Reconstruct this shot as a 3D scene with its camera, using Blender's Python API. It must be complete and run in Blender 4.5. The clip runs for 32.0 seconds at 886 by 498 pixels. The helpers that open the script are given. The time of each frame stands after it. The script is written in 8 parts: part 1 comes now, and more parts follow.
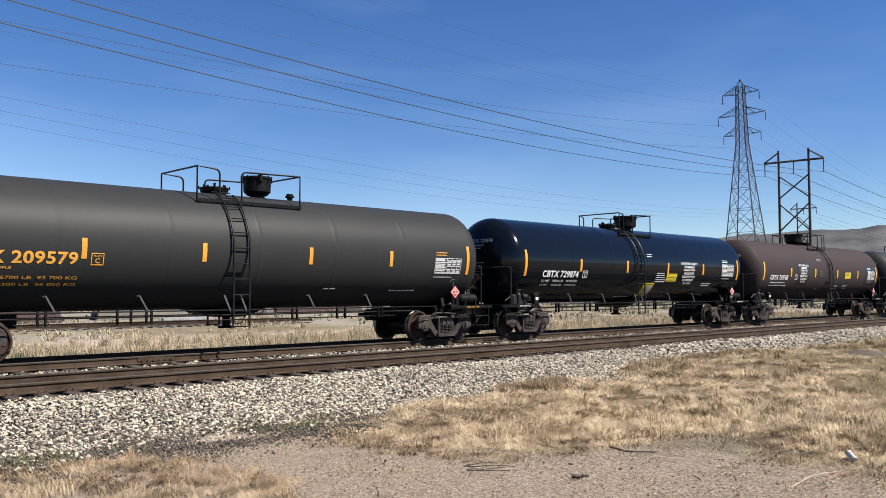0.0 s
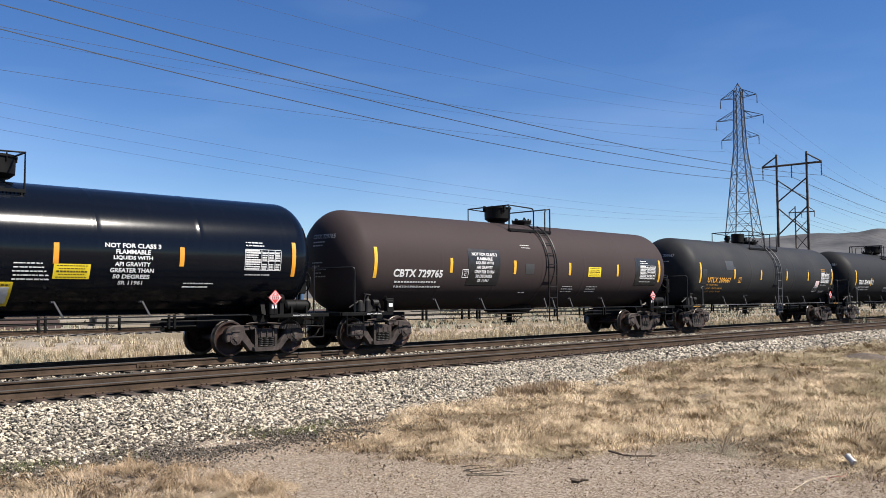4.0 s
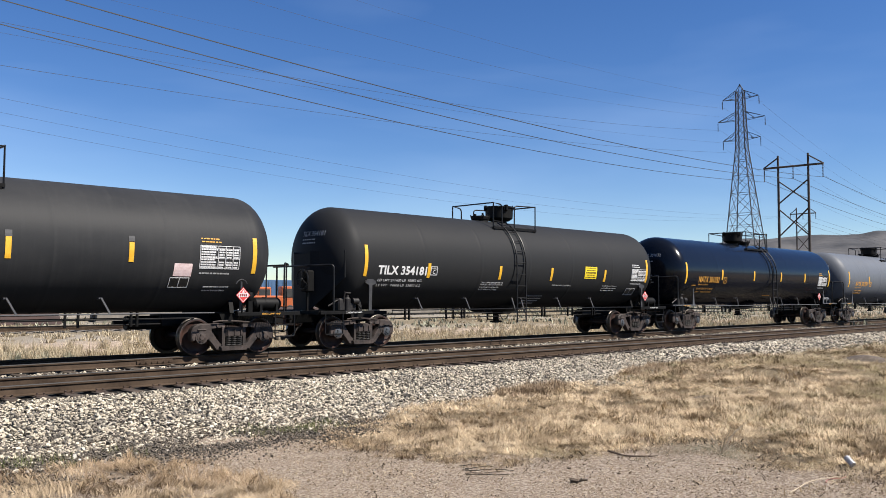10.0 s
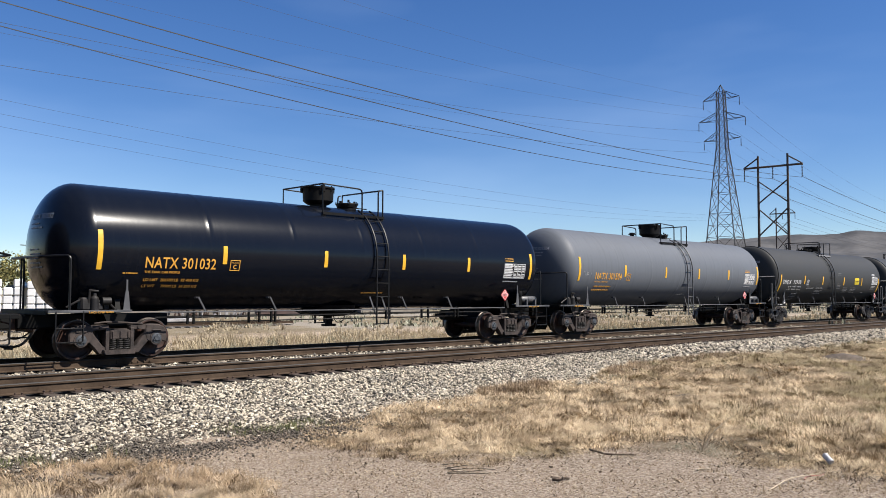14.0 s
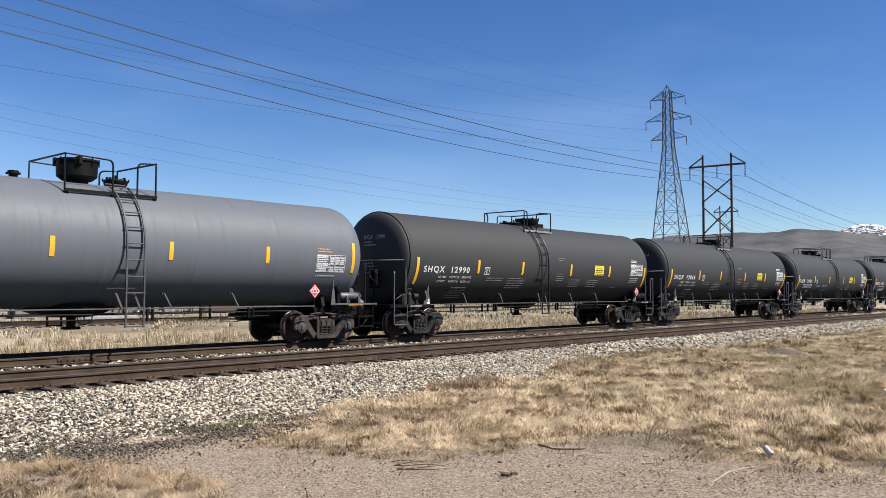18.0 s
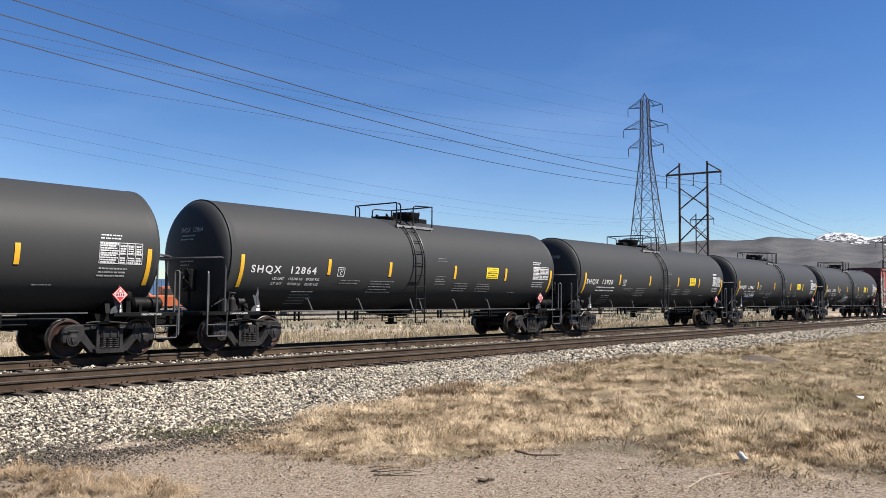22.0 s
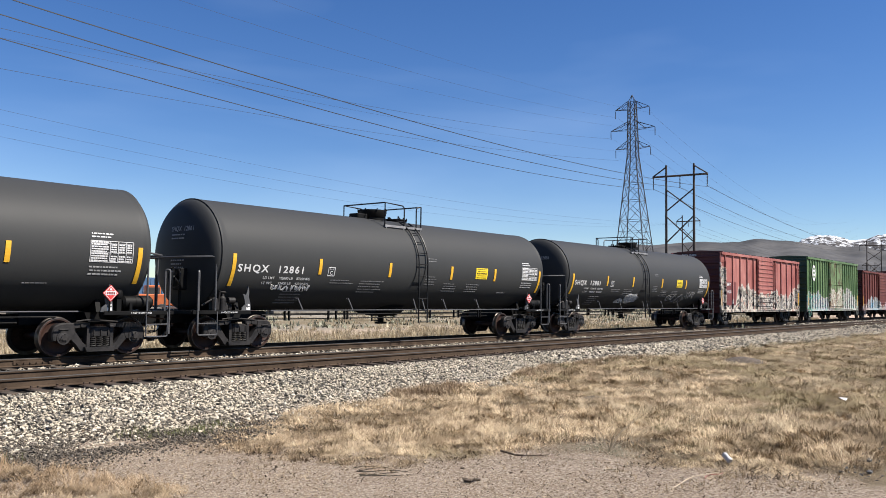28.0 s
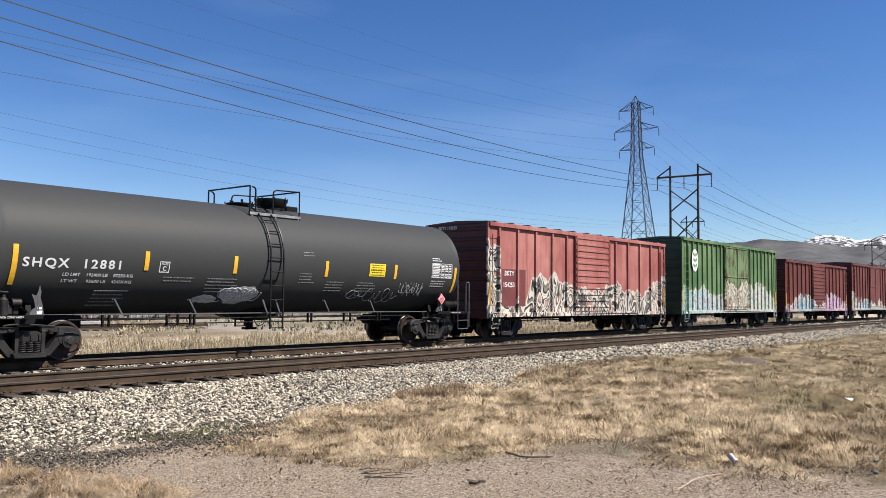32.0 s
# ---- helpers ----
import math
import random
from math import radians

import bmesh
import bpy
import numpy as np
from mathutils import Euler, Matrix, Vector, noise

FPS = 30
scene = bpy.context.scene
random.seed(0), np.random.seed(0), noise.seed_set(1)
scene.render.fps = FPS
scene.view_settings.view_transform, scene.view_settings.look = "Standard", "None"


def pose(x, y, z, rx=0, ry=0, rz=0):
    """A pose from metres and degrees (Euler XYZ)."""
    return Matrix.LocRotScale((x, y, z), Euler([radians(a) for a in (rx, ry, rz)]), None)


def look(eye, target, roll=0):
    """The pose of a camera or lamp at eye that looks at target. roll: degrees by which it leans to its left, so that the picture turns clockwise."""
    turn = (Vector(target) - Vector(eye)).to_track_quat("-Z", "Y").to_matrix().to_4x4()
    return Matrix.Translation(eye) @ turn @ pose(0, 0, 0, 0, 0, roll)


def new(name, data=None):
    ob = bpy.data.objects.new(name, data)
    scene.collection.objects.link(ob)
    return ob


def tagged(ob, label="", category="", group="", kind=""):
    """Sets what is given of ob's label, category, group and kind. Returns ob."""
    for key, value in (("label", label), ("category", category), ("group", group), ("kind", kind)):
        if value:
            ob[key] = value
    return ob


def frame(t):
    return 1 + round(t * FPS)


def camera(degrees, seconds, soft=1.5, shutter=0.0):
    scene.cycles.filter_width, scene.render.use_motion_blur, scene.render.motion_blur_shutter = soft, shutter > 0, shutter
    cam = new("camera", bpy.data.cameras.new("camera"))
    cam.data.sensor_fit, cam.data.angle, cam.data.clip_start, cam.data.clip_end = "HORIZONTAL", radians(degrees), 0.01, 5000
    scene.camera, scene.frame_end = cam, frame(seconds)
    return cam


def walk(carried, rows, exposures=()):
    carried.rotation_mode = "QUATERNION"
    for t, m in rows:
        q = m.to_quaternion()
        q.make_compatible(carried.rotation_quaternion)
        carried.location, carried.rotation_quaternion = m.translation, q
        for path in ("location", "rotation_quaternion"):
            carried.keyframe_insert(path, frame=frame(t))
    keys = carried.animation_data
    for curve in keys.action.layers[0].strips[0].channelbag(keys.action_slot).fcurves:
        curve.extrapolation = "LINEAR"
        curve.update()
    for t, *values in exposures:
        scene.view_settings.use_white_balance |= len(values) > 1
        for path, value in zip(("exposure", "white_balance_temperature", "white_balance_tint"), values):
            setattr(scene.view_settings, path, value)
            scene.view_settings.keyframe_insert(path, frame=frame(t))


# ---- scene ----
# The camera stands beside the line and turns slowly to the right. x runs along the track, y away from the
# camera across it, z = 0 is the top of the rails.
EYE = (0.0, 0.0, 1.5)
# seconds, heading from +y towards +x, tilt up, roll, in degrees
TURNS = [
    (0, 43.98, 2.94, -0.12), (0.5, 43.93, 2.95, -0.18), (1, 43.95, 2.97, -0.24), (1.5, 43.99, 2.98, -0.28),
    (2, 44.02, 3.03, -0.40), (2.5, 44.03, 3.08, -0.46), (3, 44.05, 3.16, -0.47), (3.5, 44.07, 3.22, -0.40),
    (5.5, 44.07, 3.27, -0.07), (6, 44.00, 3.26, -0.16), (6.5, 43.94, 3.24, -0.24), (7, 43.93, 3.23, -0.34),
    (7.5, 43.93, 3.22, -0.35), (8, 43.95, 3.20, -0.28), (8.5, 43.96, 3.19, -0.24), (9, 43.99, 3.19, -0.11),
    (9.5, 44.00, 3.19, 0.00), (10, 44.02, 3.18, 0.13), (10.5, 44.02, 3.22, 0.17), (11, 44.07, 3.21, 0.17),
    (11.5, 44.09, 3.17, 0.13), (12, 44.09, 3.08, 0.04), (12.5, 44.12, 3.02, -0.02), (13, 44.29, 2.98, 0.08),
    (13.5, 44.69, 3.07, 0.01), (14, 45.22, 3.12, 0.14), (14.5, 45.84, 3.14, 0.23), (16.5, 48.12, 2.89, 0.48),
    (17, 48.37, 2.85, 0.36), (17.5, 48.49, 2.87, 0.25), (18, 48.62, 2.89, 0.15), (18.5, 48.77, 2.93, 0.09),
    (19, 48.96, 3.00, 0.14), (19.5, 49.14, 3.03, 0.16), (20, 49.31, 3.06, 0.23), (20.5, 49.47, 3.06, 0.33),
    (21, 49.65, 3.10, 0.39), (21.5, 49.87, 3.17, 0.46), (22, 50.11, 3.28, 0.44), (22.5, 50.34, 3.40, 0.44),
    (23, 50.50, 3.52, 0.43), (23.5, 50.59, 3.62, 0.37), (24, 50.66, 3.64, 0.42), (24.5, 50.75, 3.62, 0.44),
    (25, 50.84, 3.53, 0.56), (25.5, 50.90, 3.41, 0.68), (27.5, 50.97, 3.23, 0.78), (28, 50.98, 3.30, 0.74),
    (28.5, 50.97, 3.36, 0.74), (29, 50.97, 3.40, 0.77), (29.5, 50.89, 3.42, 0.84), (30, 50.80, 3.44, 0.80),
    (30.5, 50.69, 3.43, 0.74), (31, 50.63, 3.43, 0.62), (31.5, 50.62, 3.40, 0.57), (32, 50.70, 3.41, 0.50),
]


def aim(heading, tilt, roll):
    h, e = radians(heading), radians(tilt)
    way = Vector((math.sin(h) * math.cos(e), math.cos(h) * math.cos(e), math.sin(e)))
    return look(EYE, Vector(EYE) + way * 10, roll)


cam = camera(55.64, 32.0, soft=0.6, shutter=0.0)
walk(cam, [(t, aim(h, e, r)) for t, h, e, r in TURNS])
scene.view_settings.exposure = 1.2

# ---- sky and sun ----
SUN_WAY = Vector((0.31, -0.594, 0.742)).normalized()
world = bpy.data.worlds.new("world")
scene.world = world
world.use_nodes = True
wn, wl = world.node_tree.nodes, world.node_tree.links
sky = wn.new("ShaderNodeTexSky")
sky.sky_type, sky.sun_disc = "NISHITA", False
sky.sun_elevation = math.asin(SUN_WAY.z)
sky.sun_rotation = math.atan2(SUN_WAY.x, SUN_WAY.y)
sky.altitude, sky.air_density, sky.dust_density, sky.ozone_density = 1400, 1.0, 0.2, 2.6
rich = wn.new("ShaderNodeHueSaturation")
rich.inputs["Saturation"].default_value, rich.inputs["Hue"].default_value = 1.27, 0.511
wl.new(sky.outputs["Color"], rich.inputs["Color"])
# thin high cloud in drawn-out wisps
coord, wide, wisp = wn.new("ShaderNodeTexCoord"), wn.new("ShaderNodeMapping"), wn.new("ShaderNodeTexNoise")
wide.inputs["Rotation"].default_value, wide.inputs["Scale"].default_value = (0.0, radians(-8), radians(20)), (1.2, 1.2, 5.0)
wisp.inputs["Scale"].default_value, wisp.inputs["Detail"].default_value, wisp.inputs["Roughness"].default_value, wisp.inputs["Distortion"].default_value = 1.5, 4.0, 0.5, 0.3
veil = wn.new("ShaderNodeMapRange")
veil.inputs[1].default_value, veil.inputs[2].default_value, veil.inputs[3].default_value, veil.inputs[4].default_value = 0.48, 0.80, 0.0, 0.11
haze = wn.new("ShaderNodeMix")
haze.data_type = "RGBA"
haze.inputs[7].default_value = (7.6, 9.4, 12.0, 1)
wl.new(coord.outputs["Generated"], wide.inputs["Vector"])
wl.new(wide.outputs["Vector"], wisp.inputs["Vector"])
wl.new(wisp.outputs["Fac"], veil.inputs[0])
wl.new(veil.outputs[0], haze.inputs[0])
wl.new(rich.outputs["Color"], haze.inputs[6])
wl.new(haze.outputs[2], wn["Background"].inputs["Color"])
wn["Background"].inputs["Strength"].default_value = 0.0561
sun = new("sun", bpy.data.lights.new("sun", "SUN"))
sun.data.energy, sun.data.angle, sun.data.color = 4.65, radians(0.53), (1.0, 0.935, 0.85)
sun.matrix_world = look(SUN_WAY * 60 + Vector((40, 20, 0)), (40, 20, 0))

# ---- materials ----
def base_mat(name, rough=0.6, metal=0.0, spec=0.5):
    m = bpy.data.materials.new(name)
    m.use_nodes = True
    b = m.node_tree.nodes["Principled BSDF"]
    b.inputs["Roughness"].default_value, b.inputs["Metallic"].default_value = rough, metal
    b.inputs["Specular IOR Level"].default_value = spec
    return m, m.node_tree.nodes, m.node_tree.links, b


def noise_of(n, l, scale, detail=4.0, stretch=(1, 1, 1), where="Object", rough=0.6, shift=0.0):
    tc, mp, nz = n.new("ShaderNodeTexCoord"), n.new("ShaderNodeMapping"), n.new("ShaderNodeTexNoise")
    mp.inputs["Scale"].default_value = stretch
    mp.inputs["Location"].default_value = (shift, shift * 0.7, shift * 1.3)
    nz.inputs["Scale"].default_value, nz.inputs["Detail"].default_value, nz.inputs["Roughness"].default_value = scale, detail, rough
    if where == "World":
        geo = n.new("ShaderNodeNewGeometry")
        l.new(geo.outputs["Position"], mp.inputs["Vector"])
    else:
        l.new(tc.outputs[where], mp.inputs["Vector"])
    l.new(mp.outputs["Vector"], nz.inputs["Vector"])
    return nz.outputs["Fac"]


def ramp_of(n, l, fac, stops):
    r = n.new("ShaderNodeValToRGB")
    el = r.color_ramp.elements
    while len(el) < len(stops):
        el.new(0.5)
    for e, (p, c) in zip(el, stops):
        e.position, e.color = p, (*c, 1)
    l.new(fac, r.inputs["Fac"])
    return r.outputs["Color"]


def mix_of(n, l, fac, a, b, mode="MIX"):
    x = n.new("ShaderNodeMix")
    x.data_type, x.blend_type = "RGBA", mode
    for sock, v in ((x.inputs[0], fac), (x.inputs[6], a), (x.inputs[7], b)):
        if isinstance(v, (int, float)):
            sock.default_value = v
        elif isinstance(v, tuple):
            sock.default_value = (*v, 1)
        else:
            l.new(v, sock)
    return x.outputs[2]


def math_of(n, l, op, a, b=0.0, clamp=False):
    x = n.new("ShaderNodeMath")
    x.operation, x.use_clamp = op, clamp
    for sock, v in ((x.inputs[0], a), (x.inputs[1], b)):
        if isinstance(v, (int, float)):
            sock.default_value = v
        else:
            l.new(v, sock)
    return x.outputs[0]


def bump_of(n, l, b, height, strength, distance):
    bp = n.new("ShaderNodeBump")
    bp.inputs["Strength"].default_value, bp.inputs["Distance"].default_value = strength, distance
    l.new(height, bp.inputs["Height"])
    l.new(bp.outputs["Normal"], b.inputs["Normal"])


def surface(name, c1, c2, scale=3.0, rough=0.7, metal=0.0, bump=0.3, dist=0.004, fine=60.0, where="Object", spec=0.5, pos=(0.35, 0.65)):
    """A plain weathered surface: two tones in patches, finer grain over them and a little relief."""
    m, n, l, b = base_mat(name, rough, metal, spec)
    big = noise_of(n, l, scale, 5, where=where)
    small = noise_of(n, l, fine, 3, where=where, shift=7.0)
    mixed = math_of(n, l, "ADD", math_of(n, l, "MULTIPLY", big, 0.75), math_of(n, l, "MULTIPLY", small, 0.25))
    l.new(ramp_of(n, l, mixed, [(pos[0], c1), (pos[1], c2)]), b.inputs["Base Color"])
    rr = n.new("ShaderNodeMapRange")
    rr.inputs[3].default_value, rr.inputs[4].default_value = max(rough - 0.12, 0.05), min(rough + 0.12, 1.0)
    l.new(big, rr.inputs[0])
    l.new(rr.outputs[0], b.inputs["Roughness"])
    bump_of(n, l, b, small, bump, dist)
    return m


def tank_paint(name, col, dust, rough, streaks=0.35, spec=0.5, dusty=0.25):
    """Car paint with dust in patches and faint run-off streaks down the shell."""
    m, n, l, b = base_mat(name, rough, 0.0, spec)
    patch = noise_of(n, l, 0.55, 5, (0.6, 1, 1.2))
    run = noise_of(n, l, 2.2, 6, (3.5, 0.35, 0.16), rough=0.7)
    grain = noise_of(n, l, 45.0, 3)
    d = math_of(n, l, "MULTIPLY", ramp_of(n, l, patch, [(0.35, (0, 0, 0)), (0.75, (1, 1, 1))]), dusty)
    s = math_of(n, l, "MULTIPLY", ramp_of(n, l, run, [(0.5, (0, 0, 0)), (0.72, (1, 1, 1))]), streaks)
    amount = math_of(n, l, "ADD", math_of(n, l, "ADD", d, s), math_of(n, l, "MULTIPLY", math_of(n, l, "SUBTRACT", grain, 0.5), 0.12), True)
    l.new(mix_of(n, l, amount, col, dust), b.inputs["Base Color"])
    l.new(math_of(n, l, "ADD", math_of(n, l, "MULTIPLY", amount, 0.35), rough, True), b.inputs["Roughness"])
    bump_of(n, l, b, noise_of(n, l, 1.3, 3, (1, 1, 1)), 0.06, 0.02)
    return m


def wagon_paint(name, col, fade, palette, tops, tint, seed, rusty=0.66, tinted=0.6, bold=0.45):
    """Boxcar side: faded paint with rust, and spray paint in bold loops up to a height that changes along the car."""
    m, n, l, b = base_mat(name, 0.6, 0, 0.3)
    tc, sep = n.new("ShaderNodeTexCoord"), n.new("ShaderNodeSeparateXYZ")
    l.new(tc.outputs["Object"], sep.inputs[0])
    along = math_of(n, l, "ADD", math_of(n, l, "MULTIPLY", sep.outputs["X"], 0.0625), 0.5)
    patch = noise_of(n, l, 0.8, 6, (0.7, 1, 0.6), shift=seed)
    run = noise_of(n, l, 1.8, 6, (3.0, 1, 0.2), shift=seed + 3)
    rust = noise_of(n, l, 3.0, 8, (1, 1, 0.4), shift=seed + 9, rough=0.75)
    body = mix_of(n, l, ramp_of(n, l, patch, [(0.35, (0, 0, 0)), (0.7, (1, 1, 1))]), col, fade)
    body = mix_of(n, l, math_of(n, l, "MULTIPLY", ramp_of(n, l, run, [(0.5, (0, 0, 0)), (0.75, (1, 1, 1))]), 0.6), body, tuple(c * 0.4 for c in col))
    colour = mix_of(n, l, ramp_of(n, l, rust, [(rusty, (0, 0, 0)), (rusty + 0.08, (1, 1, 1))]), body, (0.05, 0.0194, 0.01))
    if palette:
        blob = noise_of(n, l, 0.6, 1.5, (1, 0, 0.9), shift=seed * 2 + 1)
        edge = noise_of(n, l, 1.25, 1.2, (1.3, 0, 0.15), shift=seed + 5)
        swirl = noise_of(n, l, 1.05, 1.0, (1.35, 0, 0.8), shift=seed * 3 + 2)
        line = math_of(n, l, "FRACT", math_of(n, l, "MULTIPLY", swirl, 9.0))
        cell = math_of(n, l, "FRACT", math_of(n, l, "ADD", math_of(n, l, "MULTIPLY", swirl, 3.5), math_of(n, l, "MULTIPLY", blob, 3.0)))
        hue = ramp_of(n, l, cell, [(0.1 + 0.8 * i / max(len(palette) - 1, 1), c) for i, c in enumerate(palette)])
        n[-1].color_ramp.interpolation = "CONSTANT"
        hue = mix_of(n, l, tinted, hue, ramp_of(n, l, along, [((x + 8) / 16, c) for x, c in tint]))
        ink = mix_of(n, l, math_of(n, l, "MULTIPLY", ramp_of(n, l, line, [(0.22, (1, 1, 1)), (0.27, (0, 0, 0))]), bold), hue, (0.0111, 0.0111, 0.0122))
        ink = mix_of(n, l, ramp_of(n, l, line, [(0.72, (0, 0, 0)), (0.78, (1, 1, 1))]), ink, (0.3996, 0.3774, 0.333))
        height = math_of(n, l, "MULTIPLY", ramp_of(n, l, along, [((x + 8) / 16, (z / 5,) * 3) for x, z in tops]), 5.0)
        top = math_of(n, l, "ADD", math_of(n, l, "MULTIPLY", math_of(n, l, "SUBTRACT", edge, 0.5), 1.6), height)
        over = math_of(n, l, "MULTIPLY", math_of(n, l, "SUBTRACT", top, sep.outputs["Z"]), 18.0, True)
        rim = math_of(n, l, "MULTIPLY", math_of(n, l, "SUBTRACT", math_of(n, l, "ADD", top, 0.07), sep.outputs["Z"]), 18.0, True)
        worn = ramp_of(n, l, noise_of(n, l, 9.0, 4, shift=seed + 11), [(0.34, (0.35, 0.35, 0.35)), (0.44, (1, 1, 1))])
        colour = mix_of(n, l, math_of(n, l, "MULTIPLY", rim, worn), colour, (0.3885, 0.3663, 0.3219))
        colour = mix_of(n, l, math_of(n, l, "MULTIPLY", over, worn), colour, ink)
    l.new(colour, b.inputs["Base Color"])
    bump_of(n, l, b, noise_of(n, l, 30.0, 3), 0.15, 0.004)
    return m


M = {}
M["glossy_black"] = tank_paint("glossy_blue_black_paint", (0.0024, 0.0036, 0.0062), (0.05, 0.05, 0.05), 0.13, 0.03, 0.26, 0.012)
M["glossy_navy"] = tank_paint("glossy_navy_paint", (0.0032, 0.0045, 0.0082), (0.05, 0.05, 0.05), 0.18, 0.03, 0.23, 0.02)
M["worn_black"] = tank_paint("worn_black_paint", (0.0165, 0.0174, 0.0191), (0.074, 0.073, 0.071), 0.54, 0.10, 0.10, 0.26)
M["matt_black"] = tank_paint("matt_black_paint", (0.0160, 0.0166, 0.0175), (0.050, 0.049, 0.048), 0.58, 0.05, 0.10, 0.08)
M["satin_black"] = tank_paint("satin_black_paint", (0.0210, 0.0217, 0.0221), (0.058, 0.057, 0.055), 0.50, 0.06, 0.12, 0.10)
M["brown"] = tank_paint("dull_brown_paint", (0.0364, 0.0279, 0.0277), (0.0627, 0.0526, 0.0521), 0.6, 0.08, 0.06, 0.12)
M["grey"] = tank_paint("light_grey_paint", (0.090, 0.099, 0.114), (0.052, 0.056, 0.064), 0.50, 0.3, 0.18, 0.2)
M["charcoal"] = tank_paint("charcoal_paint", (0.0318, 0.0330, 0.0336), (0.062, 0.062, 0.060), 0.56, 0.05, 0.14, 0.10)
M["frame_black"] = surface("black_steel", (0.0014, 0.0014, 0.0015), (0.0044, 0.0043, 0.0042), 3, 0.6, 0.0, 0.2, spec=0.14)
M["frame_grey"] = surface("grey_steel", (0.0324, 0.0331, 0.0365), (0.0694, 0.0698, 0.0730), 3, 0.5, 0.0, 0.2)
M["walk_grey"] = surface("bare_walkway_steel", (0.10, 0.10, 0.105), (0.26, 0.26, 0.265), 4, 0.45, 0.0, 0.2)
M["post_grey"] = surface("dull_grey_steel", (0.0130, 0.0130, 0.0140), (0.0360, 0.0355, 0.0365), 3, 0.5, 0.0, 0.2)
M["pipe"] = surface("black_pipe", (0.0022, 0.0022, 0.0028), (0.0078, 0.0078, 0.0083), 4, 0.45, 0.0, 0.1, spec=0.25)
M["truck"] = surface("dusty_cast_steel", (0.0021, 0.0020, 0.0023), (0.0196, 0.0172, 0.0169), 3, 0.6, 0.0, 0.5, 0.006, 40, spec=0.3)
M["truck_brown"] = surface("rust_brown_cast_steel", (0.0071, 0.0059, 0.0055), (0.0528, 0.0394, 0.0344), 4, 0.65, 0.0, 0.5, 0.006, 40, spec=0.3)
M["wheel"] = surface("rusty_wheel_steel", (0.0050, 0.0030, 0.0024), (0.0420, 0.0175, 0.0115), 4, 0.6, 0.0, 0.3, spec=0.3)
M["tread"] = surface("polished_wheel_steel", (0.05, 0.0416, 0.0361), (0.1166, 0.1027, 0.0916), 5, 0.35, 0.75, 0.05)
M["bearing"] = surface("blue_grey_bearing_cap", (0.0194, 0.0233, 0.0289), (0.0611, 0.0666, 0.0749), 8, 0.5, 0.2, 0.2)
M["spring"] = surface("spring_steel", (0.0097, 0.0092, 0.0087), (0.0253, 0.0233, 0.0223), 8, 0.6, 0.2, 0.2)
M["coupler"] = surface("rusty_coupler_iron", (0.025, 0.0139, 0.01), (0.0833, 0.0416, 0.025), 5, 0.75, 0.1, 0.5, 0.006)
M["rubber"] = surface("rubber_hose", (0.0083, 0.0072, 0.0067), (0.0333, 0.025, 0.0194), 6, 0.7, 0, 0.2)
M["yellow"] = surface("yellow_reflective_sheet", (0.54, 0.2736, 0.0144), (0.6192, 0.36, 0.0288), 6, 0.45, 0, 0.05)
M["orange"] = surface("amber_reflective_sheet", (0.5184, 0.2088, 0.0144), (0.5904, 0.2592, 0.0216), 6, 0.45, 0, 0.05)
M["sign_yellow"] = surface("yellow_sticker", (0.576, 0.432, 0.0144), (0.648, 0.4896, 0.0216), 6, 0.45, 0, 0.05)
M["white_ink"] = surface("white_stencil_paint", (0.4464, 0.4464, 0.4464), (0.576, 0.576, 0.576), 12, 0.6, 0, 0.05)
M["stencil_white"] = surface("dusty_white_stencil_paint", (0.3900, 0.3900, 0.3900), (0.5980, 0.5980, 0.5980), 12, 0.6, 0, 0.05)
M["grey_ink"] = surface("worn_white_stencil_paint", (0.216, 0.216, 0.216), (0.36, 0.36, 0.36), 12, 0.6, 0, 0.05)
M["faint_ink"] = surface("faded_white_stencil_paint", (0.085, 0.086, 0.09), (0.20, 0.20, 0.205), 5, 0.6, 0, 0.05)
M["amber_ink"] = surface("amber_stencil_paint", (0.468, 0.216, 0.0216), (0.576, 0.288, 0.036), 12, 0.6, 0, 0.05)
M["black_ink"] = surface("black_sticker", (0.0067, 0.0067, 0.0072), (0.0167, 0.0167, 0.0167), 6, 0.4, 0, 0.05)
M["dull_ink"] = surface("worn_black_print", (0.0233, 0.0175, 0.0039), (0.0427, 0.0311, 0.0058), 12, 0.5, 0, 0.05)
M["red_ink"] = surface("red_sticker", (0.396, 0.0216, 0.0216), (0.468, 0.036, 0.0324), 6, 0.45, 0, 0.05)
M["dark_red"] = surface("dark_red_print", (0.1388, 0.0111, 0.0111), (0.1776, 0.0167, 0.0167), 6, 0.45, 0, 0.05)
M["patch_grey"] = surface("grey_touch_up_paint", (0.0222, 0.0228, 0.0239), (0.0305, 0.0311, 0.0322), 5, 0.5, 0, 0.05)
M["patch_dark"] = surface("dark_touch_up_paint", (0.011, 0.0125, 0.015), (0.018, 0.019, 0.021), 5, 0.4, 0, 0.05)
M["pink_sheet"] = surface("pale_pink_paper", (0.50, 0.36, 0.35), (0.62, 0.50, 0.49), 9, 0.7, 0, 0.1)
M["spray_white"] = surface("white_spray_paint", (0.3024, 0.3024, 0.3024), (0.504, 0.504, 0.504), 9, 0.7, 0, 0.05)
M["spray_grey"] = surface("thin_grey_spray_paint", (0.2720, 0.2720, 0.2805), (0.4590, 0.4590, 0.4675), 9, 0.7, 0, 0.05)
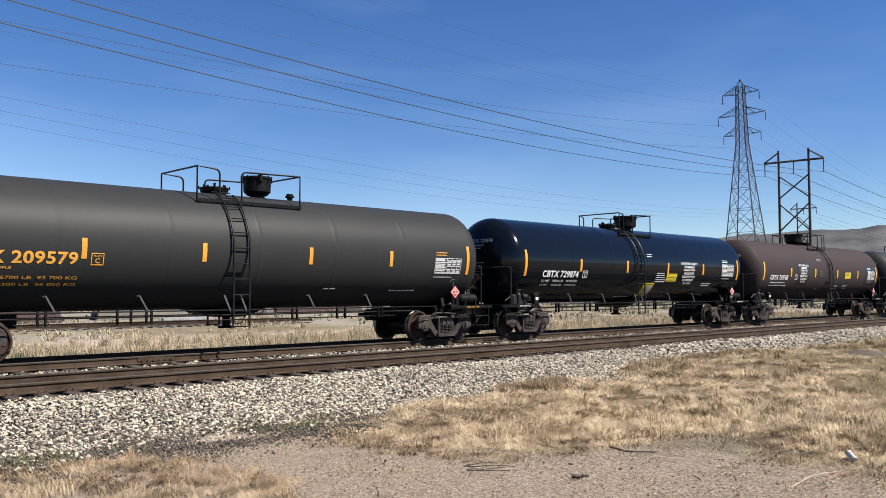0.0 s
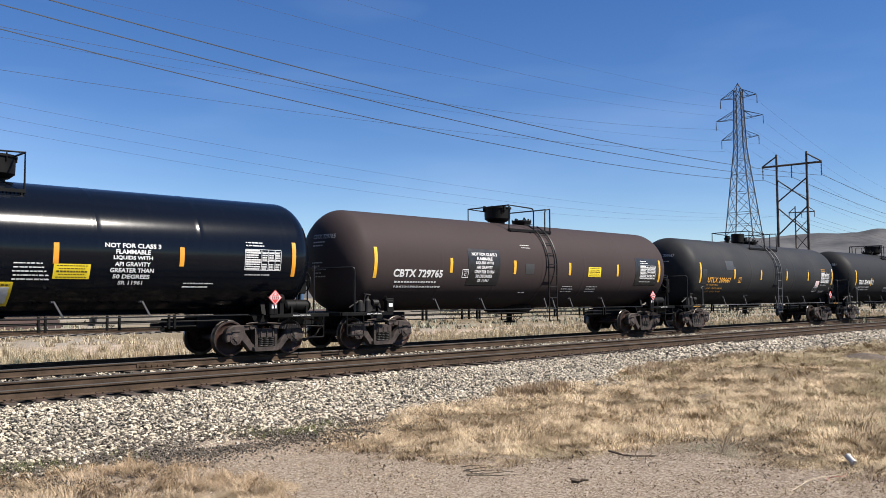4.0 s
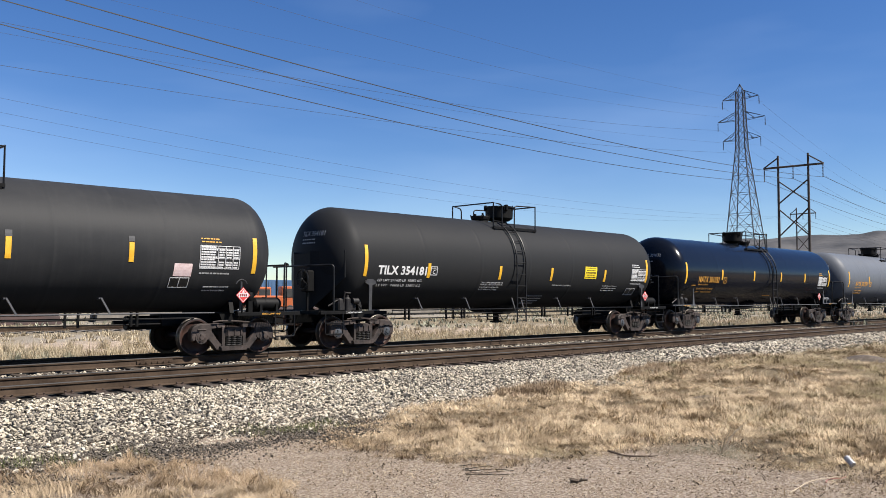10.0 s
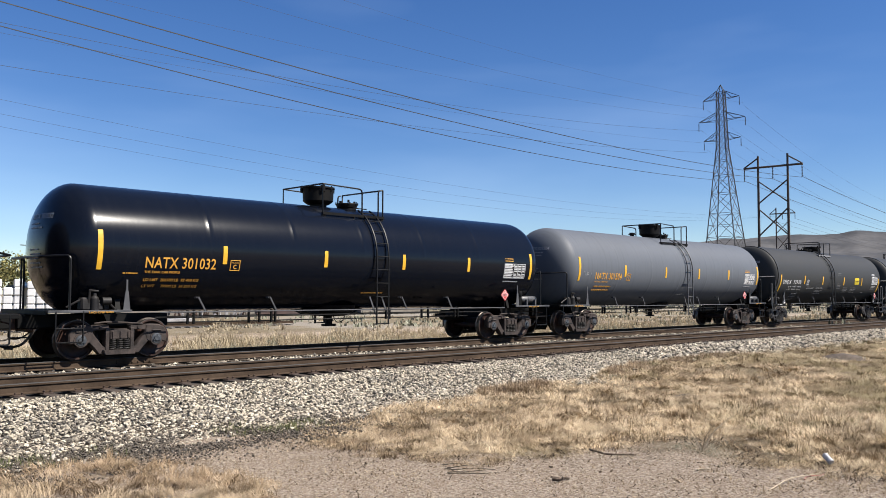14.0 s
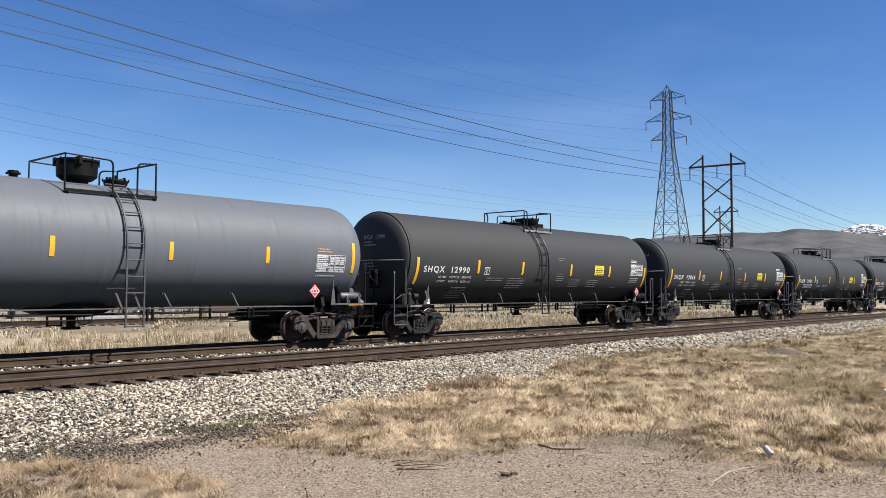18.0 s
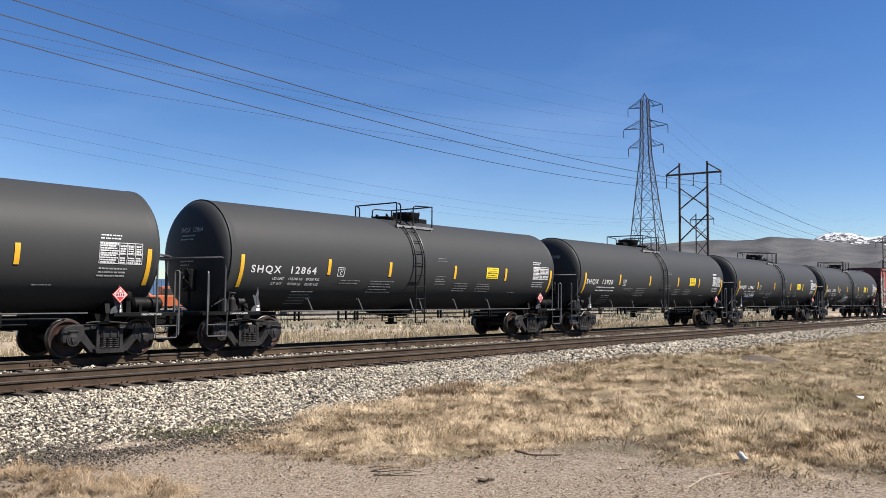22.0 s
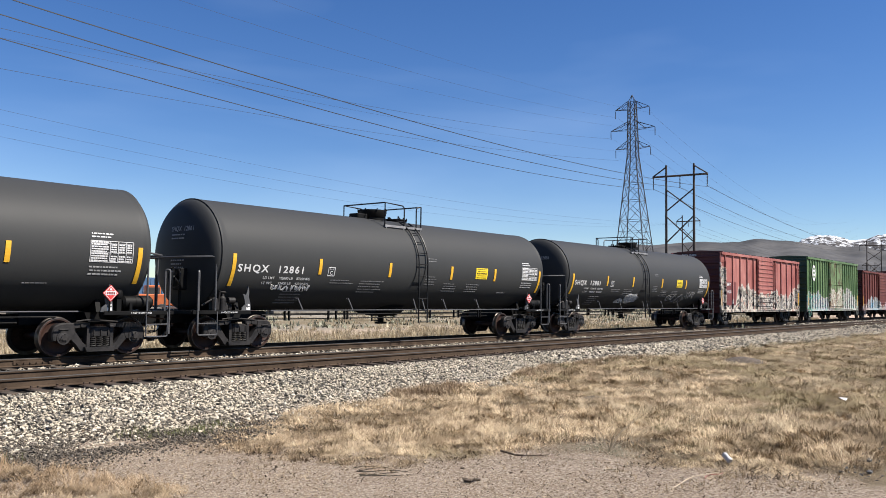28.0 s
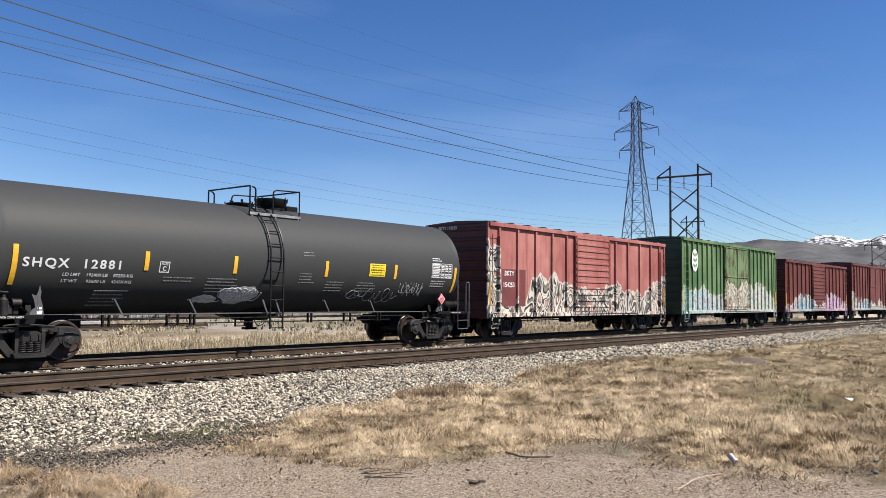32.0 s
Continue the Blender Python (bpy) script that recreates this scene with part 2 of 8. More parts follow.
M["rail_side"] = surface("brown_rail_steel", (0.0278, 0.0183, 0.0122), (0.0666, 0.0461, 0.0316), 2.5, 0.8, 0.0, 0.3, 0.004, 30, "World", 0.12)
# rail head coloured near-black, standing in for the dark train mirrored in it
M["rail_top"] = surface("worn_rail_head_painted_reflection", (0.0111, 0.01, 0.0089), (0.0333, 0.03, 0.0278), 3, 0.75, 0.05, 0.03, 0.001, 30, "World")
M["tie"] = surface("creosoted_oak", (0.013, 0.0093, 0.0065), (0.058, 0.041, 0.028), 4, 0.85, 0, 0.6, 0.01, 30)
M["plate"] = surface("rusty_tie_plate", (0.0222, 0.0133, 0.0089), (0.0611, 0.0333, 0.0222), 6, 0.75, 0.1, 0.4)
M["wood_pole"] = surface("weathered_pole_wood", (0.0194, 0.0155, 0.0144), (0.0472, 0.0377, 0.0333), 2, 0.85, 0, 0.5, 0.01, 20)
M["galv"] = surface("weathered_galvanised_steel", (0.025, 0.025, 0.0278), (0.0555, 0.0555, 0.0583), 2, 0.6, 0.2, 0.2)
M["cable"] = surface("dark_cable", (0.0022, 0.0025, 0.0031), (0.0056, 0.0059, 0.0064), 3, 0.6, 0.0, 0.05)
M["insulator"] = surface("dark_porcelain", (0.0167, 0.0139, 0.0139), (0.0389, 0.0333, 0.0333), 5, 0.25, 0, 0.05)


# ---- mesh building ----
class Mesh:
    """Collects simple solids into the lists of one mesh."""

    def __init__(self):
        self.v, self.f, self.m = [], [], []
        self.slot = 0

    def add(self, verts, faces):
        k = len(self.v)
        self.v.extend(tuple(p) for p in verts)
        self.f.extend(tuple(i + k for i in f) for f in faces)
        self.m.extend([self.slot] * len(faces))

    def box(self, x0, x1, y0, y1, z0, z1, c=0.0):
        if c <= 0:
            v = [(x, y, z) for x in (x0, x1) for y in (y0, y1) for z in (z0, z1)]
            self.add(v, [(0, 1, 3, 2), (4, 6, 7, 5), (0, 4, 5, 1), (2, 3, 7, 6), (0, 2, 6, 4), (1, 5, 7, 3)])
            return
        bm = bmesh.new()
        bmesh.ops.create_cube(bm, size=1.0)
        for p in bm.verts:
            p.co = ((x0 + x1) / 2 + p.co.x * (x1 - x0), (y0 + y1) / 2 + p.co.y * (y1 - y0), (z0 + z1) / 2 + p.co.z * (z1 - z0))
        bmesh.ops.bevel(bm, geom=bm.edges[:], offset=c, segments=1, affect="EDGES")
        bm.verts.index_update()
        self.add([p.co for p in bm.verts], [[q.index for q in f.verts] for f in bm.faces])
        bm.free()

    def prism(self, outline, y0, y1, axis="y"):
        """A flat outline of (a, b) pairs, given thickness along one axis."""
        n = len(outline)
        put = {"y": lambda a, b, t: (a, t, b), "x": lambda a, b, t: (t, a, b), "z": lambda a, b, t: (a, b, t)}[axis]
        v = [put(a, b, y0) for a, b in outline] + [put(a, b, y1) for a, b in outline]
        self.add(v, [tuple(range(n)), tuple(range(2 * n - 1, n - 1, -1))] + [(i, i + n, (i + 1) % n + n, (i + 1) % n) for i in range(n)])

    def tube(self, pts, r, seg=6, closed=False, r_end=None):
        pts = [Vector(p) for p in pts]
        n, rings = len(pts), []
        r_end = r if r_end is None else r_end
        up = None
        for i, p in enumerate(pts):
            a = pts[(i - 1) % n] if (i > 0 or closed) else p
            b = pts[(i + 1) % n] if (i < n - 1 or closed) else p
            d = (b - a).normalized()
            if up is None:
                up = d.orthogonal().normalized()
            else:
                up = (up - d * up.dot(d))
                up = up.normalized() if up.length > 1e-6 else d.orthogonal().normalized()
            w = d.cross(up)
            rad = r + (r_end - r) * i / max(n - 1, 1)
            rings.append([p + (up * math.cos(q) + w * math.sin(q)) * rad for q in [2 * math.pi * k / seg for k in range(seg)]])
        faces = []
        for i in range(n if closed else n - 1):
            j = (i + 1) % n
            for k in range(seg):
                faces.append((i * seg + k, i * seg + (k + 1) % seg, j * seg + (k + 1) % seg, j * seg + k))
        if not closed:
            faces += [tuple(range(seg))[::-1], tuple(range((n - 1) * seg, n * seg))]
        self.add([q for ring in rings for q in ring], faces)

    def lathe(self, profile, seg=32, axis="x", centre=(0, 0, 0), caps=False):
        """Turns (along, radius) pairs round an axis."""
        cx, cy, cz = centre
        put = {"x": lambda a, r, q: (cx + a, cy - r * math.cos(q), cz + r * math.sin(q)),
               "y": lambda a, r, q: (cx + r * math.cos(q), cy + a, cz + r * math.sin(q)),
               "z": lambda a, r, q: (cx + r * math.cos(q), cy + r * math.sin(q), cz + a)}[axis]
        v, f, n = [], [], len(profile)
        for a, r in profile:
            v += [put(a, r, 2 * math.pi * k / seg) for k in range(seg)]
        for i in range(n - 1):
            for k in range(seg):
                f.append((i * seg + k, i * seg + (k + 1) % seg, (i + 1) * seg + (k + 1) % seg, (i + 1) * seg + k))
        if caps:
            f += [tuple(range(seg))[::-1], tuple(range((n - 1) * seg, n * seg))]
        self.add(v, f)

    def done(self, name, mats, smooth=35, recalc=True):
        me = bpy.data.meshes.new(name)
        me.from_pydata(self.v, [], self.f)
        for q in (mats if isinstance(mats, (list, tuple)) else [mats]):
            me.materials.append(q)
        if any(self.m):
            me.polygons.foreach_set("material_index", self.m)
        if recalc:
            bm = bmesh.new()
            bm.from_mesh(me)
            bmesh.ops.recalc_face_normals(bm, faces=bm.faces)
            bm.to_mesh(me)
            bm.free()
        if smooth:
            me.shade_smooth()
            me.set_sharp_from_angle(angle=radians(smooth))
        return me


CACHE = {}


def made(key, mats, fn, smooth=35):
    """One mesh for each key, made once and shared."""
    if key not in CACHE:
        b = Mesh()
        fn(b)
        CACHE[key] = b.done(key if isinstance(key, str) else key[0], mats, smooth)
    return CACHE[key]


def put(name, me, parent=None, m=None, label=""):
    ob = new(name, me)
    if parent is not None:
        ob.parent = parent
    if m is not None:
        ob.matrix_basis = m
    if label:
        tagged(ob, label)
    return ob


def part(name, b, mat, parent, label="", smooth=35):
    return put(name, b.done(name, mat, smooth), parent, None, label)


def thing(name, label, category, group="", m=None, kind=""):
    ob = new(name)
    ob.empty_display_size = 0.3
    tagged(ob, label, category, group, kind)
    if m is not None:
        ob.matrix_basis = m
    return ob


def rounded(pts, r=0.12, n=4):
    """A bent pipe's way: a polyline with its inner corners rounded."""
    pts = [Vector(p) for p in pts]
    out = [pts[0]]
    for a, b, c in zip(pts, pts[1:], pts[2:]):
        d1, d2 = (a - b), (c - b)
        k = min(r, d1.length * 0.45, d2.length * 0.45)
        p, q = b + d1.normalized() * k, b + d2.normalized() * k
        for i in range(n + 1):
            t = i / n
            out.append(p * (1 - t) ** 2 + b * 2 * t * (1 - t) + q * t * t)
    return out + [pts[-1]]


def letters(body, size, bold=0.0, shear=0.0, align="LEFT", space=1.0):
    """The outline of a line of writing as flat vertices and faces."""
    cu = bpy.data.curves.new("lettering", "FONT")
    cu.body, cu.size, cu.offset, cu.shear, cu.align_x, cu.space_character = body, size, bold, shear, align, space
    cu.space_line = 0.85
    cu.resolution_u = 3
    ob = bpy.data.objects.new("lettering", cu)
    me = bpy.data.meshes.new_from_object(ob)
    v, f = [tuple(p.co) for p in me.vertices], [tuple(p.vertices) for p in me.polygons]
    bpy.data.objects.remove(ob)
    bpy.data.curves.remove(cu)
    bpy.data.meshes.remove(me)
    return v, f


# ---- the setting: ground, track bed, rails ----
NEAR, FAR = 15.75, 20.12          # the two track centres, across the line
GAUGE = 0.755                     # centre to rail centre


def smooth(a, b, t):
    k = min(max((t - a) / (b - a), 0.0), 1.0)
    return k * k * (3 - 2 * k)


def toe(x):
    """Where the near ballast slope runs out."""
    way = [(9.5, 10.6), (11.8, 10.65), (12.7, 11.35), (13.6, 11.6), (14.6, 11.2), (15.6, 10.75), (16.4, 10.9), (17.6, 11.9), (20.0, 12.5), (23.0, 12.6), (26.0, 12.3)]
    return float(np.interp(x, [p[0] for p in way], [p[1] for p in way])) + 0.12 * math.sin(x * 1.3) + 0.08 * math.sin(x * 3.1 + 1)


def level(x, y):
    """Height of the ground sheet."""
    t = toe(x)
    z = -0.16 - 0.30 * smooth(0.0, 9.5, y)
    mound = 0.20 * smooth(13.0, 22.0, x) * math.exp(-((y - 9.0) / 2.6) ** 2)
    z += mound
    if 6.0 < x < 70 and 1.5 < y < t:
        hump = 0.060 * noise.noise((x * 0.9, y * 1.1, 9.0)) + 0.035 * noise.noise((x * 2.1, y * 2.1, 4.0))
        z += hump * smooth(7.0, 9.5, x) * smooth(0.0, 1.0, t - y)
    if y > t:
        z = z + (-0.235 - z) * smooth(t, 14.3, y)
    if y > 21.6:
        z = -0.235 - 0.45 * smooth(21.6, 24.0, y)
    if y > 40:
        z += 0.25 * smooth(40, 60, y)
    if -30 < y < 24 and abs(x) < 150:
        z += 0.035 * noise.noise((x * 0.35, y * 0.35, 0)) + 0.012 * noise.noise((x * 1.7, y * 1.7, 3))
    return z


def spread(inner, outer, step, grow):
    """Grid lines: even near the middle, wider and wider outwards."""
    out, x, d = [], inner, step
    while x < outer:
        x += d
        d *= grow
        out.append(min(x, outer))
    return out


def ground_sheet():
    xs = [-q for q in spread(8, 3800, 0.4, 1.22)][::-1] + list(np.arange(-8, 60, 0.3)) + [60 + q for q in spread(0, 4700, 0.4, 1.18)]
    ys = [-q for q in spread(4, 3800, 0.5, 1.25)][::-1] + list(np.arange(-4, 24.2, 0.25)) + [24.2 + q for q in spread(0, 4700, 0.4, 1.2)]
    v = [(x, y, level(x, y)) for y in ys for x in xs]
    n = len(xs)
    f = [(j * n + i, j * n + i + 1, (j + 1) * n + i + 1, (j + 1) * n + i) for j in range(len(ys) - 1) for i in range(n - 1)]
    me = bpy.data.meshes.new("ground")
    me.from_pydata(v, [], f)
    me.shade_smooth()
    return me


def ground_mat():
    """Pale gravelly dirt, with straw-coloured thatch where the grass grows and near-black gap shade painted along the
    line.
    """
    m, n, l, b = base_mat("dirt_grass_and_gap_shade", 0.95, 0, 0.2)
    geo, sep = n.new("ShaderNodeNewGeometry"), n.new("ShaderNodeSeparateXYZ")
    l.new(geo.outputs["Position"], sep.inputs[0])
    big = noise_of(n, l, 0.45, 5, where="World")
    mid = noise_of(n, l, 3.2, 6, where="World", shift=4, rough=0.7)
    peb = noise_of(n, l, 42.0, 4, where="World", shift=9, rough=0.75)
    vor = n.new("ShaderNodeTexVoronoi")
    vor.inputs["Scale"].default_value = 26.0
    l.new(geo.outputs["Position"], vor.inputs["Vector"])
    dirt = ramp_of(n, l, mid, [(0.3, (0.1906, 0.1395, 0.0956)), (0.5, (0.2921, 0.2279, 0.1691)), (0.72, (0.3682, 0.2972, 0.2299))])
    speck = n.new("ShaderNodeTexVoronoi")
    speck.inputs["Scale"].default_value = 48.0
    l.new(geo.outputs["Position"], speck.inputs["Vector"])
    grit = n.new("ShaderNodeSeparateColor")
    l.new(speck.outputs["Color"], grit.inputs[0])
    dirt = mix_of(n, l, 0.5, dirt, ramp_of(n, l, peb, [(0.38, (0.0719, 0.0486, 0.0322)), (0.5, (0.2495, 0.1941, 0.1413)), (0.62, (0.4402, 0.3701, 0.2951))]))
    dirt = mix_of(n, l, 0.55, dirt, ramp_of(n, l, grit.outputs[0], [(0.0, (0.0354, 0.0277, 0.0194)), (0.3, (0.1906, 0.1430, 0.1023)), (0.7, (0.3267, 0.2609, 0.1978)), (1.0, (0.5053, 0.4550, 0.3839))]))
    straw = ramp_of(n, l, mid, [(0.3, (0.073, 0.053, 0.033)), (0.5, (0.147, 0.110, 0.073)), (0.7, (0.253, 0.200, 0.137))])
    straw = mix_of(n, l, 0.4, straw, ramp_of(n, l, peb, [(0.35, (0.060, 0.050, 0.027)), (0.65, (0.280, 0.220, 0.133))]))
    edge = math_of(n, l, "ADD", sep.outputs["X"], math_of(n, l, "MULTIPLY", math_of(n, l, "SUBTRACT", big, 0.5), 6.0))
    grassy = math_of(n, l, "MULTIPLY", math_of(n, l, "SUBTRACT", edge, 8.6), 1.2, True)
    c = mix_of(n, l, grassy, dirt, straw)
    # near-black along the line: shade between the ballast stones put into the colour
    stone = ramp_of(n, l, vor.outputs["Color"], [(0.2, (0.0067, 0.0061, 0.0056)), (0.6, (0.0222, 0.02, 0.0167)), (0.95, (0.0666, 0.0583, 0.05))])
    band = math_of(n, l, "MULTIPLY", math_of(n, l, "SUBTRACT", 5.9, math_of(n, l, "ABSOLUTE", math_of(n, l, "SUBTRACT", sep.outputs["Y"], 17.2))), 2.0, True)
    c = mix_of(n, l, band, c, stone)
    field = math_of(n, l, "MULTIPLY", math_of(n, l, "SUBTRACT", sep.outputs["Y"], 23.6), 1.0, True)
    far = ramp_of(n, l, noise_of(n, l, 0.09, 6, where="World", shift=2), [(0.35, (0.1221, 0.0944, 0.0555)), (0.5, (0.1832, 0.1499, 0.0999)), (0.62, (0.2331, 0.2054, 0.1665))])
    lane = ramp_of(n, l, math_of(n, l, "ADD", math_of(n, l, "MULTIPLY", mid, 0.65), math_of(n, l, "MULTIPLY", peb, 0.35)), [(0.38, (0.116, 0.089, 0.063)), (0.5, (0.332, 0.258, 0.197)), (0.6, (0.497, 0.410, 0.323))])
    near = math_of(n, l, "MULTIPLY", math_of(n, l, "SUBTRACT", 42.0, sep.outputs["Y"]), 0.2, True)
    c = mix_of(n, l, field, c, mix_of(n, l, near, far, lane))
    l.new(c, b.inputs["Base Color"])
    bump_of(n, l, b, math_of(n, l, "ADD", peb, math_of(n, l, "MULTIPLY", mid, 0.6)), 1.0, 0.035)
    return m


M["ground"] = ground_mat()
ground = tagged(put("ground", ground_sheet()), "pale gravelly dirt with dry straw-coloured grass, gap shade painted under the ballast", "ground", kind="structure")
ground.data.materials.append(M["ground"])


# rails
RAIL = [(-0.070, -0.178), (0.070, -0.178), (0.070, -0.166), (0.012, -0.148), (0.009, -0.055), (0.034, -0.040), (0.036, -0.012),
        (0.026, 0.0), (-0.026, 0.0), (-0.036, -0.012), (-0.034, -0.040), (-0.009, -0.055), (-0.012, -0.148), (-0.070, -0.166)]
X0, X1 = -60.0, 420.0


def rail_mesh(b):
    n = len(RAIL)
    xs = np.linspace(X0, X1, 49)
    for i, x in enumerate(xs):
        b.v += [(x, y, z) for y, z in RAIL]
    for i in range(len(xs) - 1):
        for k in range(n):
            b.f.append((i * n + k, i * n + (k + 1) % n, (i + 1) * n + (k + 1) % n, (i + 1) * n + k))
            b.m.append(1 if k in (6, 7, 8) else 0)


for c, name in ((NEAR, "near"), (FAR, "far")):
    track = thing("rail_track", "steel rails spiked to dark wooden ties in ballast", "railway track", kind="structure")
    for s in (-1, 1):
        put("rail", made("rail", [M["rail_side"], M["rail_top"]], rail_mesh, 25), track, pose(0, c + s * GAUGE, 0), "rust-brown steel rail with a worn head darkened by a painted reflection")
    # ties, plates, spikes
    for i in range(150):
        x = -9 + i * 0.5 + 0.03 * math.sin(i * 7.3)
        tie = put("tie", made("tie", M["tie"], lambda b: b.box(-0.115, 0.115, -1.32, 1.32, -0.38, -0.192, 0.012), 0), track,
                  pose(x, c + 0.03 * math.sin(i * 3.1), 0, 0, 0, 0.8 * math.sin(i * 5.7)))
        if c == NEAR and i < 90:
            for s in (-1, 1):
                def plate(b):
                    b.box(-0.09, 0.09, -0.18, 0.18, -0.193, -0.178, 0.004)
                    for px, py in ((-0.05, -0.095), (0.05, -0.125), (0.05, 0.095), (-0.05, 0.125)):
                        b.box(px - 0.011, px + 0.011, py - 0.011, py + 0.011, -0.19, -0.145)
                        b.box(px - 0.016, px + 0.016, py - 0.02, py + 0.02, -0.152, -0.138, 0.004)
                put("tie_plate", made("tie_plate", M["plate"], plate, 0), tie, pose(0, s * GAUGE, 0))
    # bolted joint bars
    for x, s in ((9.1, -1), (33.0, -1)) if c == FAR else ((30.2, 1),):
        def bar(b):
            b.box(-0.45, 0.45, -0.034, -0.014, -0.145, -0.05, 0.006)
            for k in range(6):
                b.tube([(-0.36 + k * 0.144, -0.03, -0.1), (-0.36 + k * 0.144, -0.062, -0.1)], 0.02, 6)
        put("joint_bar", made("joint_bar", M["rail_side"], bar), track, pose(x, c + s * GAUGE, 0))


# ballast: broken stones, each its own solid
def stone_shapes(count, seed):
    """Broken stones: cubes with cut-off corners, twisted and uneven."""
    r = np.random.RandomState(seed)
    bm = bmesh.new()
    bmesh.ops.create_icosphere(bm, subdivisions=1, radius=1.0)
    base = np.array([p.co[:] for p in bm.verts])
    tri = np.array([[q.index for q in f.verts] for f in bm.faces])
    bm.free()
    shapes = []
    for _ in range(count):
        s = base / np.max(np.abs(base), axis=1, keepdims=True) ** 0.6
        for _ in range(5):
            n = r.normal(size=3)
            n /= np.linalg.norm(n)
            over = np.maximum(s @ n - r.uniform(0.2, 0.7), 0)
            s = s - over[:, None] * n
        shapes.append(s * r.uniform(0.78, 1.2, (len(base), 1)) * r.uniform(0.5, 1.3, (1, 3)))
    return shapes, tri


STONES, STONE_TRI = stone_shapes(14, 5)
r = np.random.RandomState(8)
PEBBLES = [np.array([(1, 0, 0), (-1, 0, 0), (0, 1, 0), (0, -1, 0), (0, 0, 1), (0, 0, -1)], float) * r.uniform(0.5, 1.3, (6, 1)) * r.uniform(0.7, 1.2, (1, 3)) for _ in range(12)]
CUBE = np.array([(x, y, z) for x in (-1, 1) for y in (-1, 1) for z in (-1, 1)], float)
CHIPS = [CUBE * r.uniform(0.45, 1.05, (8, 3)) * r.uniform(0.6, 1.25, (1, 3)) for _ in range(16)]
CHIP_TRI = np.array([(0, 1, 3), (0, 3, 2), (4, 6, 7), (4, 7, 5), (0, 4, 5), (0, 5, 1), (2, 3, 7), (2, 7, 6), (0, 2, 6), (0, 6, 4), (1, 5, 7), (1, 7, 3)])
PEBBLE_TRI = np.array([(0, 2, 4), (2, 1, 4), (1, 3, 4), (3, 0, 4), (2, 0, 5), (1, 2, 5), (3, 1, 5), (0, 3, 5)])


def stone_mat():
    m, n, l, b = base_mat("crushed_ballast_stone", 0.9, 0, 0.3)
    g = n.new("ShaderNodeNewGeometry")
    grain = noise_of(n, l, 55, 4, where="World")
    c = ramp_of(n, l, g.outputs["Random Per Island"], [(0.0, (0.031, 0.028, 0.024)), (0.22, (0.073, 0.062, 0.049)), (0.34, (0.220, 0.186, 0.143)), (0.47, (0.440, 0.379, 0.281)), (0.8, (0.507, 0.446, 0.339)), (1.0, (0.537, 0.488, 0.394))])
    soot = noise_of(n, l, 0.9, 5, where="World", shift=2.5, rough=0.65)
    c = mix_of(n, l, ramp_of(n, l, soot, [(0.50, (0, 0, 0)), (0.68, (0.55, 0.55, 0.55))]), c, (0.0722, 0.0638, 0.0555))
    c = mix_of(n, l, 0.22, c, ramp_of(n, l, grain, [(0.3, (0.0888, 0.0777, 0.0611)), (0.7, (0.3996, 0.3719, 0.3219))]))
    l.new(c, b.inputs["Base Color"])
    bump_of(n, l, b, grain, 0.5, 0.006)
    return m


M["stone"] = stone_mat()


def gravel_mat():
    m, n, l, b = base_mat("dusty_pebbles", 0.95, 0, 0.2)
    g = n.new("ShaderNodeNewGeometry")
    l.new(ramp_of(n, l, g.outputs["Random Per Island"], [(0.0, (0.0632, 0.0464, 0.0327)), (0.2, (0.1772, 0.1307, 0.0882)), (0.45, (0.3167, 0.2451, 0.1708)), (0.8, (0.4307, 0.3509, 0.2533)), (1.0, (0.5193, 0.4532, 0.3538))]), b.inputs["Base Color"])
    return m


M["gravel"] = gravel_mat()


def single_stone_mat():
    m, n, l, b = base_mat("single_ballast_stone", 0.9, 0, 0.3)
    g = n.new("ShaderNodeObjectInfo")
    grain = noise_of(n, l, 55, 4)
    c = ramp_of(n, l, g.outputs["Random"], [(0.0, (0.0555, 0.05, 0.0444)), (0.4, (0.222, 0.1998, 0.1665)), (0.7, (0.4218, 0.383, 0.3164)), (1.0, (0.4884, 0.4551, 0.3996))])
    l.new(mix_of(n, l, 0.35, c, ramp_of(n, l, grain, [(0.3, (0.0777, 0.0666, 0.0555)), (0.7, (0.3441, 0.3219, 0.2942))])), b.inputs["Base Color"])
    return m


M["stone_one"] = single_stone_mat()


def turned(r, n):
    """Random turns as n 3 x 3 matrices."""
    q = r.normal(size=(n, 4))
    q /= np.linalg.norm(q, axis=1, keepdims=True)
    w, x, y, z = q.T
    return np.stack([1 - 2 * (y * y + z * z), 2 * (x * y - z * w), 2 * (x * z + y * w), 2 * (x * y + z * w), 1 - 2 * (x * x + z * z), 2 * (y * z - x * w),
                     2 * (x * z - y * w), 2 * (y * z + x * w), 1 - 2 * (x * x + y * y)], -1).reshape(-1, 3, 3)


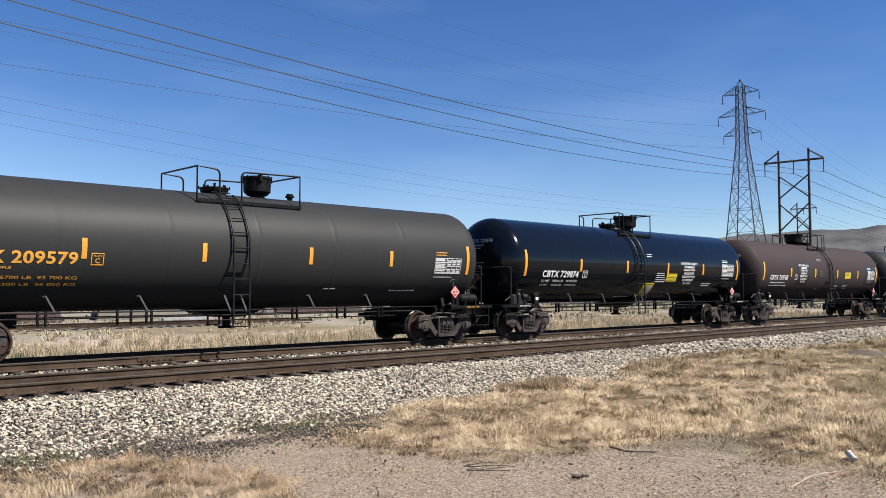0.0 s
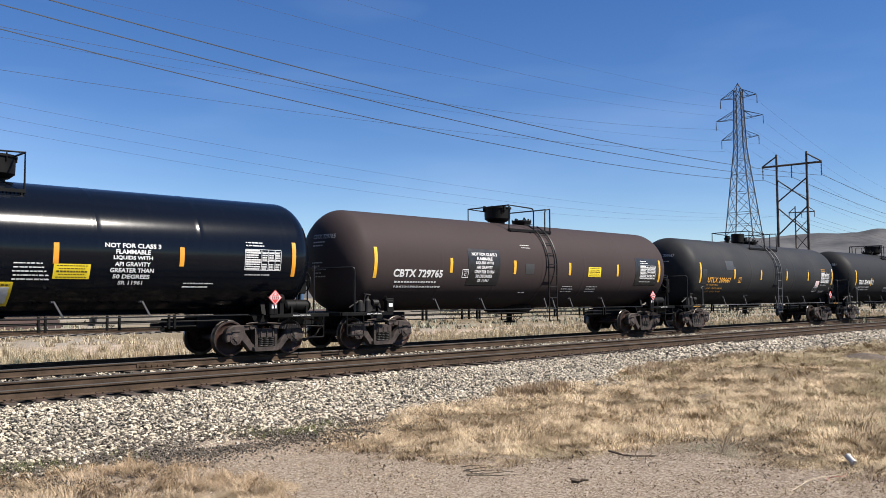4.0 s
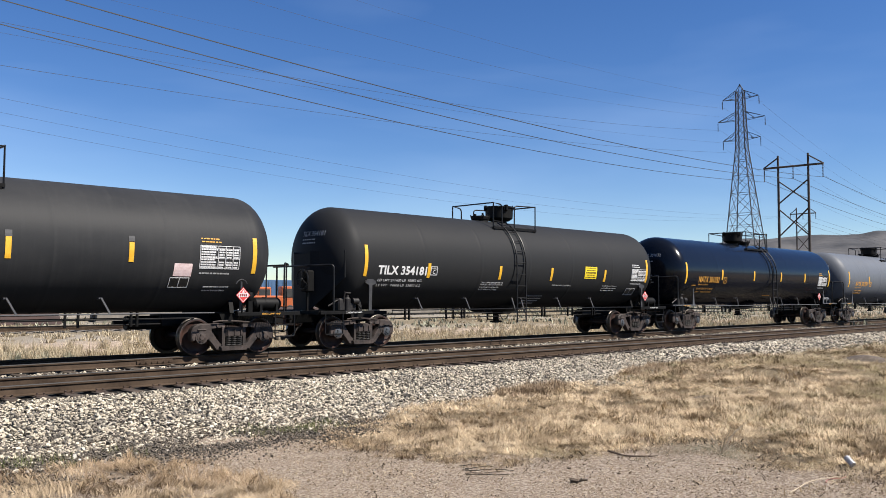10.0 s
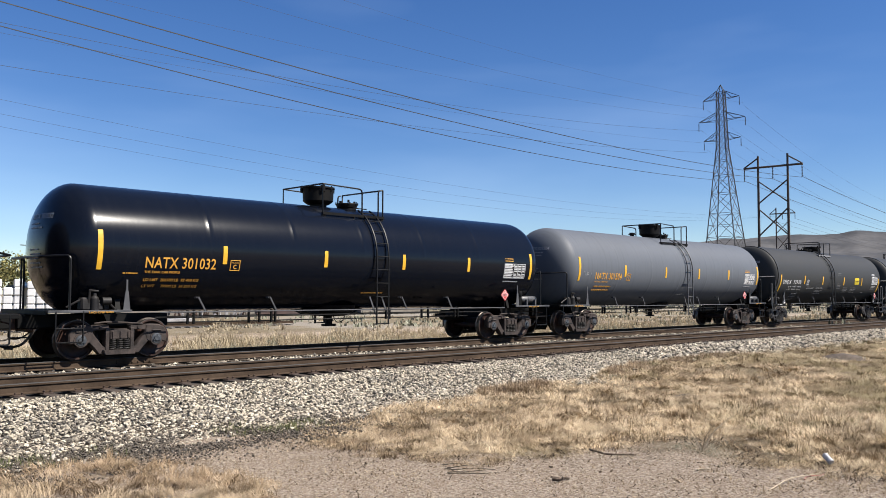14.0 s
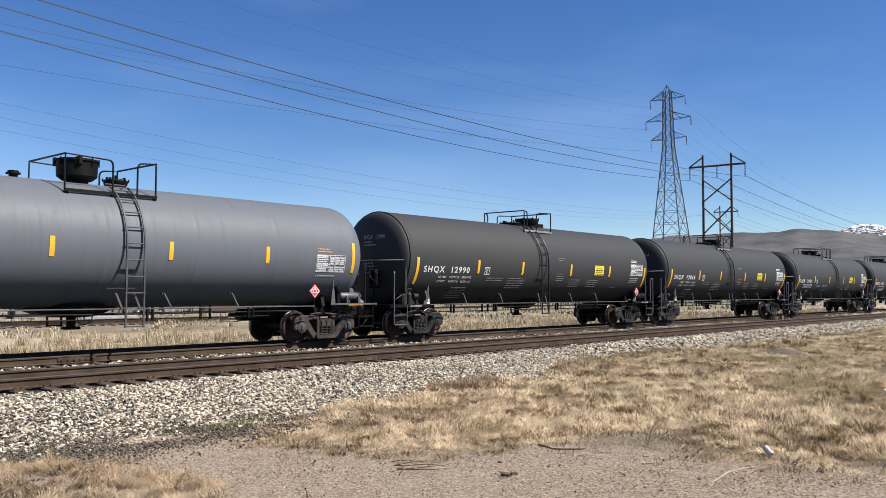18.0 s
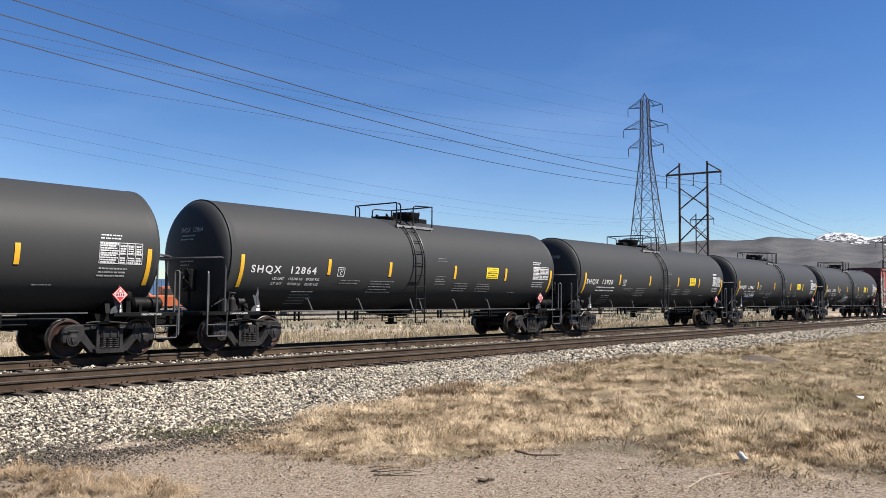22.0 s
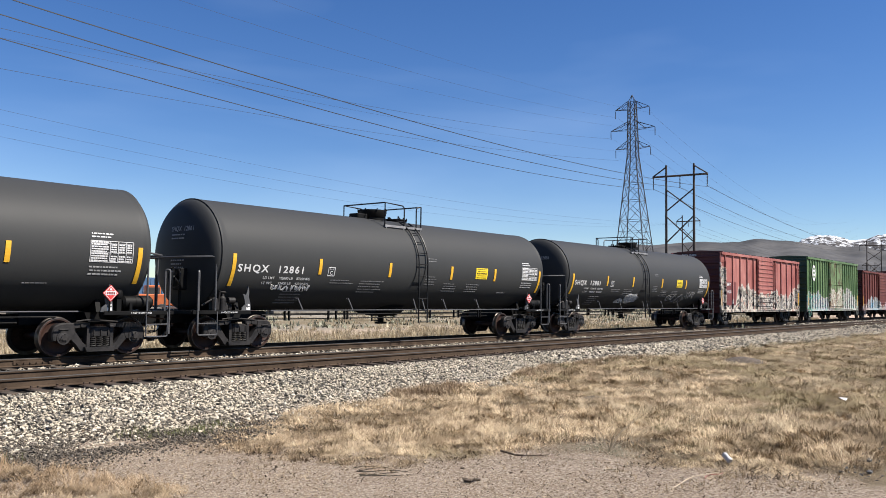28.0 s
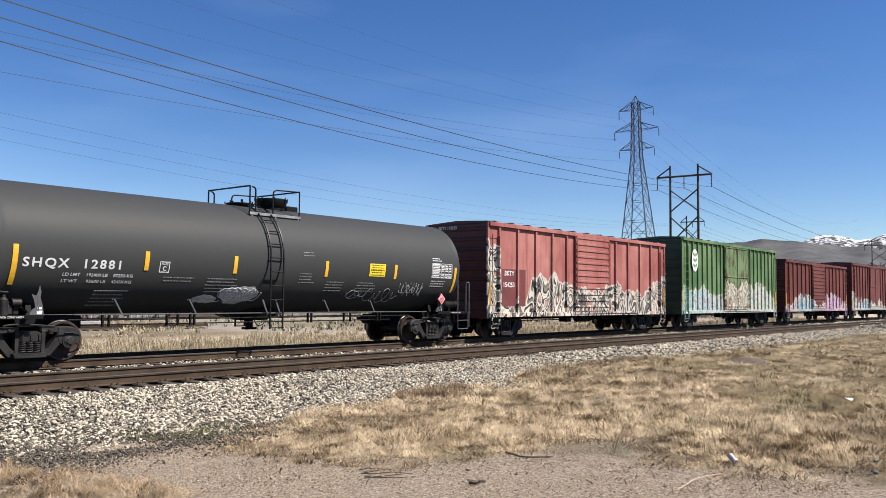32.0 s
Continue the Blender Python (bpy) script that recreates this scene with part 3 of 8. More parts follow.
def stone_field(name, places, sizes, seed, mat, label, shapes=None, tri=None):
    r = np.random.RandomState(seed)
    n = len(places)
    shapes, tri = (STONES, STONE_TRI) if shapes is None else (shapes, tri)
    kinds = r.randint(0, len(shapes), n)
    local = np.stack(shapes)[kinds] * sizes[:, None, None]
    local = np.einsum("nij,nkj->nki", turned(r, n), local) * (1.08, 1.08, 0.78)
    v = (local + places[:, None, :]).reshape(-1, 3)
    k = len(shapes[0])
    f = (tri[None] + (np.arange(n) * k)[:, None, None]).reshape(-1, 3)
    me = bpy.data.meshes.new(name)
    me.vertices.add(len(v))
    me.vertices.foreach_set("co", v.ravel())
    me.loops.add(len(f) * 3)
    me.loops.foreach_set("vertex_index", f.ravel().astype(np.int32))
    me.polygons.add(len(f))
    me.polygons.foreach_set("loop_start", np.arange(0, len(f) * 3, 3, dtype=np.int32))
    me.polygons.foreach_set("loop_total", np.full(len(f), 3, dtype=np.int32))
    me.update(calc_edges=True)
    me.shade_flat()
    me.materials.append(mat)
    return tagged(put(name, me), label, "ballast", kind="stuff")


def scatter(seed, n, x0, x1, y0, y1, keep, lift, smin, smax):
    r, r2 = np.random.RandomState(seed), random.Random(seed)
    p, s = [], []
    for x, y, q, u in zip(r.uniform(x0, x1, n), r.uniform(y0, y1, n), r.uniform(0, 1, n), r.uniform(0, 1, n)):
        if q < keep(x, y):
            size = smin + (smax - smin) * u * u
            p.append((x, y, level(x, y) + lift + size * r2.uniform(-0.2, 1.1)))
            s.append(size)
    return np.array(p), np.array(s)


def shoulder(x, y):
    """How thick the stones lie: full on the slope, thinning at its foot."""
    t = toe(x)
    return smooth(t - 0.9, t + 0.5, y) ** 1.5


p, s = scatter(11, 82000, 2.0, 22.0, 9.6, 14.52, shoulder, 0.0, 0.016, 0.041)
stone_field("ballast_stones", p, s, 12, M["stone"], "loose pale crushed stone on the track shoulder")
p, s = scatter(13, 38000, 22.0, 62.0, 10.0, 14.6, shoulder, 0.0, 0.023, 0.05)
stone_field("ballast_stones", p, s, 14, M["stone"], "loose pale crushed stone on the track shoulder", CHIPS, CHIP_TRI)
p, s = scatter(15, 15000, 2.0, 48.0, 16.6, 19.4, lambda x, y: 1.0, 0.0, 0.028, 0.058)
stone_field("ballast_stones", p, s, 16, M["stone"], "crushed stone between the two tracks", PEBBLES, PEBBLE_TRI)
p, s = scatter(17, 9000, 62.0, 130.0, 11.5, 19.4, shoulder, 0.0, 0.06, 0.11)
stone_field("ballast_stones", p, s, 18, M["stone"], "crushed stone along the far stretch of track", PEBBLES, PEBBLE_TRI)
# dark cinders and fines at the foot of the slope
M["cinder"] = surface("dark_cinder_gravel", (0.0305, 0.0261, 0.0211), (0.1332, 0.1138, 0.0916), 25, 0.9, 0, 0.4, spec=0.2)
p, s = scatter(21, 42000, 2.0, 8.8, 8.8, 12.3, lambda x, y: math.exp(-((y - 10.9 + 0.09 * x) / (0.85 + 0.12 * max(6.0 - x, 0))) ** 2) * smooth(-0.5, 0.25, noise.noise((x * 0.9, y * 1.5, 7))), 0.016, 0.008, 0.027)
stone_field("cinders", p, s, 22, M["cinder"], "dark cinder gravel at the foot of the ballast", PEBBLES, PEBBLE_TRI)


def dirt_gravel(x, y):
    if math.hypot(x, y) < 7.0 or x - 9.3 > 0.35 * (6 - y):
        return 0.0
    return 0.45 + 0.55 * smooth(-0.3, 0.3, noise.noise((x * 0.8, y * 0.8, 3)))


p, s = scatter(19, 115000, 3.5, 12.0, 1.9, 10.4, dirt_gravel, -0.002, 0.003, 0.0115)
stone_field("gravel", p, s, 20, M["gravel"], "small loose gravel scattered over bare dirt", PEBBLES, PEBBLE_TRI)
p, s = scatter(23, 420, 2.5, 13.0, 2.4, 10.2, lambda x, y: 1.0, -0.004, 0.012, 0.03)
stone_field("gravel", p, s, 24, M["gravel"], "larger loose stones scattered over bare dirt")

shoulder_stones = thing("ballast_edge", "single pale ballast stones lying at the foot of the track slope", "ballast", kind="structure")
r = np.random.RandomState(31)
meshes = []
for i, sh in enumerate(STONES):
    me = bpy.data.meshes.new("ballast_stone")
    me.from_pydata([tuple(q) for q in sh], [], [tuple(t) for t in STONE_TRI.tolist()])
    me.materials.append(M["stone_one"])
    meshes.append(me)
for i in range(280):
    x = r.uniform(2.5, 13.0)
    y = toe(x) + r.uniform(-0.9, 1.6)
    size = r.uniform(0.022, 0.045)
    q = pose(x, y, level(x, y) + size * 0.3, *r.uniform(0, 360, 3))
    put("stone", meshes[i % len(meshes)], shoulder_stones, q @ Matrix.Diagonal((size, size, size, 1)))


# ---- the train ----
WHEEL_R = 0.457
TRUCK_X = 6.97
# the train's way along the track, in metres, second by second
RUN = [12.60, 6.48, 0.36, -5.76, -11.86, -17.95, -24.04, -30.18, -36.37, -42.58, -48.80, -55.00, -61.18, -67.33, -73.43, -79.52, -85.60,
       -91.66, -97.68, -103.70, -109.74, -115.73, -121.71, -127.70, -133.68, -139.65, -145.62, -151.60, -157.57, -163.54, -169.52, -175.46, -181.40]
CARS, WHEELSETS = [], []          # (thing, place in the train), (wheelset, its place on the car)


def wheel_mesh(b):
    s = 30
    b.slot = 0
    b.lathe([(0.075, 0.10), (0.075, 0.145), (0.045, 0.16), (0.02, 0.24), (0.015, 0.34), (0.04, 0.385), (0.062, 0.395), (0.072, 0.40), (0.072, 0.438)], s, "y")
    b.lathe([(-0.075, 0.10), (-0.075, 0.145), (-0.03, 0.17), (-0.005, 0.26), (-0.012, 0.35), (-0.05, 0.385), (-0.068, 0.395)], s, "y")
    b.slot = 1
    b.lathe([(0.072, 0.438), (0.07, 0.449), (0.06, 0.4555), (-0.02, 0.459), (-0.04, 0.462), (-0.05, 0.478), (-0.062, 0.484), (-0.072, 0.476), (-0.072, 0.40), (-0.068, 0.395)], s, "y")


def axle_mesh(b):
    b.lathe([(-1.08, 0.0), (-1.08, 0.075), (-0.86, 0.08), (-0.80, 0.095), (-0.66, 0.098), (-0.5, 0.085), (0.5, 0.085), (0.66, 0.098), (0.80, 0.095), (0.86, 0.08), (1.08, 0.075), (1.08, 0.0)], 16, "y")


def cap_mesh(b):
    b.lathe([(0.0, 0.135), (-0.06, 0.135), (-0.08, 0.12), (-0.09, 0.07), (-0.11, 0.06), (-0.11, 0.0)], 20, "y")
    for k in range(3):
        q = 2 * math.pi * k / 3
        b.tube([(0.078 * math.cos(q), -0.08, 0.078 * math.sin(q)), (0.078 * math.cos(q), -0.11, 0.078 * math.sin(q))], 0.018, 6)


def side_frame_mesh(b):
    """A cast side frame: heavy rounded hoods over the bearings, sloping arms, a narrow spring pocket between round-cornered openings."""
    y0, y1 = -0.07, 0.07

    def cast(outline, ya, yb, c=0.03):
        """A block with a bevelled outer face."""
        n = len(outline)
        mx, mz = sum(p[0] for p in outline) / n, sum(p[1] for p in outline) / n
        inset = []
        for x, z in outline:
            k = math.hypot(x - mx, z - mz)
            inset.append((x + (mx - x) / k * c, z + (mz - z) / k * c))
        v = [(x, ya, z) for x, z in inset] + [(x, ya + c, z) for x, z in outline] + [(x, yb, z) for x, z in outline]
        f = [tuple(range(n)), tuple(range(3 * n - 1, 2 * n - 1, -1))]
        for r in (0, n):
            f += [(r + i, r + i + n, r + (i + 1) % n + n, r + (i + 1) % n) for i in range(n)]
        b.add(v, f)

    for s in (-1, 1):
        cast([(s * q, z) for q, z in ((0.62, 0.79), (0.80, 0.80), (0.97, 0.785), (1.09, 0.73), (1.15, 0.63), (1.165, 0.47), (1.14, 0.37), (1.08, 0.37), (1.06, 0.52), (0.98, 0.575), (0.80, 0.575), (0.72, 0.52), (0.70, 0.38), (0.64, 0.42), (0.60, 0.56))], y0 - 0.05, y1, 0.03)
        cast([(s * q, z) for q, z in ((0.24, 0.69), (0.24, 0.79), (0.42, 0.80), (0.66, 0.79), (0.66, 0.66))], y0 - 0.03, y1, 0.025)
        cast([(s * q, z) for q, z in ((0.72, 0.56), (0.62, 0.62), (0.40, 0.33), (0.31, 0.26), (0.31, 0.125), (0.46, 0.125), (0.60, 0.28), (0.70, 0.40))], y0 - 0.04, y1, 0.025)
        cast([(s * q, z) for q, z in ((0.25, 0.72), (0.335, 0.72), (0.335, 0.20), (0.25, 0.20))], y0 - 0.06, y1, 0.015)
        b.lathe([(y0 - 0.045, 0.165), (y0 - 0.065, 0.16), (y0 - 0.065, 0.125), (y0 - 0.03, 0.12)], 18, "y", (s * 0.89, 0, WHEEL_R))
        b.box(s * 0.89 - 0.12, s * 0.89 + 0.12, y0 - 0.075, y0 - 0.04, 0.625, 0.665, 0.012)
        b.tube([(s * 0.45, y0 + 0.01, 0.735), (s * 0.45, y0 - 0.055, 0.735)], 0.035, 10)
    cast([(-0.40, 0.225), (-0.36, 0.115), (0.36, 0.115), (0.40, 0.225)], y0 - 0.10, y1 + 0.05, 0.02)
    # bolster end above the springs, ribbed
    cast([(-0.245, 0.46), (-0.245, 0.655), (-0.15, 0.70), (0.15, 0.70), (0.245, 0.655), (0.245, 0.46)], y0 - 0.09, y1 + 0.03, 0.03)
    for xa in (-0.20, -0.02, 0.165):
        b.box(xa, xa + 0.03, y0 - 0.115, y0 - 0.08, 0.49, 0.64, 0.006)
    b.tube(rounded([(-0.62, y0 - 0.09, 0.83), (-0.40, y0 - 0.10, 0.86), (0.10, y0 - 0.05, 0.84), (0.55, y0 - 0.03, 0.80)], 0.1), 0.02, 6)


def spring_mesh(b):
    pts = []
    for k in range(43):
        q = 2 * math.pi * 5.2 * k / 42
        pts.append((0.076 * math.cos(q), -0.085 + 0.076 * math.sin(q), 0.215 + 0.25 * k / 42))
    b.tube(pts, 0.017, 4)


def bolster_mesh(b):
    b.box(-0.19, 0.19, -0.92, 0.92, 0.42, 0.68, 0.03)
    b.lathe([(0.66, 0.2), (0.78, 0.2)], 16, "z", caps=True)
    for s in (-1, 1):
        b.box(s * 0.36 - 0.05, s * 0.36 + 0.05, -0.75, 0.75, 0.42, 0.50, 0.01)
        for y in (-0.75, 0.75):
            b.box(s * 0.36 - 0.03, s * 0.44 + 0.03, y - 0.05, y + 0.05, 0.34, 0.58, 0.01)


def add_truck(car, x, cap_mat, cast="truck"):
    truck = put("truck", made(("bolster", cast), M[cast], bolster_mesh), car, pose(x, 0, 0), "dusty cast-steel truck bolster with brake beams")
    for s, turn in ((-1, 0), (1, 180)):
        put("side_frame", made(("side_frame", cast), M[cast], side_frame_mesh), truck, pose(0, s * 0.99, 0, 0, 0, turn), "dusty cast-steel side frame")
        for k in (-0.163, 0.0, 0.163):
            put("spring", made("spring", M["spring"], spring_mesh), truck, pose(k, s * 0.99, 0, 0, 0, turn))
    for k in (-0.89, 0.89):
        ws = put("wheelset", made("axle", M["wheel"], axle_mesh), car, pose(x + k, 0, WHEEL_R))
        for s, turn in ((-1, 0), (1, 180)):
            put("wheel", made("wheel", [M["wheel"], M["tread"]], wheel_mesh), ws, pose(0, s * 0.762, 0, 0, 0, 180 - turn), "rusty steel wheel with a bright worn rim")
            put("bearing_cap", made(("cap", cap_mat), M[cap_mat], cap_mesh), ws, pose(0, s * 1.05, 0, 0, 0, turn))
        WHEELSETS.append((ws, x + k))


def coupler_mesh(b):
    b.box(-0.9, 0.05, -0.13, 0.13, 0.74, 0.96, 0.02)
    b.prism([(0.0, 0.14), (0.22, 0.19), (0.34, 0.12), (0.30, 0.02), (0.20, 0.0), (0.20, -0.12), (0.10, -0.19), (0.0, -0.15)], 0.70, 1.0, "z")
    b.box(0.12, 0.2, 0.03, 0.15, 0.66, 1.04, 0.02)
    b.box(-0.12, 0.02, -0.30, 0.30, 0.64, 1.06, 0.03)
    b.tube([(-0.05, -0.45, 0.70), (-0.05, 0.45, 0.70)], 0.022, 6)
    b.tube([(-0.05, -1.2, 0.86), (-0.05, -0.2, 0.92)], 0.02, 6)


def hose_mesh(b):
    b.tube(rounded([(0.0, 0.28, 0.78), (0.10, 0.28, 0.68), (0.34, 0.20, 0.36), (0.52, 0.05, 0.30)], 0.15), 0.030, 8)
    b.tube([(-0.25, 0.28, 0.80), (0.02, 0.28, 0.78)], 0.035, 8)
    b.box(0.48, 0.58, 0.0, 0.1, 0.25, 0.35, 0.02)
    b.tube(rounded([(-0.1, -0.35, 0.74), (0.05, -0.35, 0.56), (0.3, -0.25, 0.46), (0.55, -0.1, 0.50)], 0.12), 0.018, 6)
    b.tube([(0.02, 0.28, 0.78), (0.02, 0.18, 1.0)], 0.02, 6)


def add_ends(car, half):
    for s, turn in ((1, 0), (-1, 180)):
        put("coupler", made("coupler", M["coupler"], coupler_mesh), car, pose(s * (half - 0.30), 0, 0, 0, 0, turn), "rusty knuckle coupler")
        put("air_hose", made("air_hose", M["rubber"], hose_mesh), car, pose(s * (half - 0.55), 0, 0, 0, 0, turn), "dirty rubber brake hose")


def on_shell(r, zc, x, h, out=0.006):
    """A place on the near side of a shell, from the way along it and the height on its skin."""
    q = h / r
    return (x, -(r + out) * math.cos(q), zc + (r + out) * math.sin(q))


def skin_patch(b, r, zc, x0, x1, z0, z1, out=0.006):
    """A thin plate bent onto the shell, between two heights."""
    a0, a1 = math.asin(max(min((z0 - zc) / r, 1), -1)), math.asin(max(min((z1 - zc) / r, 1), -1))
    n = max(2, int(abs(a1 - a0) / 0.06) + 1)
    v, f = [], []
    for i in range(n + 1):
        q = a0 + (a1 - a0) * i / n
        for rad in (r + out, r - 0.01):
            for x in (x0, x1):
                v.append((x, -rad * math.cos(q), zc + rad * math.sin(q)))
    for i in range(n):
        k = i * 4
        f += [(k, k + 1, k + 5, k + 4), (k + 2, k + 6, k + 7, k + 3), (k, k + 4, k + 6, k + 2), (k + 1, k + 3, k + 7, k + 5)]
    f += [(0, 2, 3, 1), (n * 4, n * 4 + 1, n * 4 + 3, n * 4 + 2)]
    b.add(v, f)


def skin_text(car, name, body, x0, x1, z, height, mat, r, zc, bold=0.0, shear=0.0, align="LEFT", label="", out=0.008, space=1.0):
    """Writing bent onto the shell; its width is fitted between x0 and x1, its middle line lies at z."""
    v, f = letters(body, 1.0, bold, shear, align, space)
    if not v:
        return None
    ax, bx = min(p[0] for p in v), max(p[0] for p in v)
    ay, by = min(p[1] for p in v), max(p[1] for p in v)
    kx, ky = (x1 - x0) / (bx - ax), height / (by - ay)
    h0 = math.asin((z - zc) / r) * r
    b = Mesh()
    b.add([on_shell(r, zc, x0 + (p[0] - ax) * kx, h0 + (p[1] - (ay + by) / 2) * ky, out) for p in v], f)
    me = b.done(name, M[mat], 0, False)
    return tagged(put(name, me, car, None, label), label, kind="stuff")


def skin_bars(car, name, x0, x1, z, rows, mat, r, zc, seed, height=0.05, step=0.11, label=""):
    """Small writing too fine to read: rows of short bars."""
    rr = random.Random(seed)
    b = Mesh()
    height *= 0.8
    for k in range(rows):
        x = x0 + rr.uniform(0, 0.04)
        end = x1 - rr.uniform(0, 0.25) * (x1 - x0)
        while x < end:
            w = rr.uniform(0.03, 0.10)
            zz = z - k * step
            skin_patch(b, r, zc, x, min(x + w, end + 0.03), zz - height / 2, zz + height / 2, 0.007)
            x += w + rr.uniform(0.012, 0.028) + (0.02 if height > 0.042 else 0.0)
    return tagged(part(name, b, M[mat], car, label, 0), label, kind="stuff")


def data_panel(car, x0, x1, z0, z1, r, zc, seed, board=True):
    rr = random.Random(seed)
    b = Mesh()
    if board:
        skin_patch(b, r, zc, x0 - 0.04, x1 + 0.04, z0 - 0.04, z1 + 0.04, 0.006)
    rows = 9
    step = (z1 - z0) / rows
    g = Mesh()
    for k, w in ((0, 0.006), (1, 0.004), (5, 0.004), (rows, 0.006)):
        skin_patch(g, r, zc, x0, x1, z1 - k * step - w, z1 - k * step + w, 0.0085)
    for f in (0.0, 0.45, 0.64, 0.83, 1.0):
        skin_patch(g, r, zc, x0 + f * (x1 - x0) - 0.006, x0 + f * (x1 - x0) + 0.006, z0, z1, 0.0085)
    if board:
        p = part("data_panel", b, M["black_ink"], car, "black panel with rows of white test dates", 0)
        tagged(put("panel_grid", g.done("panel_grid", M["white_ink"], 0), p), kind="stuff")
    else:
        p = part("data_panel", g, M["white_ink"], car, "white ruled table of test dates", 0)
    b = Mesh()
    for k in range(rows):
        za, zb = z1 - (k + 0.20) * step, z1 - (k + 0.78) * step
        for f0, f1 in ((0.02, 0.43), (0.47, 0.62), (0.66, 0.81), (0.85, 0.98)):
            if f0 > 0.1 and k in (0, 5):
                continue
            x, end = x0 + f0 * (x1 - x0), x0 + (f0 + (f1 - f0) * rr.uniform(0.8, 1.0)) * (x1 - x0)
            while x < end:
                w = rr.uniform(0.03, 0.08)
                skin_patch(b, r, zc, x, min(x + w, end), zb, za, 0.0095)
                x += w + 0.010
    tagged(put("panel_writing", b.done("panel_writing", M["white_ink"], 0), p), kind="stuff")


def tank_shell(b, R, half, head, zc, rings, crisp):
    prof = []
    n = 14
    for i in range(n + 1):
        q = (math.pi / 2) * i / n
        if crisp:
            prof.append((-half - head * math.cos(q) * 0.98, R * 0.985 * math.sin(q)))
        else:
            k = math.sin(q) ** 0.92
            prof.append((-half - head * math.cos(q), R * k))
    if crisp:
        prof.append((-half - 0.015, R + 0.008))
    body = []
    for x in rings:
        body += [(x - 0.12, R), (x - 0.05, R), (x - 0.015, R + 0.005), (x + 0.015, R + 0.005), (x + 0.05, R), (x + 0.12, R)]
    lip = 0.008 if crisp else 0.0
    prof += [(-half + 0.02, R + lip), (-half + 0.06, R + lip), (-half + 0.08, R), (-half + 0.2, R)] + body + [(half - 0.2, R), (half - 0.08, R), (half - 0.06, R + lip), (half - 0.02, R + lip)]
    if crisp:
        prof.append((half + 0.015, R + 0.008))
    for i in range(n, -1, -1):
        q = (math.pi / 2) * i / n
        if crisp:
            prof.append((half + head * math.cos(q) * 0.98, R * 0.985 * math.sin(q)))
        else:
            prof.append((half + head * math.cos(q), R * math.sin(q) ** 0.92))
    b.lathe([(a, max(r, 0.0005)) for a, r in prof], 72, "x", (0, 0, zc))


def ladder_parts(car, lad, R, zc, rung_mat):
    ladder = None
    for k in (-0.225, 0.225):
        pts = [(lad + k, -R - 0.075, 0.63), (lad + k, -R - 0.075, zc)]
        for i in range(1, 10):
            q = radians(64) * i / 9
            pts.append((lad + k, -(R + 0.075) * math.cos(q), zc + (R + 0.075) * math.sin(q)))
        b = Mesh()
        b.tube(pts, 0.027, 6)
        if ladder is None:
            ladder = part("ladder", b, M[rung_mat], car, "steel ladder curving up the tank")
        else:
            put("stile", b.done("stile", M[rung_mat]), ladder)
        b = Mesh()
        b.prism([(lad + k - 0.02, 0.92), (lad + k + 0.03, 0.92), (lad + k - 0.20, 1.44), (lad + k - 0.25, 1.44)], -R - 0.03, -R - 0.012)
        put("ladder_brace", b.done("ladder_brace", M["frame_grey"], 0), ladder)
    for i in range(11):
        h = 0.66 + i * 0.39
        if h < zc:
            y, z = -R - 0.075, h
        else:
            q = (h - zc) / (R + 0.075)
            y, z = -(R + 0.075) * math.cos(q), zc + (R + 0.075) * math.sin(q)
        put("rung", made(("rung", rung_mat), M[rung_mat], lambda b: b.tube([(-0.26, 0, 0), (0.26, 0, 0)], 0.016, 6)), ladder, pose(lad, y, z))


def housing(b, x, y, r, z0, z1, style):
    """A domed valve housing or bolted cover on the tank's top."""
    h = z1 - z0
    if style == "pot":
        prof = [(z0 - 0.12, r * 0.55), (z0 + h * 0.12, r * 0.55), (z0 + h * 0.14, r * 0.72), (z0 + h * 0.30, r * 0.97), (z0 + h * 0.92, r), (z0 + h * 0.92, r * 1.07), (z1, r * 1.07), (z1 + 0.012, r * 0.98), (z1 + 0.025, 0.01)]
    elif style == "can":
        prof = [(z0 - 0.12, r * 0.8), (z0 + h * 0.1, r * 0.8), (z0 + h * 0.14, r), (z1 - 0.03, r), (z1 - 0.01, r * 0.95), (z1, 0.01)]
    else:
        prof = [(z0 - 0.12, r * 0.85), (z0 + h * 0.2, r * 0.85), (z0 + h * 0.3, r * 0.92), (z0 + h * 0.8, r), (z1 - 0.02, r), (z1, r * 0.96), (z1 + 0.01, 0.01)]
    b.lathe(prof, 28, "z", (x, y, 0))
    for k in range(8 if style != "can" else 0):
        q = 2 * math.pi * (k + 0.4) / 8
        px, py = x + r * 1.03 * math.cos(q), y + r * 1.03 * math.sin(q)
        b.tube([(px, py, z1 - h * 0.25), (px, py, z1 + 0.035)], 0.018, 5)


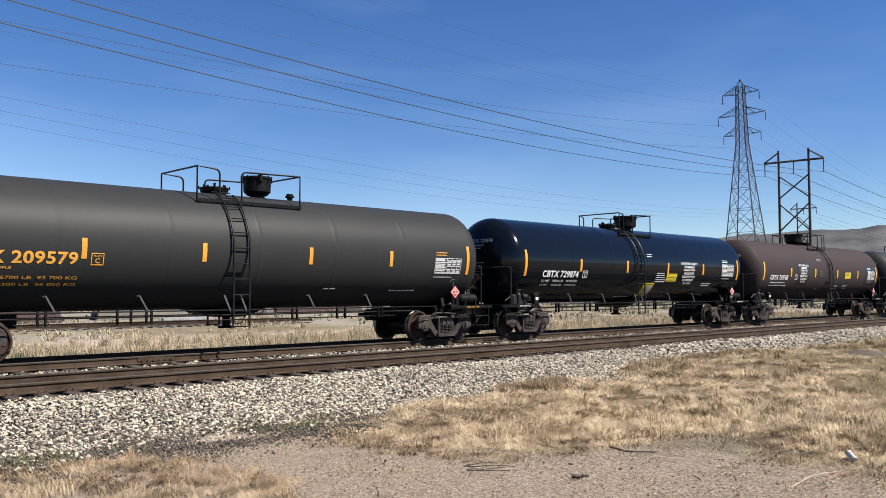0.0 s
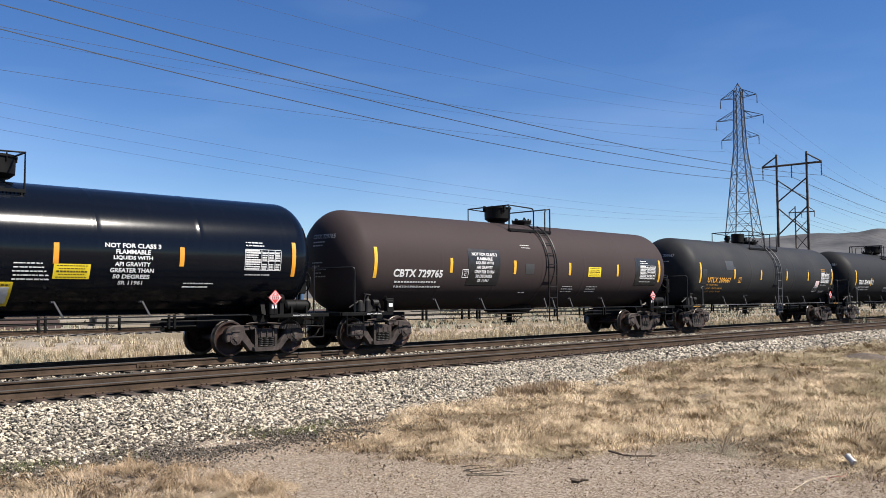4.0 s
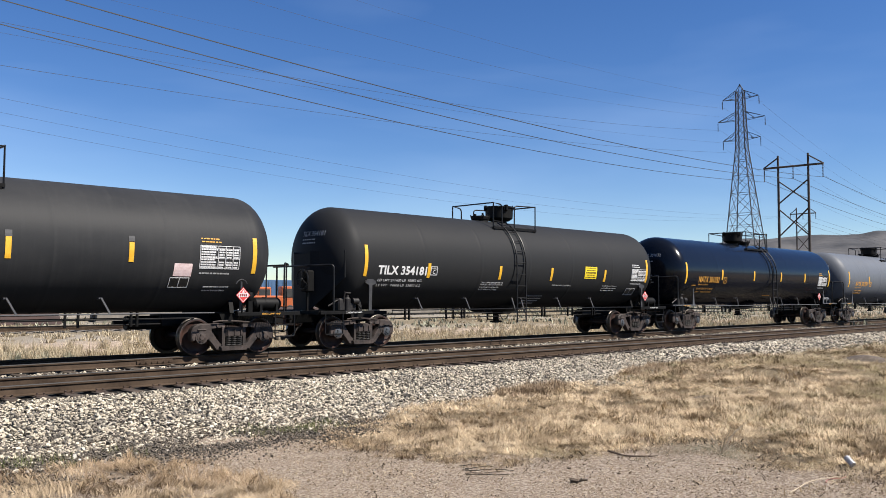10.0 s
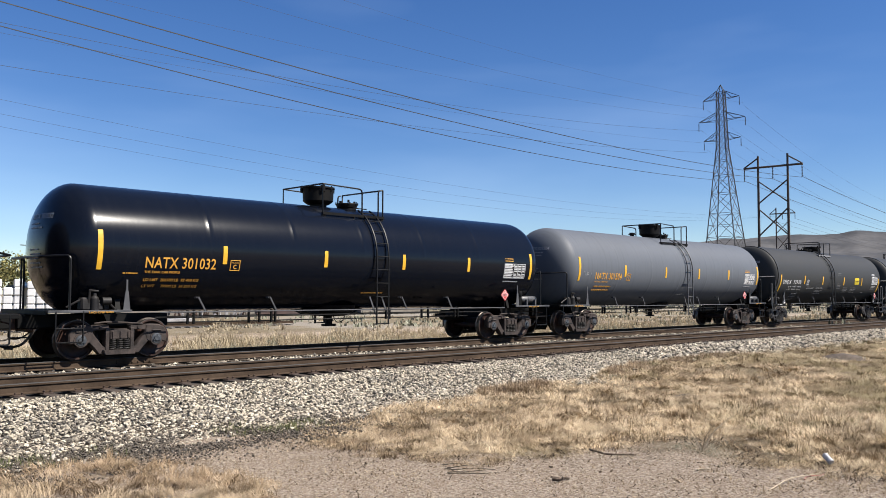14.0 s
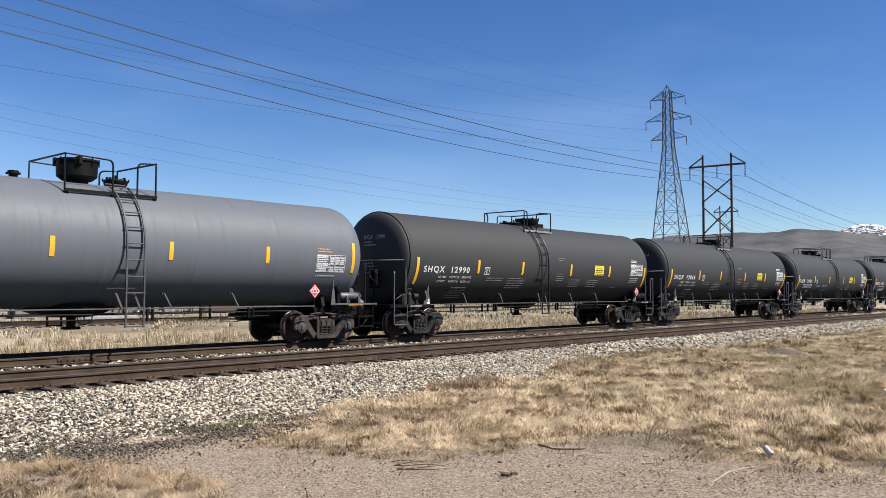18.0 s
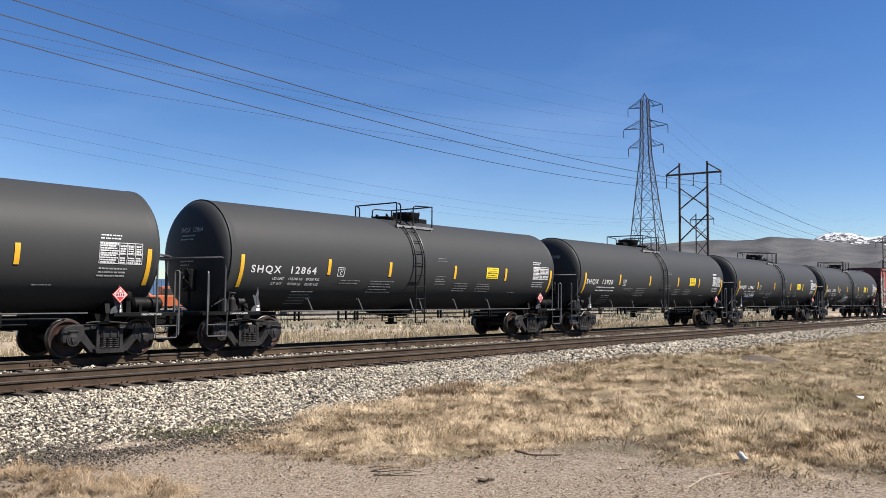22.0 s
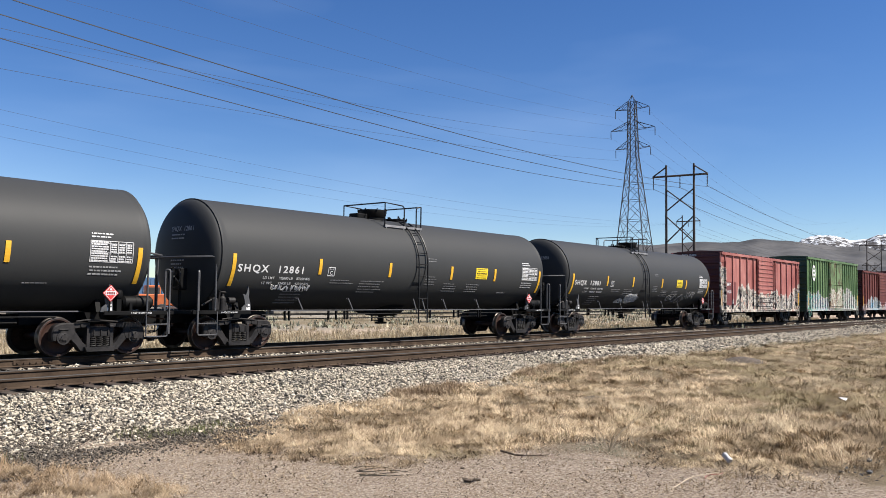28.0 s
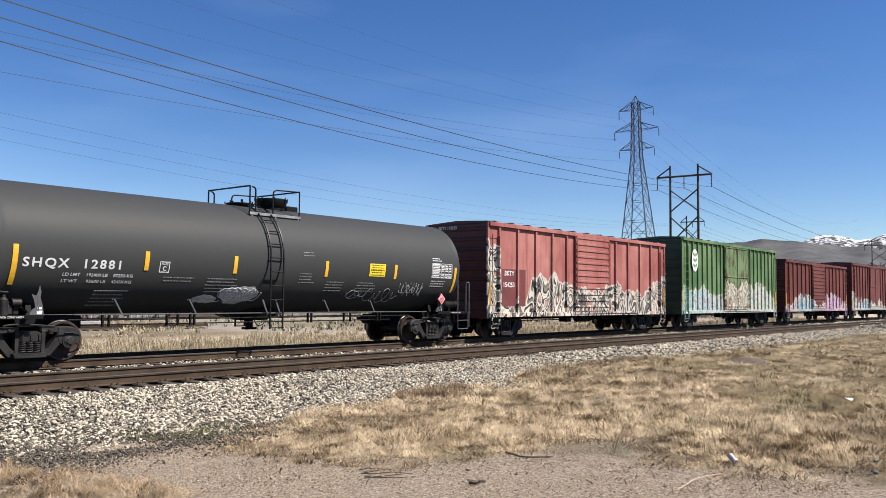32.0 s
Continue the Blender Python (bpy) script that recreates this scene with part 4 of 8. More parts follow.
def top_works(car, lad, xl, xr, R, zc, fittings, tread):
    """Walkways on both sides of the crown inside a square pipe railing, open at the ladders, and the fittings between."""
    zp = zc + math.sqrt(R * R - 0.95 ** 2) + 0.06
    zr, Y = 4.65, 0.98
    plat = None
    for s in (-1, 1):
        b = Mesh()
        for y in (0.62, 1.0):
            b.box(xl - 0.02, xr + 0.02, min(s * y, s * (y + 0.025)), max(s * y, s * (y + 0.025)), zp - 0.055, zp + 0.02)
        for i in range(int((xr - xl) / 0.075)):
            x = xl + 0.03 + i * 0.075
            b.box(x, x + 0.018, min(s * 0.62, s * 1.0), max(s * 0.62, s * 1.0), zp - 0.02, zp + 0.012)
        for x in (xl + 0.06, (xl + xr) / 2, xr - 0.06):
            b.prism([(s * 1.02, zp - 0.04), (s * 0.86, zp - 0.04), (s * 1.0, zp - 0.20)], x - 0.02, x + 0.02, "x")
        if plat is None:
            plat = part("platform", b, M[tread], car, "grated steel walkway beside the manway")
        else:
            put("far_walkway", b.done("far_walkway", M[tread]), plat)
        for pts in ([(xl, s * Y, zp - 0.1), (xl, s * Y, zr), (lad - 0.30, s * Y, zr - 0.04), (lad - 0.30, s * Y, zp)],
                    [(lad + 0.33, s * Y, zp), (lad + 0.33, s * Y, zr - 0.04), (xr, s * Y, zr), (xr, s * Y, zp - 0.1)]):
            b = Mesh()
            b.tube(pts[:2] + rounded(pts[1:], 0.14)[1:] if pts[0][0] == xl else rounded(pts[:3], 0.14) + pts[3:], 0.024, 7)
            put("railing", b.done("railing", M["pipe"]), plat)
    for x in (xl, xr):
        b = Mesh()
        b.tube([(x, -Y, zr), (x, Y, zr)], 0.024, 7)
        put("end_rail", b.done("end_rail", M["pipe"]), plat)
    for name, x, y, r, z0, z1, style, label in fittings:
        b = Mesh()
        if style == "stub":
            b.lathe([(z0 - 0.1, r * 0.6), (z0 + (z1 - z0) * 0.45, r * 0.6), (z0 + (z1 - z0) * 0.5, r), (z0 + (z1 - z0) * 0.72, r), (z0 + (z1 - z0) * 0.75, r * 0.75), (z1, r * 0.75), (z1 + 0.01, 0.01)], 16, "z", (x, y, 0))
        elif style == "box":
            b.box(x - r, x + r, y - 0.22, y + 0.22, z0 - 0.1, z1, 0.03)
        else:
            housing(b, x, y, r, z0, z1, style)
        fit = part(name, b, M["frame_black"], car, label)
        if style == "cover":
            for k in range(5):
                q = 0.5 + k * 1.25
                put("valve", made("valve", M["frame_black"], lambda c: c.tube([(0, 0, 0), (0, 0, 0.08)], 0.035, 7)), fit, pose(x + r * 0.7 * math.cos(q), y + r * 0.7 * math.sin(q), z1 + 0.03 * (k % 2) - 0.01))
        if style == "pot":
            for q in (0.4, 2.6, 4.4):
                put("latch", made("latch", M["frame_black"], lambda c: c.box(-0.05, 0.05, -0.05, 0.05, -0.16, 0.05, 0.02)), fit, pose(x + r * 1.02 * math.cos(q), y + r * 1.02 * math.sin(q), z1))
        if style == "can":
            b = Mesh()
            b.box(x + 0.02, x + 0.22, y - r - 0.08, y - r + 0.04, z0 + 0.12, z0 + 0.30, 0.02)
            b.tube([(x + 0.22, y - 0.1, z0 + 0.3), (x + r + 0.08, y - 0.1, z0 + 0.28), (x + r + 0.08, y - 0.1, z0 - 0.1)], 0.025, 6)
            put("gauge", b.done("gauge", M["frame_black"]), fit)


def flat_text(car, name, body, x0, z, height, mat, y=-1.51, bold=0.01):
    v, f = letters(body, 1.0, bold)
    ax, ay, by = min(p[0] for p in v), min(p[1] for p in v), max(p[1] for p in v)
    k = height / (by - ay)
    b = Mesh()
    b.add([(x0 + (p[0] - ax) * k, y, z + (p[1] - ay) * k) for p in v], f)
    tagged(put(name, b.done(name, M[mat], 0, False), car), kind="stuff")


def brake_wheel_mesh(b):
    pts = [(0, 0.28 * math.cos(2 * math.pi * k / 24), 0.28 * math.sin(2 * math.pi * k / 24)) for k in range(24)]
    b.tube(pts, 0.018, 6, True)
    for k in range(5):
        q = 2 * math.pi * k / 5
        b.tube([(0, 0.03 * math.cos(q), 0.03 * math.sin(q)), (0.02, 0.27 * math.cos(q), 0.27 * math.sin(q))], 0.016, 5)
    b.tube([(-0.05, 0, 0), (0.25, 0, 0)], 0.045, 8)


def tank_post(car, style, x, y, deck, R, zc):
    """The upright between the platform's edge and the tank over each truck."""
    s, b = (1 if y > 0 else -1), Mesh()
    inner = s * (R * 0.93)
    if style == "elbow":
        b.tube([(x, y, deck - 0.02), (x, y, 1.84)], 0.042, 10, False, 0.032)
        b.tube([(x + 0.15 * math.cos(q), y + s * 0.03, 1.76 + 0.13 * math.sin(q)) for q in [radians(a) for a in range(10, 171, 20)]], 0.016, 6)
        b.box(x - 0.02, x + 0.02, min(y, inner), max(y, inner), 1.80, 1.85)
        b.box(x - 0.09, x + 0.09, y - 0.045, y + 0.045, deck - 0.03, deck + 0.03, 0.01)
        part("tank_post", b, M["post_grey"], car, "grey pipe post with a small arched head")
    elif style == "stanchion":
        b.prism([(x - 0.085, deck - 0.02), (x + 0.085, deck - 0.02), (x + 0.035, 1.57), (x + 0.022, 1.57), (x + 0.018, 1.83), (x - 0.018, 1.83), (x - 0.022, 1.57), (x - 0.035, 1.57)], y - 0.012, y + 0.012)
        b.box(x - 0.012, x + 0.012, min(y, inner), max(y, inner), 1.20, 1.56)
        part("tank_post", b, M["frame_grey"], car, "tapered grey steel stanchion")
    elif style == "arch":
        b.prism([(x - 0.05, deck - 0.02), (x + 0.05, deck - 0.02), (x + 0.07, 1.80), (x + 0.20, 1.83), (x + 0.20, 1.90), (x + 0.10, 1.97), (x - 0.08, 1.97), (x - 0.18, 1.90), (x - 0.18, 1.86), (x - 0.04, 1.80)], y - 0.015, y + 0.015)
        b.box(x - 0.18, x + 0.20, min(y, inner), max(y, inner), 1.90, 1.93)
        part("tank_post", b, M["post_grey"], car, "grey stanchion with an arched head")
    elif style == "horn":
        b.prism([(x - 0.20, deck - 0.02), (x + 0.13, deck - 0.02), (x + 0.10, 1.28), (x + 0.04, 1.46), (x + 0.06, 1.58), (x + 0.02, 1.74), (x - 0.01, 1.60), (x - 0.05, 1.50), (x - 0.15, 1.53), (x - 0.10, 1.40), (x - 0.06, 1.24), (x - 0.16, 1.16)], y - 0.02, y + 0.02)
        b.box(x - 0.015, x + 0.015, min(y, inner), max(y, inner), 1.15, 1.50)
        p = part("tank_post", b, M["frame_grey"], car, "horned black bracket with white stencilled patches")
        if s < 0:
            for za, zb, w in ((deck + 0.01, deck + 0.09, 0.06), (deck + 0.12, deck + 0.17, 0.05)):
                b = Mesh()
                b.box(x + 0.03 - w, x + 0.03 + w, y - 0.024, y - 0.0205, za, zb)
                put("stencil_patch", b.done("stencil_patch", M["white_ink"], 0), p)
    else:
        b.box(x - 0.13, x + 0.13, y - 0.06, y + 0.10, deck - 0.02, 1.40, 0.02)
        b.box(x - 0.16, x + 0.16, y - 0.03, y + 0.14, 1.38, 1.46, 0.02)
        b.tube([(x - 0.10, y, 1.44), (x - 0.16, y, 1.52)], 0.03, 6)
        b.box(x - 0.02, x + 0.02, min(y, inner), max(y, inner), 1.15, 1.42)
        p = part("tank_post", b, M["frame_black"], car, "black box bracket with a white stencilled patch")
        if s < 0:
            b = Mesh()
            b.box(x - 0.07, x + 0.07, y - 0.064, y - 0.0605, 1.22, 1.32)
            put("stencil_patch", b.done("stencil_patch", M["white_ink"], 0), p)


def tank_car(spec):
    R, zc, half, head = spec["R"], spec["zc"], spec["half"], spec["head"]
    car = thing("tank_car", spec["label"], "tank car", "tank cars of the train")
    CARS.append((car, spec["at"]))
    body = M[spec["paint"]]
    b = Mesh()
    tank_shell(b, R, half, head, zc, spec.get("rings", ()), spec["crisp"])
    part("tank", b, body, car, spec["tank"], 28 if spec["crisp"] else 40)
    # end platforms, stub sills, saddles
    deck, edge = spec.get("deck", 1.075), spec.get("edge", "frame_black")
    for s in (-1, 1):
        def platform(b):
            for x in (7.52, 8.70):
                b.box(x, x + 0.05, -1.42, 1.42, deck - 0.10, deck, 0.006)
            b.box(5.4, 8.95, -0.33, 0.33, 0.72, 1.03, 0.02)
            b.prism([(6.7, 1.03), (7.25, 1.03), (7.15, 0.80), (6.8, 0.80)], -0.85, 0.85)
        put("end_platform", made(("end_platform", deck), M["frame_black"], platform), car, pose(0, 0, 0, 0, 0, 0 if s > 0 else 180), "black steel end platform and stub sill")
        def grating(b):
            for k in range(15):
                b.box(7.575 + k * 0.075, 7.615 + k * 0.075, -1.415, 1.415, deck - 0.035, deck - 0.004)
        tagged(put("grating", made(("grating", deck), M["frame_black"], grating, 0), car, pose(0, 0, 0, 0, 0, 0 if s > 0 else 180)), kind="stuff")
        for y in (-1.47, 1.42):
            put("deck_edge", made(("deck_edge", deck, edge), M[edge], lambda b: b.box(6.86, 8.72, 0.0, 0.05, deck - (0.055 if edge == "frame_grey" else 0.095), deck, 0.006)), car, pose(0, y, 0) if s > 0 else pose(0, y + 0.05, 0, 0, 0, 180))
        for y in (-1, 1):
            tank_post(car, spec["post"], s * TRUCK_X, y * 1.42, deck, R, zc)
        b = Mesh()
        b.prism([(-1.0, 1.05), (1.0, 1.05), (0.9, 1.42), (0.4, 1.15), (-0.4, 1.15), (-0.9, 1.42)], s * TRUCK_X - 0.06, s * TRUCK_X + 0.06, "x")
        part("saddle", b, M["frame_black"], car)
        hx, hz = spec.get("hand", (8.25, 2.32))
        b = Mesh()
        b.tube(rounded([(s * hx, -1.42, deck), (s * hx, -1.42, hz + 0.03), (s * 8.72, -0.9, hz), (s * 8.72, 0.9, hz), (s * hx, 1.42, hz + 0.03), (s * hx, 1.42, deck)], 0.12), 0.026, 7)
        b.tube([(s * 8.72, 0.2, hz), (s * 8.72, 0.2, deck)], 0.022, 6)
        part("end_handrail", b, M["frame_grey" if spec["crisp"] else "pipe"], car, "bent pipe handrail over the end platform")
        for y in (-1.46, 1.46):
            b = Mesh()
            b.tube(rounded([(s * 8.55, y, deck - 0.02), (s * 8.55, y, 0.44), (s * 7.96, y, 0.44), (s * 7.96, y, deck - 0.02)], 0.05), 0.018, 6)
            b.tube([(s * 8.55, y, 0.74), (s * 7.96, y, 0.74)], 0.016, 6)
            part("sill_step", b, M["frame_grey"] if spec["crisp"] else M["pipe"], car)
        if spec["crisp"]:
            b = Mesh()
            b.tube(rounded([(s * 8.58, -1.48, 0.5), (s * 8.58, -1.48, 2.11), (s * 8.5, -1.40, 2.11), (s * 8.5, -1.40, deck)], 0.05), 0.026, 6)
            part("grab_post", b, M["frame_grey"], car)
    # running rails with their slanting brackets
    for y in (-1.50, 1.50):
        b = Mesh()
        b.tube([(-6.2, y, 1.07), (6.2, y, 1.07)], 0.017, 7)
        part("running_rail", b, M["frame_grey"] if spec.get("rail_grey") else M["pipe"], car, "pipe rail along the foot of the tank")
    for x in (-5.0, -2.95, 1.7, 3.65):
        b = Mesh()
        yt = -math.sqrt(R * R - (zc - 1.45) ** 2) + 0.02 if abs(zc - 1.45) < R else -0.9
        b.prism([(x - 0.225, 1.44), (x - 0.185, 1.44), (x + 0.035, 1.06), (x - 0.01, 1.06)], -1.49, -1.46)
        b.prism([(x - 0.24, 1.44), (x - 0.18, 1.44), (x - 0.18, 1.40), (x - 0.24, 1.40)], yt - 0.35, -1.44)
        part("bracket", b, M["frame_grey"], car)
    flat_text(car, "shoe_stencil", "2 INCH COMP SHOES", -7.85, deck - 0.07, 0.042, spec["ink"], -1.4735, 0.01)
    flat_text(car, "shoe_stencil", "2 INCH COMP SHOES", 7.55, deck - 0.07, 0.042, spec["ink"], -1.4735, 0.01)
    # belly: outlet, sump, brake pipes and hangers
    b = Mesh()
    b.lathe([(zc - R - 0.22 - 0.0, 0.02), (zc - R - 0.20, 0.5), (zc - R - 0.08, 0.72), (zc - R + 0.12, 0.8)], 20, "z", (-0.1, 0, 0))
    b.tube([(-0.1, 0, zc - R - 0.15), (-0.1, 0, 0.60)], 0.11, 10)
    b.box(-0.3, 0.1, -0.12, 0.12, 0.56, 0.63, 0.02)
    for x in (-0.75, -0.42):
        b.box(x - 0.02, x + 0.02, -0.22, -0.18, 0.66, 0.98)
    b.box(-0.77, -0.40, -0.22, -0.18, 0.66, 0.69)
    b.prism([(-1.3, 1.08), (0.9, 1.08), (0.45, 0.92), (-0.85, 0.92)], -0.35, 0.35)
    part("outlet", b, M["frame_black"], car, "bottom outlet valve and skid")
    b = Mesh()
    b.tube(rounded([(-0.02, -0.1, 0.9), (0.05, -0.15, 0.66), (0.28, -0.2, 0.70), (0.36, -0.2, 0.95)], 0.12), 0.014, 6)
    part("drain_hose", b, M["rubber"], car)
    b = Mesh()
    b.tube([(-6.0, -0.85, 0.93), (6.0, -0.85, 0.93)], 0.02, 6)
    b.tube([(-5.6, -0.7, 0.80), (5.2, -0.7, 0.80)], 0.017, 6)
    b.tube([(-6.0, 0.6, 0.90), (6.0, 0.6, 0.90)], 0.03, 6)
    part("brake_pipe", b, M["pipe"], car)
    for x, w in ((-5.15, 0.14), (-3.4, 0.30), (-2.7, 0.10), (1.4, 0.12), (2.9, 0.26), (4.4, 0.12)):
        for xx in (x, x + w + 0.025):
            put("hanger", made("hanger", M["frame_black"], lambda q: q.box(-0.022, 0.022, -0.9, -0.84, 0.76, 1.10)), car, pose(xx, 0, 0))
    b = Mesh()
    b.tube([(4.6, -0.1, 0.82), (5.55, -0.1, 0.82)], 0.17, 14)
    b.tube([(4.3, -0.1, 0.82), (4.6, -0.1, 0.82)], 0.06, 8)
    part("brake_cylinder", b, M["frame_black"], car)
    # near end boxes: valve gear on one platform, air reservoir on the other
    b = Mesh()
    for x, y, z, w in ((-7.80, -1.10, 1.30, 0.12), (-7.52, -1.14, 1.20, 0.10), (-7.34, -1.10, 1.22, 0.08)):
        b.box(x - w, x + w, y - w, y + w, deck - 0.02, z + w, 0.04)
    b.lathe([(1.05, 0.10), (1.40, 0.10), (1.46, 0.05), (1.52, 0.05)], 12, "z", (-7.62, -1.2, 0), True)
    b.lathe([(-0.12, 0.01), (-0.10, 0.09), (0.10, 0.09), (0.12, 0.01)], 12, "x", (-7.36, -1.22, 1.34))
    b.tube(rounded([(-8.2, -1.1, 1.2), (-7.9, -1.15, 1.38), (-7.3, -1.2, 1.3), (-7.1, -1.2, 1.12)], 0.1), 0.025, 6)
    b.tube([(-7.75, -1.2, 1.3), (-7.75, -1.26, 1.60)], 0.03, 6)
    b.tube([(-7.75, -1.26, 1.58), (-7.55, -1.26, 1.56)], 0.022, 6)
    part("valve_gear", b, M["truck"], car, "dusty brake control valve")
    b = Mesh()
    rz, rad = deck + 0.20, 0.125 if spec.get("res_grey") else 0.17
    b.lathe([(7.44, 0.01), (7.44, rad * 0.7), (7.50, rad), (8.20, rad), (8.26, rad * 0.7), (8.26, 0.01)], 18, "x", (0, -1.15, rz))
    b.box(7.58, 7.65, -1.34, -0.96, deck - 0.02, rz)
    b.box(8.05, 8.12, -1.34, -0.96, deck - 0.02, rz)
    b.lathe([(7.77, rad + 0.01), (7.83, rad + 0.01)], 18, "x", (0, -1.15, rz))
    part("air_reservoir", b, M["frame_grey"] if spec.get("res_grey") else M["frame_black"], car, "cylindrical air tank on the end platform")
    b = Mesh()
    b.lathe([(-0.12, 0.01), (-0.09, 0.09), (0.0, 0.115), (0.09, 0.09), (0.12, 0.01)], 14, "z", (7.36, -1.18, deck + 0.40))
    b.box(7.30, 7.42, -1.24, -1.12, deck - 0.02, deck + 0.32)
    part("brake_valve", b, M["frame_black"], car)
    s = spec["brake"]
    put("brake_wheel", made("brake_wheel", M["pipe"], brake_wheel_mesh), car, pose(s * 8.62, -0.45, 1.95, 0, 0, 180 if s > 0 else 0), "black hand brake wheel")
    b = Mesh()
    b.box(s * 8.45 - 0.12, s * 8.45 + 0.12, -0.62, -0.28, 1.6, 2.2, 0.03)
    b.tube([(s * 8.45, -0.45, 1.07), (s * 8.45, -0.45, 1.62)], 0.04, 6)
    part("brake_housing", b, M["frame_black"], car)
    if spec.get("shield"):
        for e in (-1, 1):
            b = Mesh()
            fold = [(7.80, 1.32), (8.27, 0.5), (8.27, -0.3), (7.80, -1.32)]
            for (xa, ya), (xb, yb) in zip(fold, fold[1:]):
                top = 2.70 if ya * yb < 0 else 2.76
                za, zb = [2.0 if abs(q) > 1 else deck for q in (ya, yb)]
                xa, xb, w = e * xa, e * xb, -0.02 * e
                b.add([(xa, ya, za), (xb, yb, zb), (xb, yb, top), (xa, ya, top), (xa + w, ya, za), (xb + w, yb, zb), (xb + w, yb, top), (xa + w, ya, top)],
                      [(0, 1, 2, 3), (7, 6, 5, 4), (0, 4, 5, 1), (1, 5, 6, 2), (2, 6, 7, 3), (3, 7, 4, 0)])
            part("head_shield", b, body, car, "folded steel plate guarding the tank end")
    ladder_parts(car, spec["lad"], R, zc, "frame_grey" if spec["paint"] in ("worn_black", "grey") else "pipe")
    top_works(car, spec["lad"], spec["plat"][0], spec["plat"][1], R, zc, spec["top"], "walk_grey" if spec["crisp"] else "frame_black")
    # reflective strips
    mat = M[spec["strip"]]
    for i, x in enumerate(spec["strips"]):
        b = Mesh()
        lo, hi = spec["strip_ends"] if i in (0, len(spec["strips"]) - 1) else spec["strip_mid"]
        skin_patch(b, R, zc, x - 0.058, x + 0.058, lo, hi, 0.009 if not spec["crisp"] else 0.014)
        part("reflective_strip", b, mat, car, "amber reflective strip", 0)
    # lettering
    ink, z = spec["ink"], spec.get("mark_z", 2.22)
    skin_text(car, "reporting_mark", spec["mark"], spec["mark_x"][0], spec["mark_x"][1], z, spec.get("mark_h", 0.27), ink, R, zc, spec.get("bold", 0.012), label="stencilled car mark", space=1.28 if spec["crisp"] else 1.06)
    x0, x1 = spec["mark_x"]
    z2 = z - 0.27
    if ink == "amber_ink":
        skin_text(car, "slogan", "THE TANK CAR PEOPLE", x0, x0 + 0.49 * (x1 - x0), z2 + 0.05, 0.06, ink, R, zc, 0.015, label="small stencilled slogan")
        z2 -= 0.12
    la, lb, lz = spec.get("limit_x", (x0 + 0.1, x1 + 0.05, z2 + 0.01))
    if spec.get("limits"):
        for k, t in enumerate(spec["limits"]):
            skin_text(car, "load_limit", t, la, lb, lz - 0.145 * k, 0.08, ink, R, zc, 0.012, label="small stencilled weights" if k == 0 else "")
    else:
        skin_bars(car, "load_limit", la, lb, lz, 2, ink, R, zc, spec["at"], 0.06, 0.14, label="small stencilled weights")
    xp, zq = spec["plate"], spec.get("plate_z", 2.10)
    b = Mesh()
    for a, c, e, g in ((xp, xp + 0.28, zq, zq + 0.018), (xp, xp + 0.28, zq + 0.25, zq + 0.268), (xp, xp + 0.018, zq, zq + 0.268), (xp + 0.262, xp + 0.28, zq, zq + 0.268)):
        skin_patch(b, R, zc, a, c, e, g, 0.008)
    pl = part("plate_box", b, M[ink], car, "small outlined box", 0)
    skin_text(pl, "plate_word", "PLATE", xp + 0.05, xp + 0.23, zq + 0.205, 0.042, ink, R, zc, 0.01)
    skin_text(pl, "plate_letter", "C", xp + 0.09, xp + 0.19, zq + 0.10, 0.115, ink, R, zc, 0.02)
    data_panel(car, *spec["panel"], R, zc, 3 + spec["at"], spec.get("board", False))
    px0, px1, pz0, pz1 = spec["panel"]
    skin_bars(car, "panel_heading", px0, px0 + 0.55, pz1 + 0.17, 2, "amber_ink" if ink == "amber_ink" else "white_ink", R, zc, 7 + spec["at"], 0.035, 0.075)
    skin_bars(car, "panel_footer", px0, px0 + 0.85, pz0 - 0.12, 3 if spec["crisp"] else 1, "grey_ink", R, zc, 9 + spec["at"], 0.04, 0.085)
    for k, (xa, xb, zz, rows) in enumerate(spec.get("small", ())):
        skin_bars(car, "small_stencil", xa, xb, zz, rows, spec.get("small_ink", "grey_ink"), R, zc, 17 * k + spec["at"], 0.030, 0.085)
    for xa, xb, za, zb, mat_name, lab in spec.get("stickers", ()):
        b = Mesh()
        skin_patch(b, R, zc, xa, xb, za, zb, 0.007)
        st = part("sticker", b, M[mat_name], car, lab, 0)
        if "outlined" in lab:
            b, mid = Mesh(), (xa + xb) / 2
            for a, c, e, g in ((xa, xb, za, za + 0.016), (xa, xb, zb - 0.016, zb), (xa, xa + 0.016, za, zb), (xb - 0.016, xb, za, zb), (mid - 0.008, mid + 0.008, za, zb)):
                skin_patch(b, R, zc, a, c, e, g, 0.009)
            put("outline", b.done("outline", M["white_ink"], 0), st)
        if mat_name == "sign_yellow":
            w, h = xb - xa, zb - za
            for k in range(5):
                b = Mesh()
                zz = zb - (k + 0.6) * h / 5.2
                tall = 0.06 if k == 2 else 0.03
                x, end = xa + w * (0.08 + 0.06 * (k % 2)), xb - w * (0.08 + 0.07 * (k % 2))
                rr = random.Random(k + spec["at"])
                while x < end:
                    d = rr.uniform(0.03, 0.07)
                    skin_patch(b, R, zc, x, min(x + d, end), zz - h * tall, zz + h * tall, 0.010)
                    x += d + 0.018
                tagged(put("sticker_writing", b.done("sticker_writing", M["dull_ink"], 0), st), kind="stuff")
